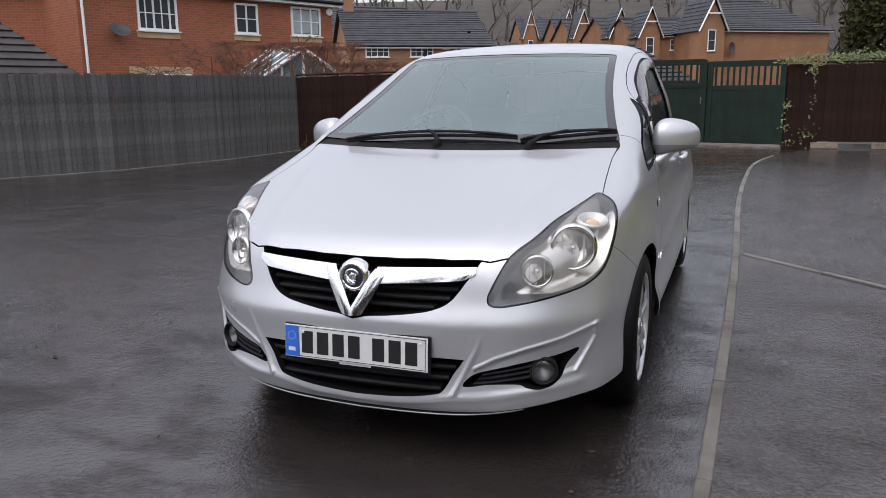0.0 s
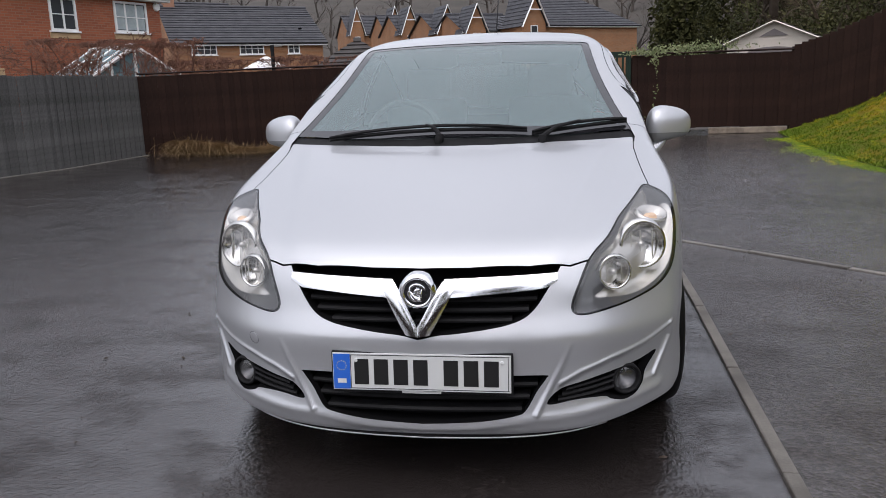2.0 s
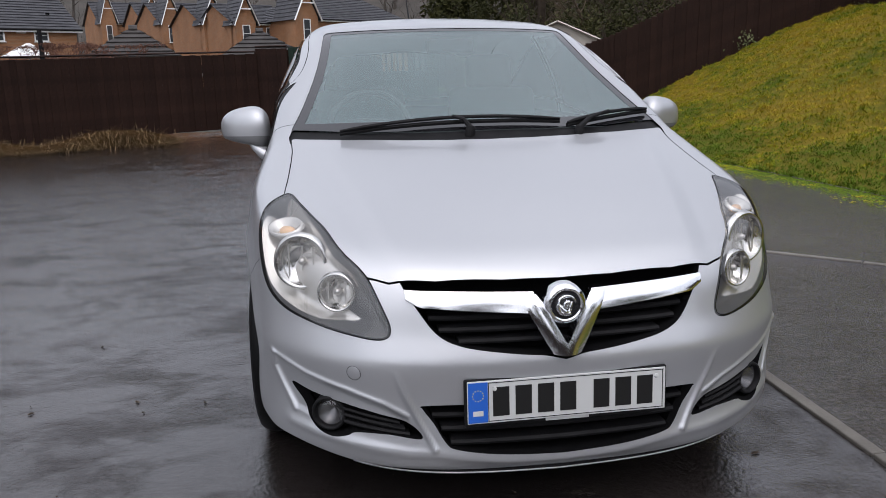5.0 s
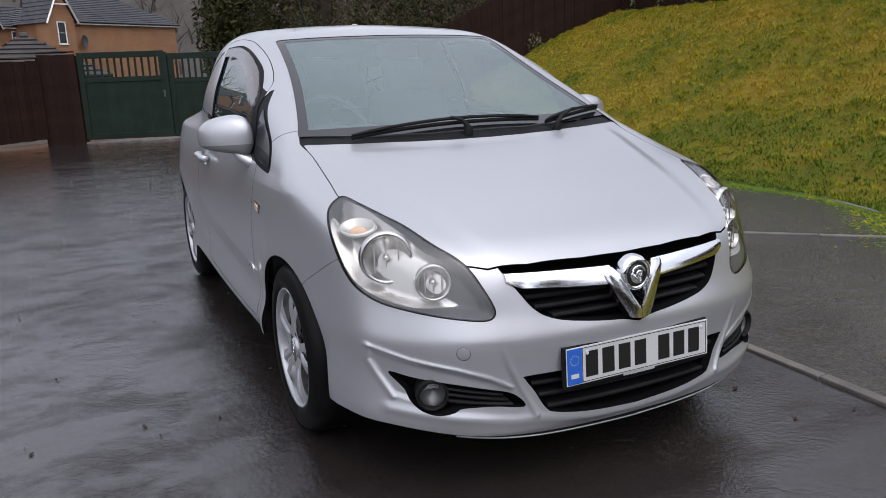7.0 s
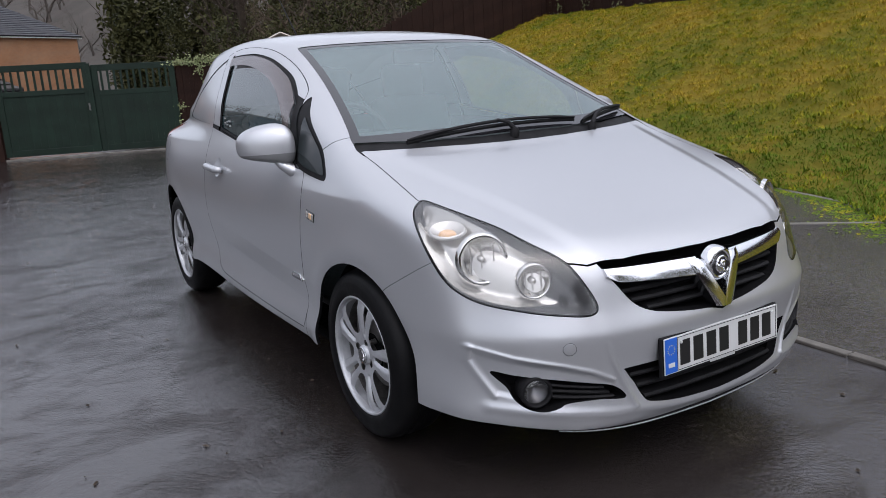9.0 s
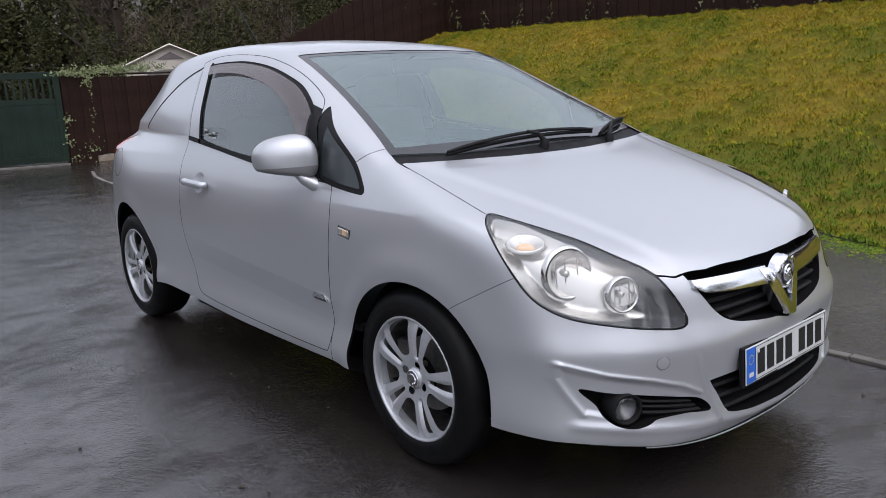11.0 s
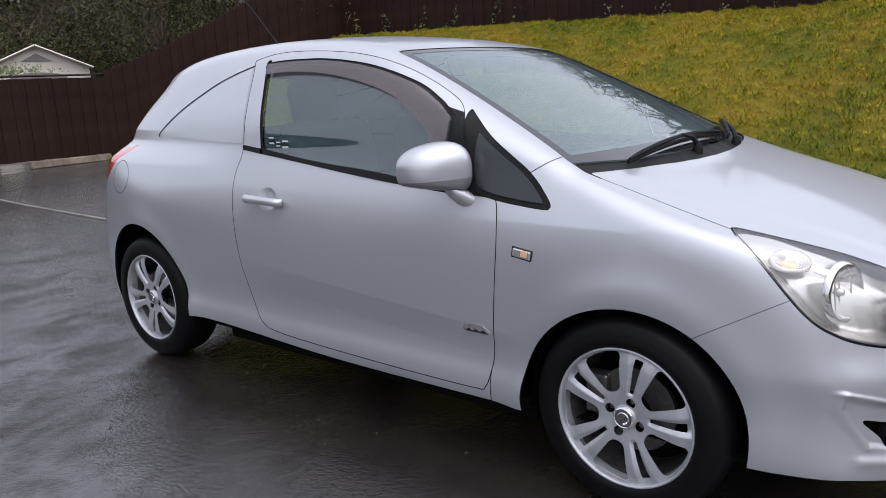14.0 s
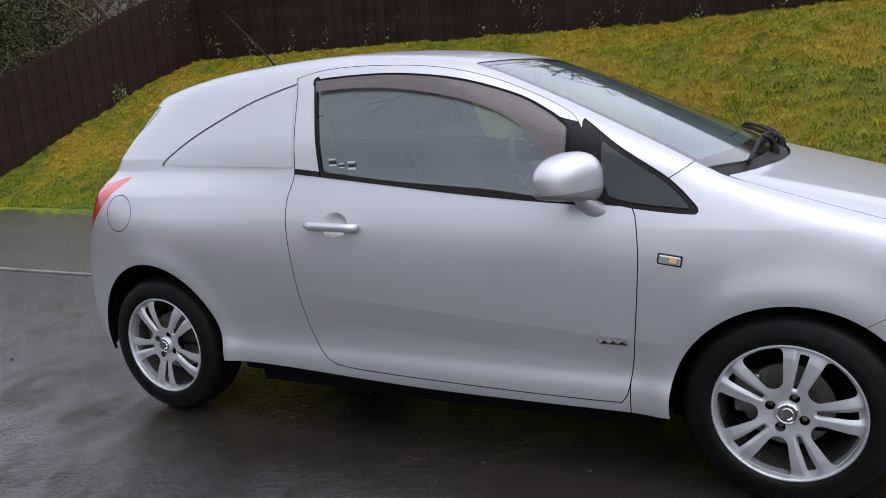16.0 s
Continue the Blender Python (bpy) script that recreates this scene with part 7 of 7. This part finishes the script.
def wiper(pivot_x, tip_x, tip_y, foot_y, knee):
    W = thing("wiper")
    W.parent = car
    p0 = screen_point(pivot_x, 0.115, 0.004)
    n = 12
    blade = [screen_point(foot_x, y, 0.012) for foot_x, y in zip(np.linspace(knee, tip_x, n), np.linspace(foot_y, tip_y, n))]
    part("blade", tube(blade, [0.006] * n, 6, flat=1.4), BLACK, W)
    spine = [b + Vector((0, -0.006, 0.010 + 0.008 * math.sin(i / (n - 1) * math.pi))) for i, b in enumerate(blade)]
    part("blade_frame", tube(spine, [0.004] + [0.007] * (n - 2) + [0.004], 6), BLACK, W)
    mid = (blade[5] + blade[6]) / 2 + Vector((0, -0.008, 0.024))
    part("arm", tube([p0 + Vector((0, 0, 0.012)), p0.lerp(mid, 0.35) + Vector((0, 0, 0.022)), mid], [0.011, 0.008, 0.005], 8), BLACK, W)
    part("pivot", lathe([(0.0, 0.02), (0.014, 0.018), (0.018, 0.0), (0.018, -0.02)], 16, None, Matrix.Translation(p0) @ Matrix.Rotation(radians(-80), 4, "Y")), BLACK, W)


wiper(-0.06, -0.515, 0.165, 0.165, 0.28)
wiper(0.34, 0.668, 0.300, 0.140, 0.30)

# smoked wind deflectors along the top of the door glass
for s, d in ((1, doors[0]), (-1, doors[1])):
    band, _ = cut(pane_skin, lambda v: (inside(rounded([(1.75, 1.45), (1.75, 1.334), (1.62, 1.331), (1.5, 1.331), (1.323, 1.317), (1.12, 1.280), (0.95, 1.228), (0.83, 1.163), (0.755, 1.095), (0.722, 1.02), (0.712, 0.97), (0.60, 0.95), (0.55, 1.1), (0.70, 1.28), (1.1, 1.48)]), Y, Z)(v)))
    m = moved(band, 0.008)
    v, n, f = rim(m if s > 0 else flip(m), 0.016)
    raw("wind_deflector", v, f, TINT, d, "smoked brown acrylic wind deflector", n)
for s in (1, -1):
    # divider pillar, indicator repeater and lettering bars
    hxp = lambda y, z, off=0.0: Vector((s * (float(meet(np.array([[0, y, z]]), np.array([[1.0, 0, 0]]), 1.2)[0, 0]) + off), y, z))
    rep = thing("side_repeater")
    rep.parent = car
    a = hxp(0.345, 0.757, 0.0)
    part("repeater_lens", box((0.012, 0.066, 0.028), a, 0.005, None, Matrix.Rotation(radians(8), 4, "X")), LAMP_SILVER, rep, "clear side indicator")
    part("repeater_surround", box((0.006, 0.074, 0.036), a, 0.003, None, Matrix.Rotation(radians(8), 4, "X")), GLOSS_BLACK, rep)
    part("repeater_bulb", box((0.006, 0.022, 0.019), a + Vector((s * 0.005, -0.010, 0.001)), 0.001, None, Matrix.Rotation(radians(8), 4, "X")), AMBER, rep)
    part("trim_emblem", prism([(0.0, 0.0), (0.018, 0.024), (0.088, 0.024), (0.098, 0.004), (0.085, 0.0), (0.072, 0.010), (0.058, 0.0), (0.044, 0.010), (0.030, 0.0), (0.016, 0.010)], s * 0.004, "x", 0.0, None), CHROME, doors[0 if s > 0 else 1], "plain chrome trim emblem").matrix_world = Matrix.Translation(hxp(0.476, 0.484, 0.0025))
    # larger ink-black plate added to draw the dark shadow round the emblem
    part("emblem_backing", prism([(-0.002, -0.003), (0.016, 0.0255), (0.090, 0.0255), (0.100, 0.004), (0.086, -0.003)], s * 0.003, "x", 0.0, None), INK, doors[0 if s > 0 else 1]).matrix_world = Matrix.Translation(hxp(0.476, 0.484, 0.0005))
part("aerial", tube([(0.0, 2.36, 1.452), (0.0, 2.43, 1.53), (0.0, 2.55, 1.65), (0.0, 2.68, 1.78)], [0.007, 0.005, 0.004, 0.002], 8), BLACK, car, "black roof aerial", smooth=True)
part("aerial_base", box((0.035, 0.06, 0.02), (0.0, 2.36, 1.452), 0.008), BLACK, car)
apron = []
for x in np.linspace(-0.66, 0.66, 45):
    p = on_nose(x, 0.20, -0.012)
    apron.append((p.x, p.y, float(UNDER(p.y)) - 0.004))
part("apron_lip", tube([(x, y - 0.004, z - 0.011) for x, y, z in apron[4:-4]], [0.0025] * 37, 6), SILVER, car, "thin silver lip", smooth=True)
part("bumper_apron", tube(apron, [0.009] * 45, 6), BLACK, car, "black plastic bumper apron", smooth=True)

# ---- inside the car ----
def seat(s):
    S = thing("car_seat")
    S.parent = car
    x = s * 0.36
    part("seat_cushion", box((0.50, 0.52, 0.16), (x, 1.28, 0.50), 0.05), CLOTH, S, smooth=True)
    part("seat_back", box((0.48, 0.14, 0.62), (x, 1.62, 0.82), 0.05, None, Matrix.Rotation(radians(-14), 4, "X")), CLOTH, S, smooth=True)
    part("headrest", box((0.26, 0.10, 0.19), (x, 1.745, 1.205), 0.04, None, Matrix.Rotation(radians(-10), 4, "X")), CLOTH, S, smooth=True)


for s in (1, -1):
    seat(s)
bm = prism([(0.24, 0.70), (0.24, 0.93), (0.45, 0.965), (0.68, 0.965), (0.82, 0.90), (0.86, 0.78), (0.80, 0.60)], 1.42, "x", -0.71, None, 0.02)
part("dashboard", bm, DASH, car, "dark grey dashboard", smooth=False)
part("instrument_hood", box((0.36, 0.16, 0.06), (-0.36, 0.74, 0.975), 0.025), DASH, car, smooth=True)
sw = part("steering_wheel", bmesh.new(), DASH, car)
bm = bmesh.new()
c = Vector((-0.36, 0.92, 0.955))
tilt = Matrix.Translation(c) @ Matrix.Rotation(radians(-24), 4, "X")
tube([tilt @ Vector((0.185 * math.cos(a), 0, 0.185 * math.sin(a))) for a in np.linspace(0, 2 * math.pi, 41)], [0.016] * 41, 8, bm, cap=False)
box((0.16, 0.05, 0.12), (0, 0, 0), 0.02, bm, None)
bmesh.ops.transform(bm, matrix=tilt, verts=[v for v in bm.verts if v.co.length < 0.3])
tube([tilt @ Vector((-0.17, 0, 0)), tilt @ Vector((0.17, 0, 0))], [0.018, 0.018], 6, bm)
bm.to_mesh(sw.data)
bm.free()
part("interior_mirror", box((0.22, 0.03, 0.065), (0.02, 1.00, 1.325), 0.012), BLACK, car)
part("bulkhead", box((1.30, 0.02, 0.55), (0, 1.98, 0.62), 0.005), DASH, car)
part("door_card", box((0.02, 1.15, 0.52), (0.765, 1.12, 0.66), 0.01), DASH, car)
part("door_card", box((0.02, 1.15, 0.52), (-0.765, 1.12, 0.66), 0.01), DASH, car)
part("cabin_floor", box((1.45, 1.7, 0.04), (0, 1.3, 0.36), 0.01), DASH, car)
lv, ln, lf = whole(moved(roof, -0.03))
raw("headlining", lv, [f[::-1] for f in lf], LINER, car, "pale roof lining", -ln)
for y, z, w, h in ((1.577, 1.071, 0.030, 0.030), (1.535, 1.058, 0.022, 0.020), (1.492, 1.058, 0.034, 0.032)):
    x = float(meet(np.array([[0, y, z]]), np.array([[1.0, 0, 0]]), 1.2)[0, 0])
    for k in range(3):
        part("window_sticker", box((0.001, w, h * 0.22), (-x + 0.006, y, z + (k - 1) * h * 0.36), 0.0), PLATE_WHITE if k != 1 else INK, doors[1])
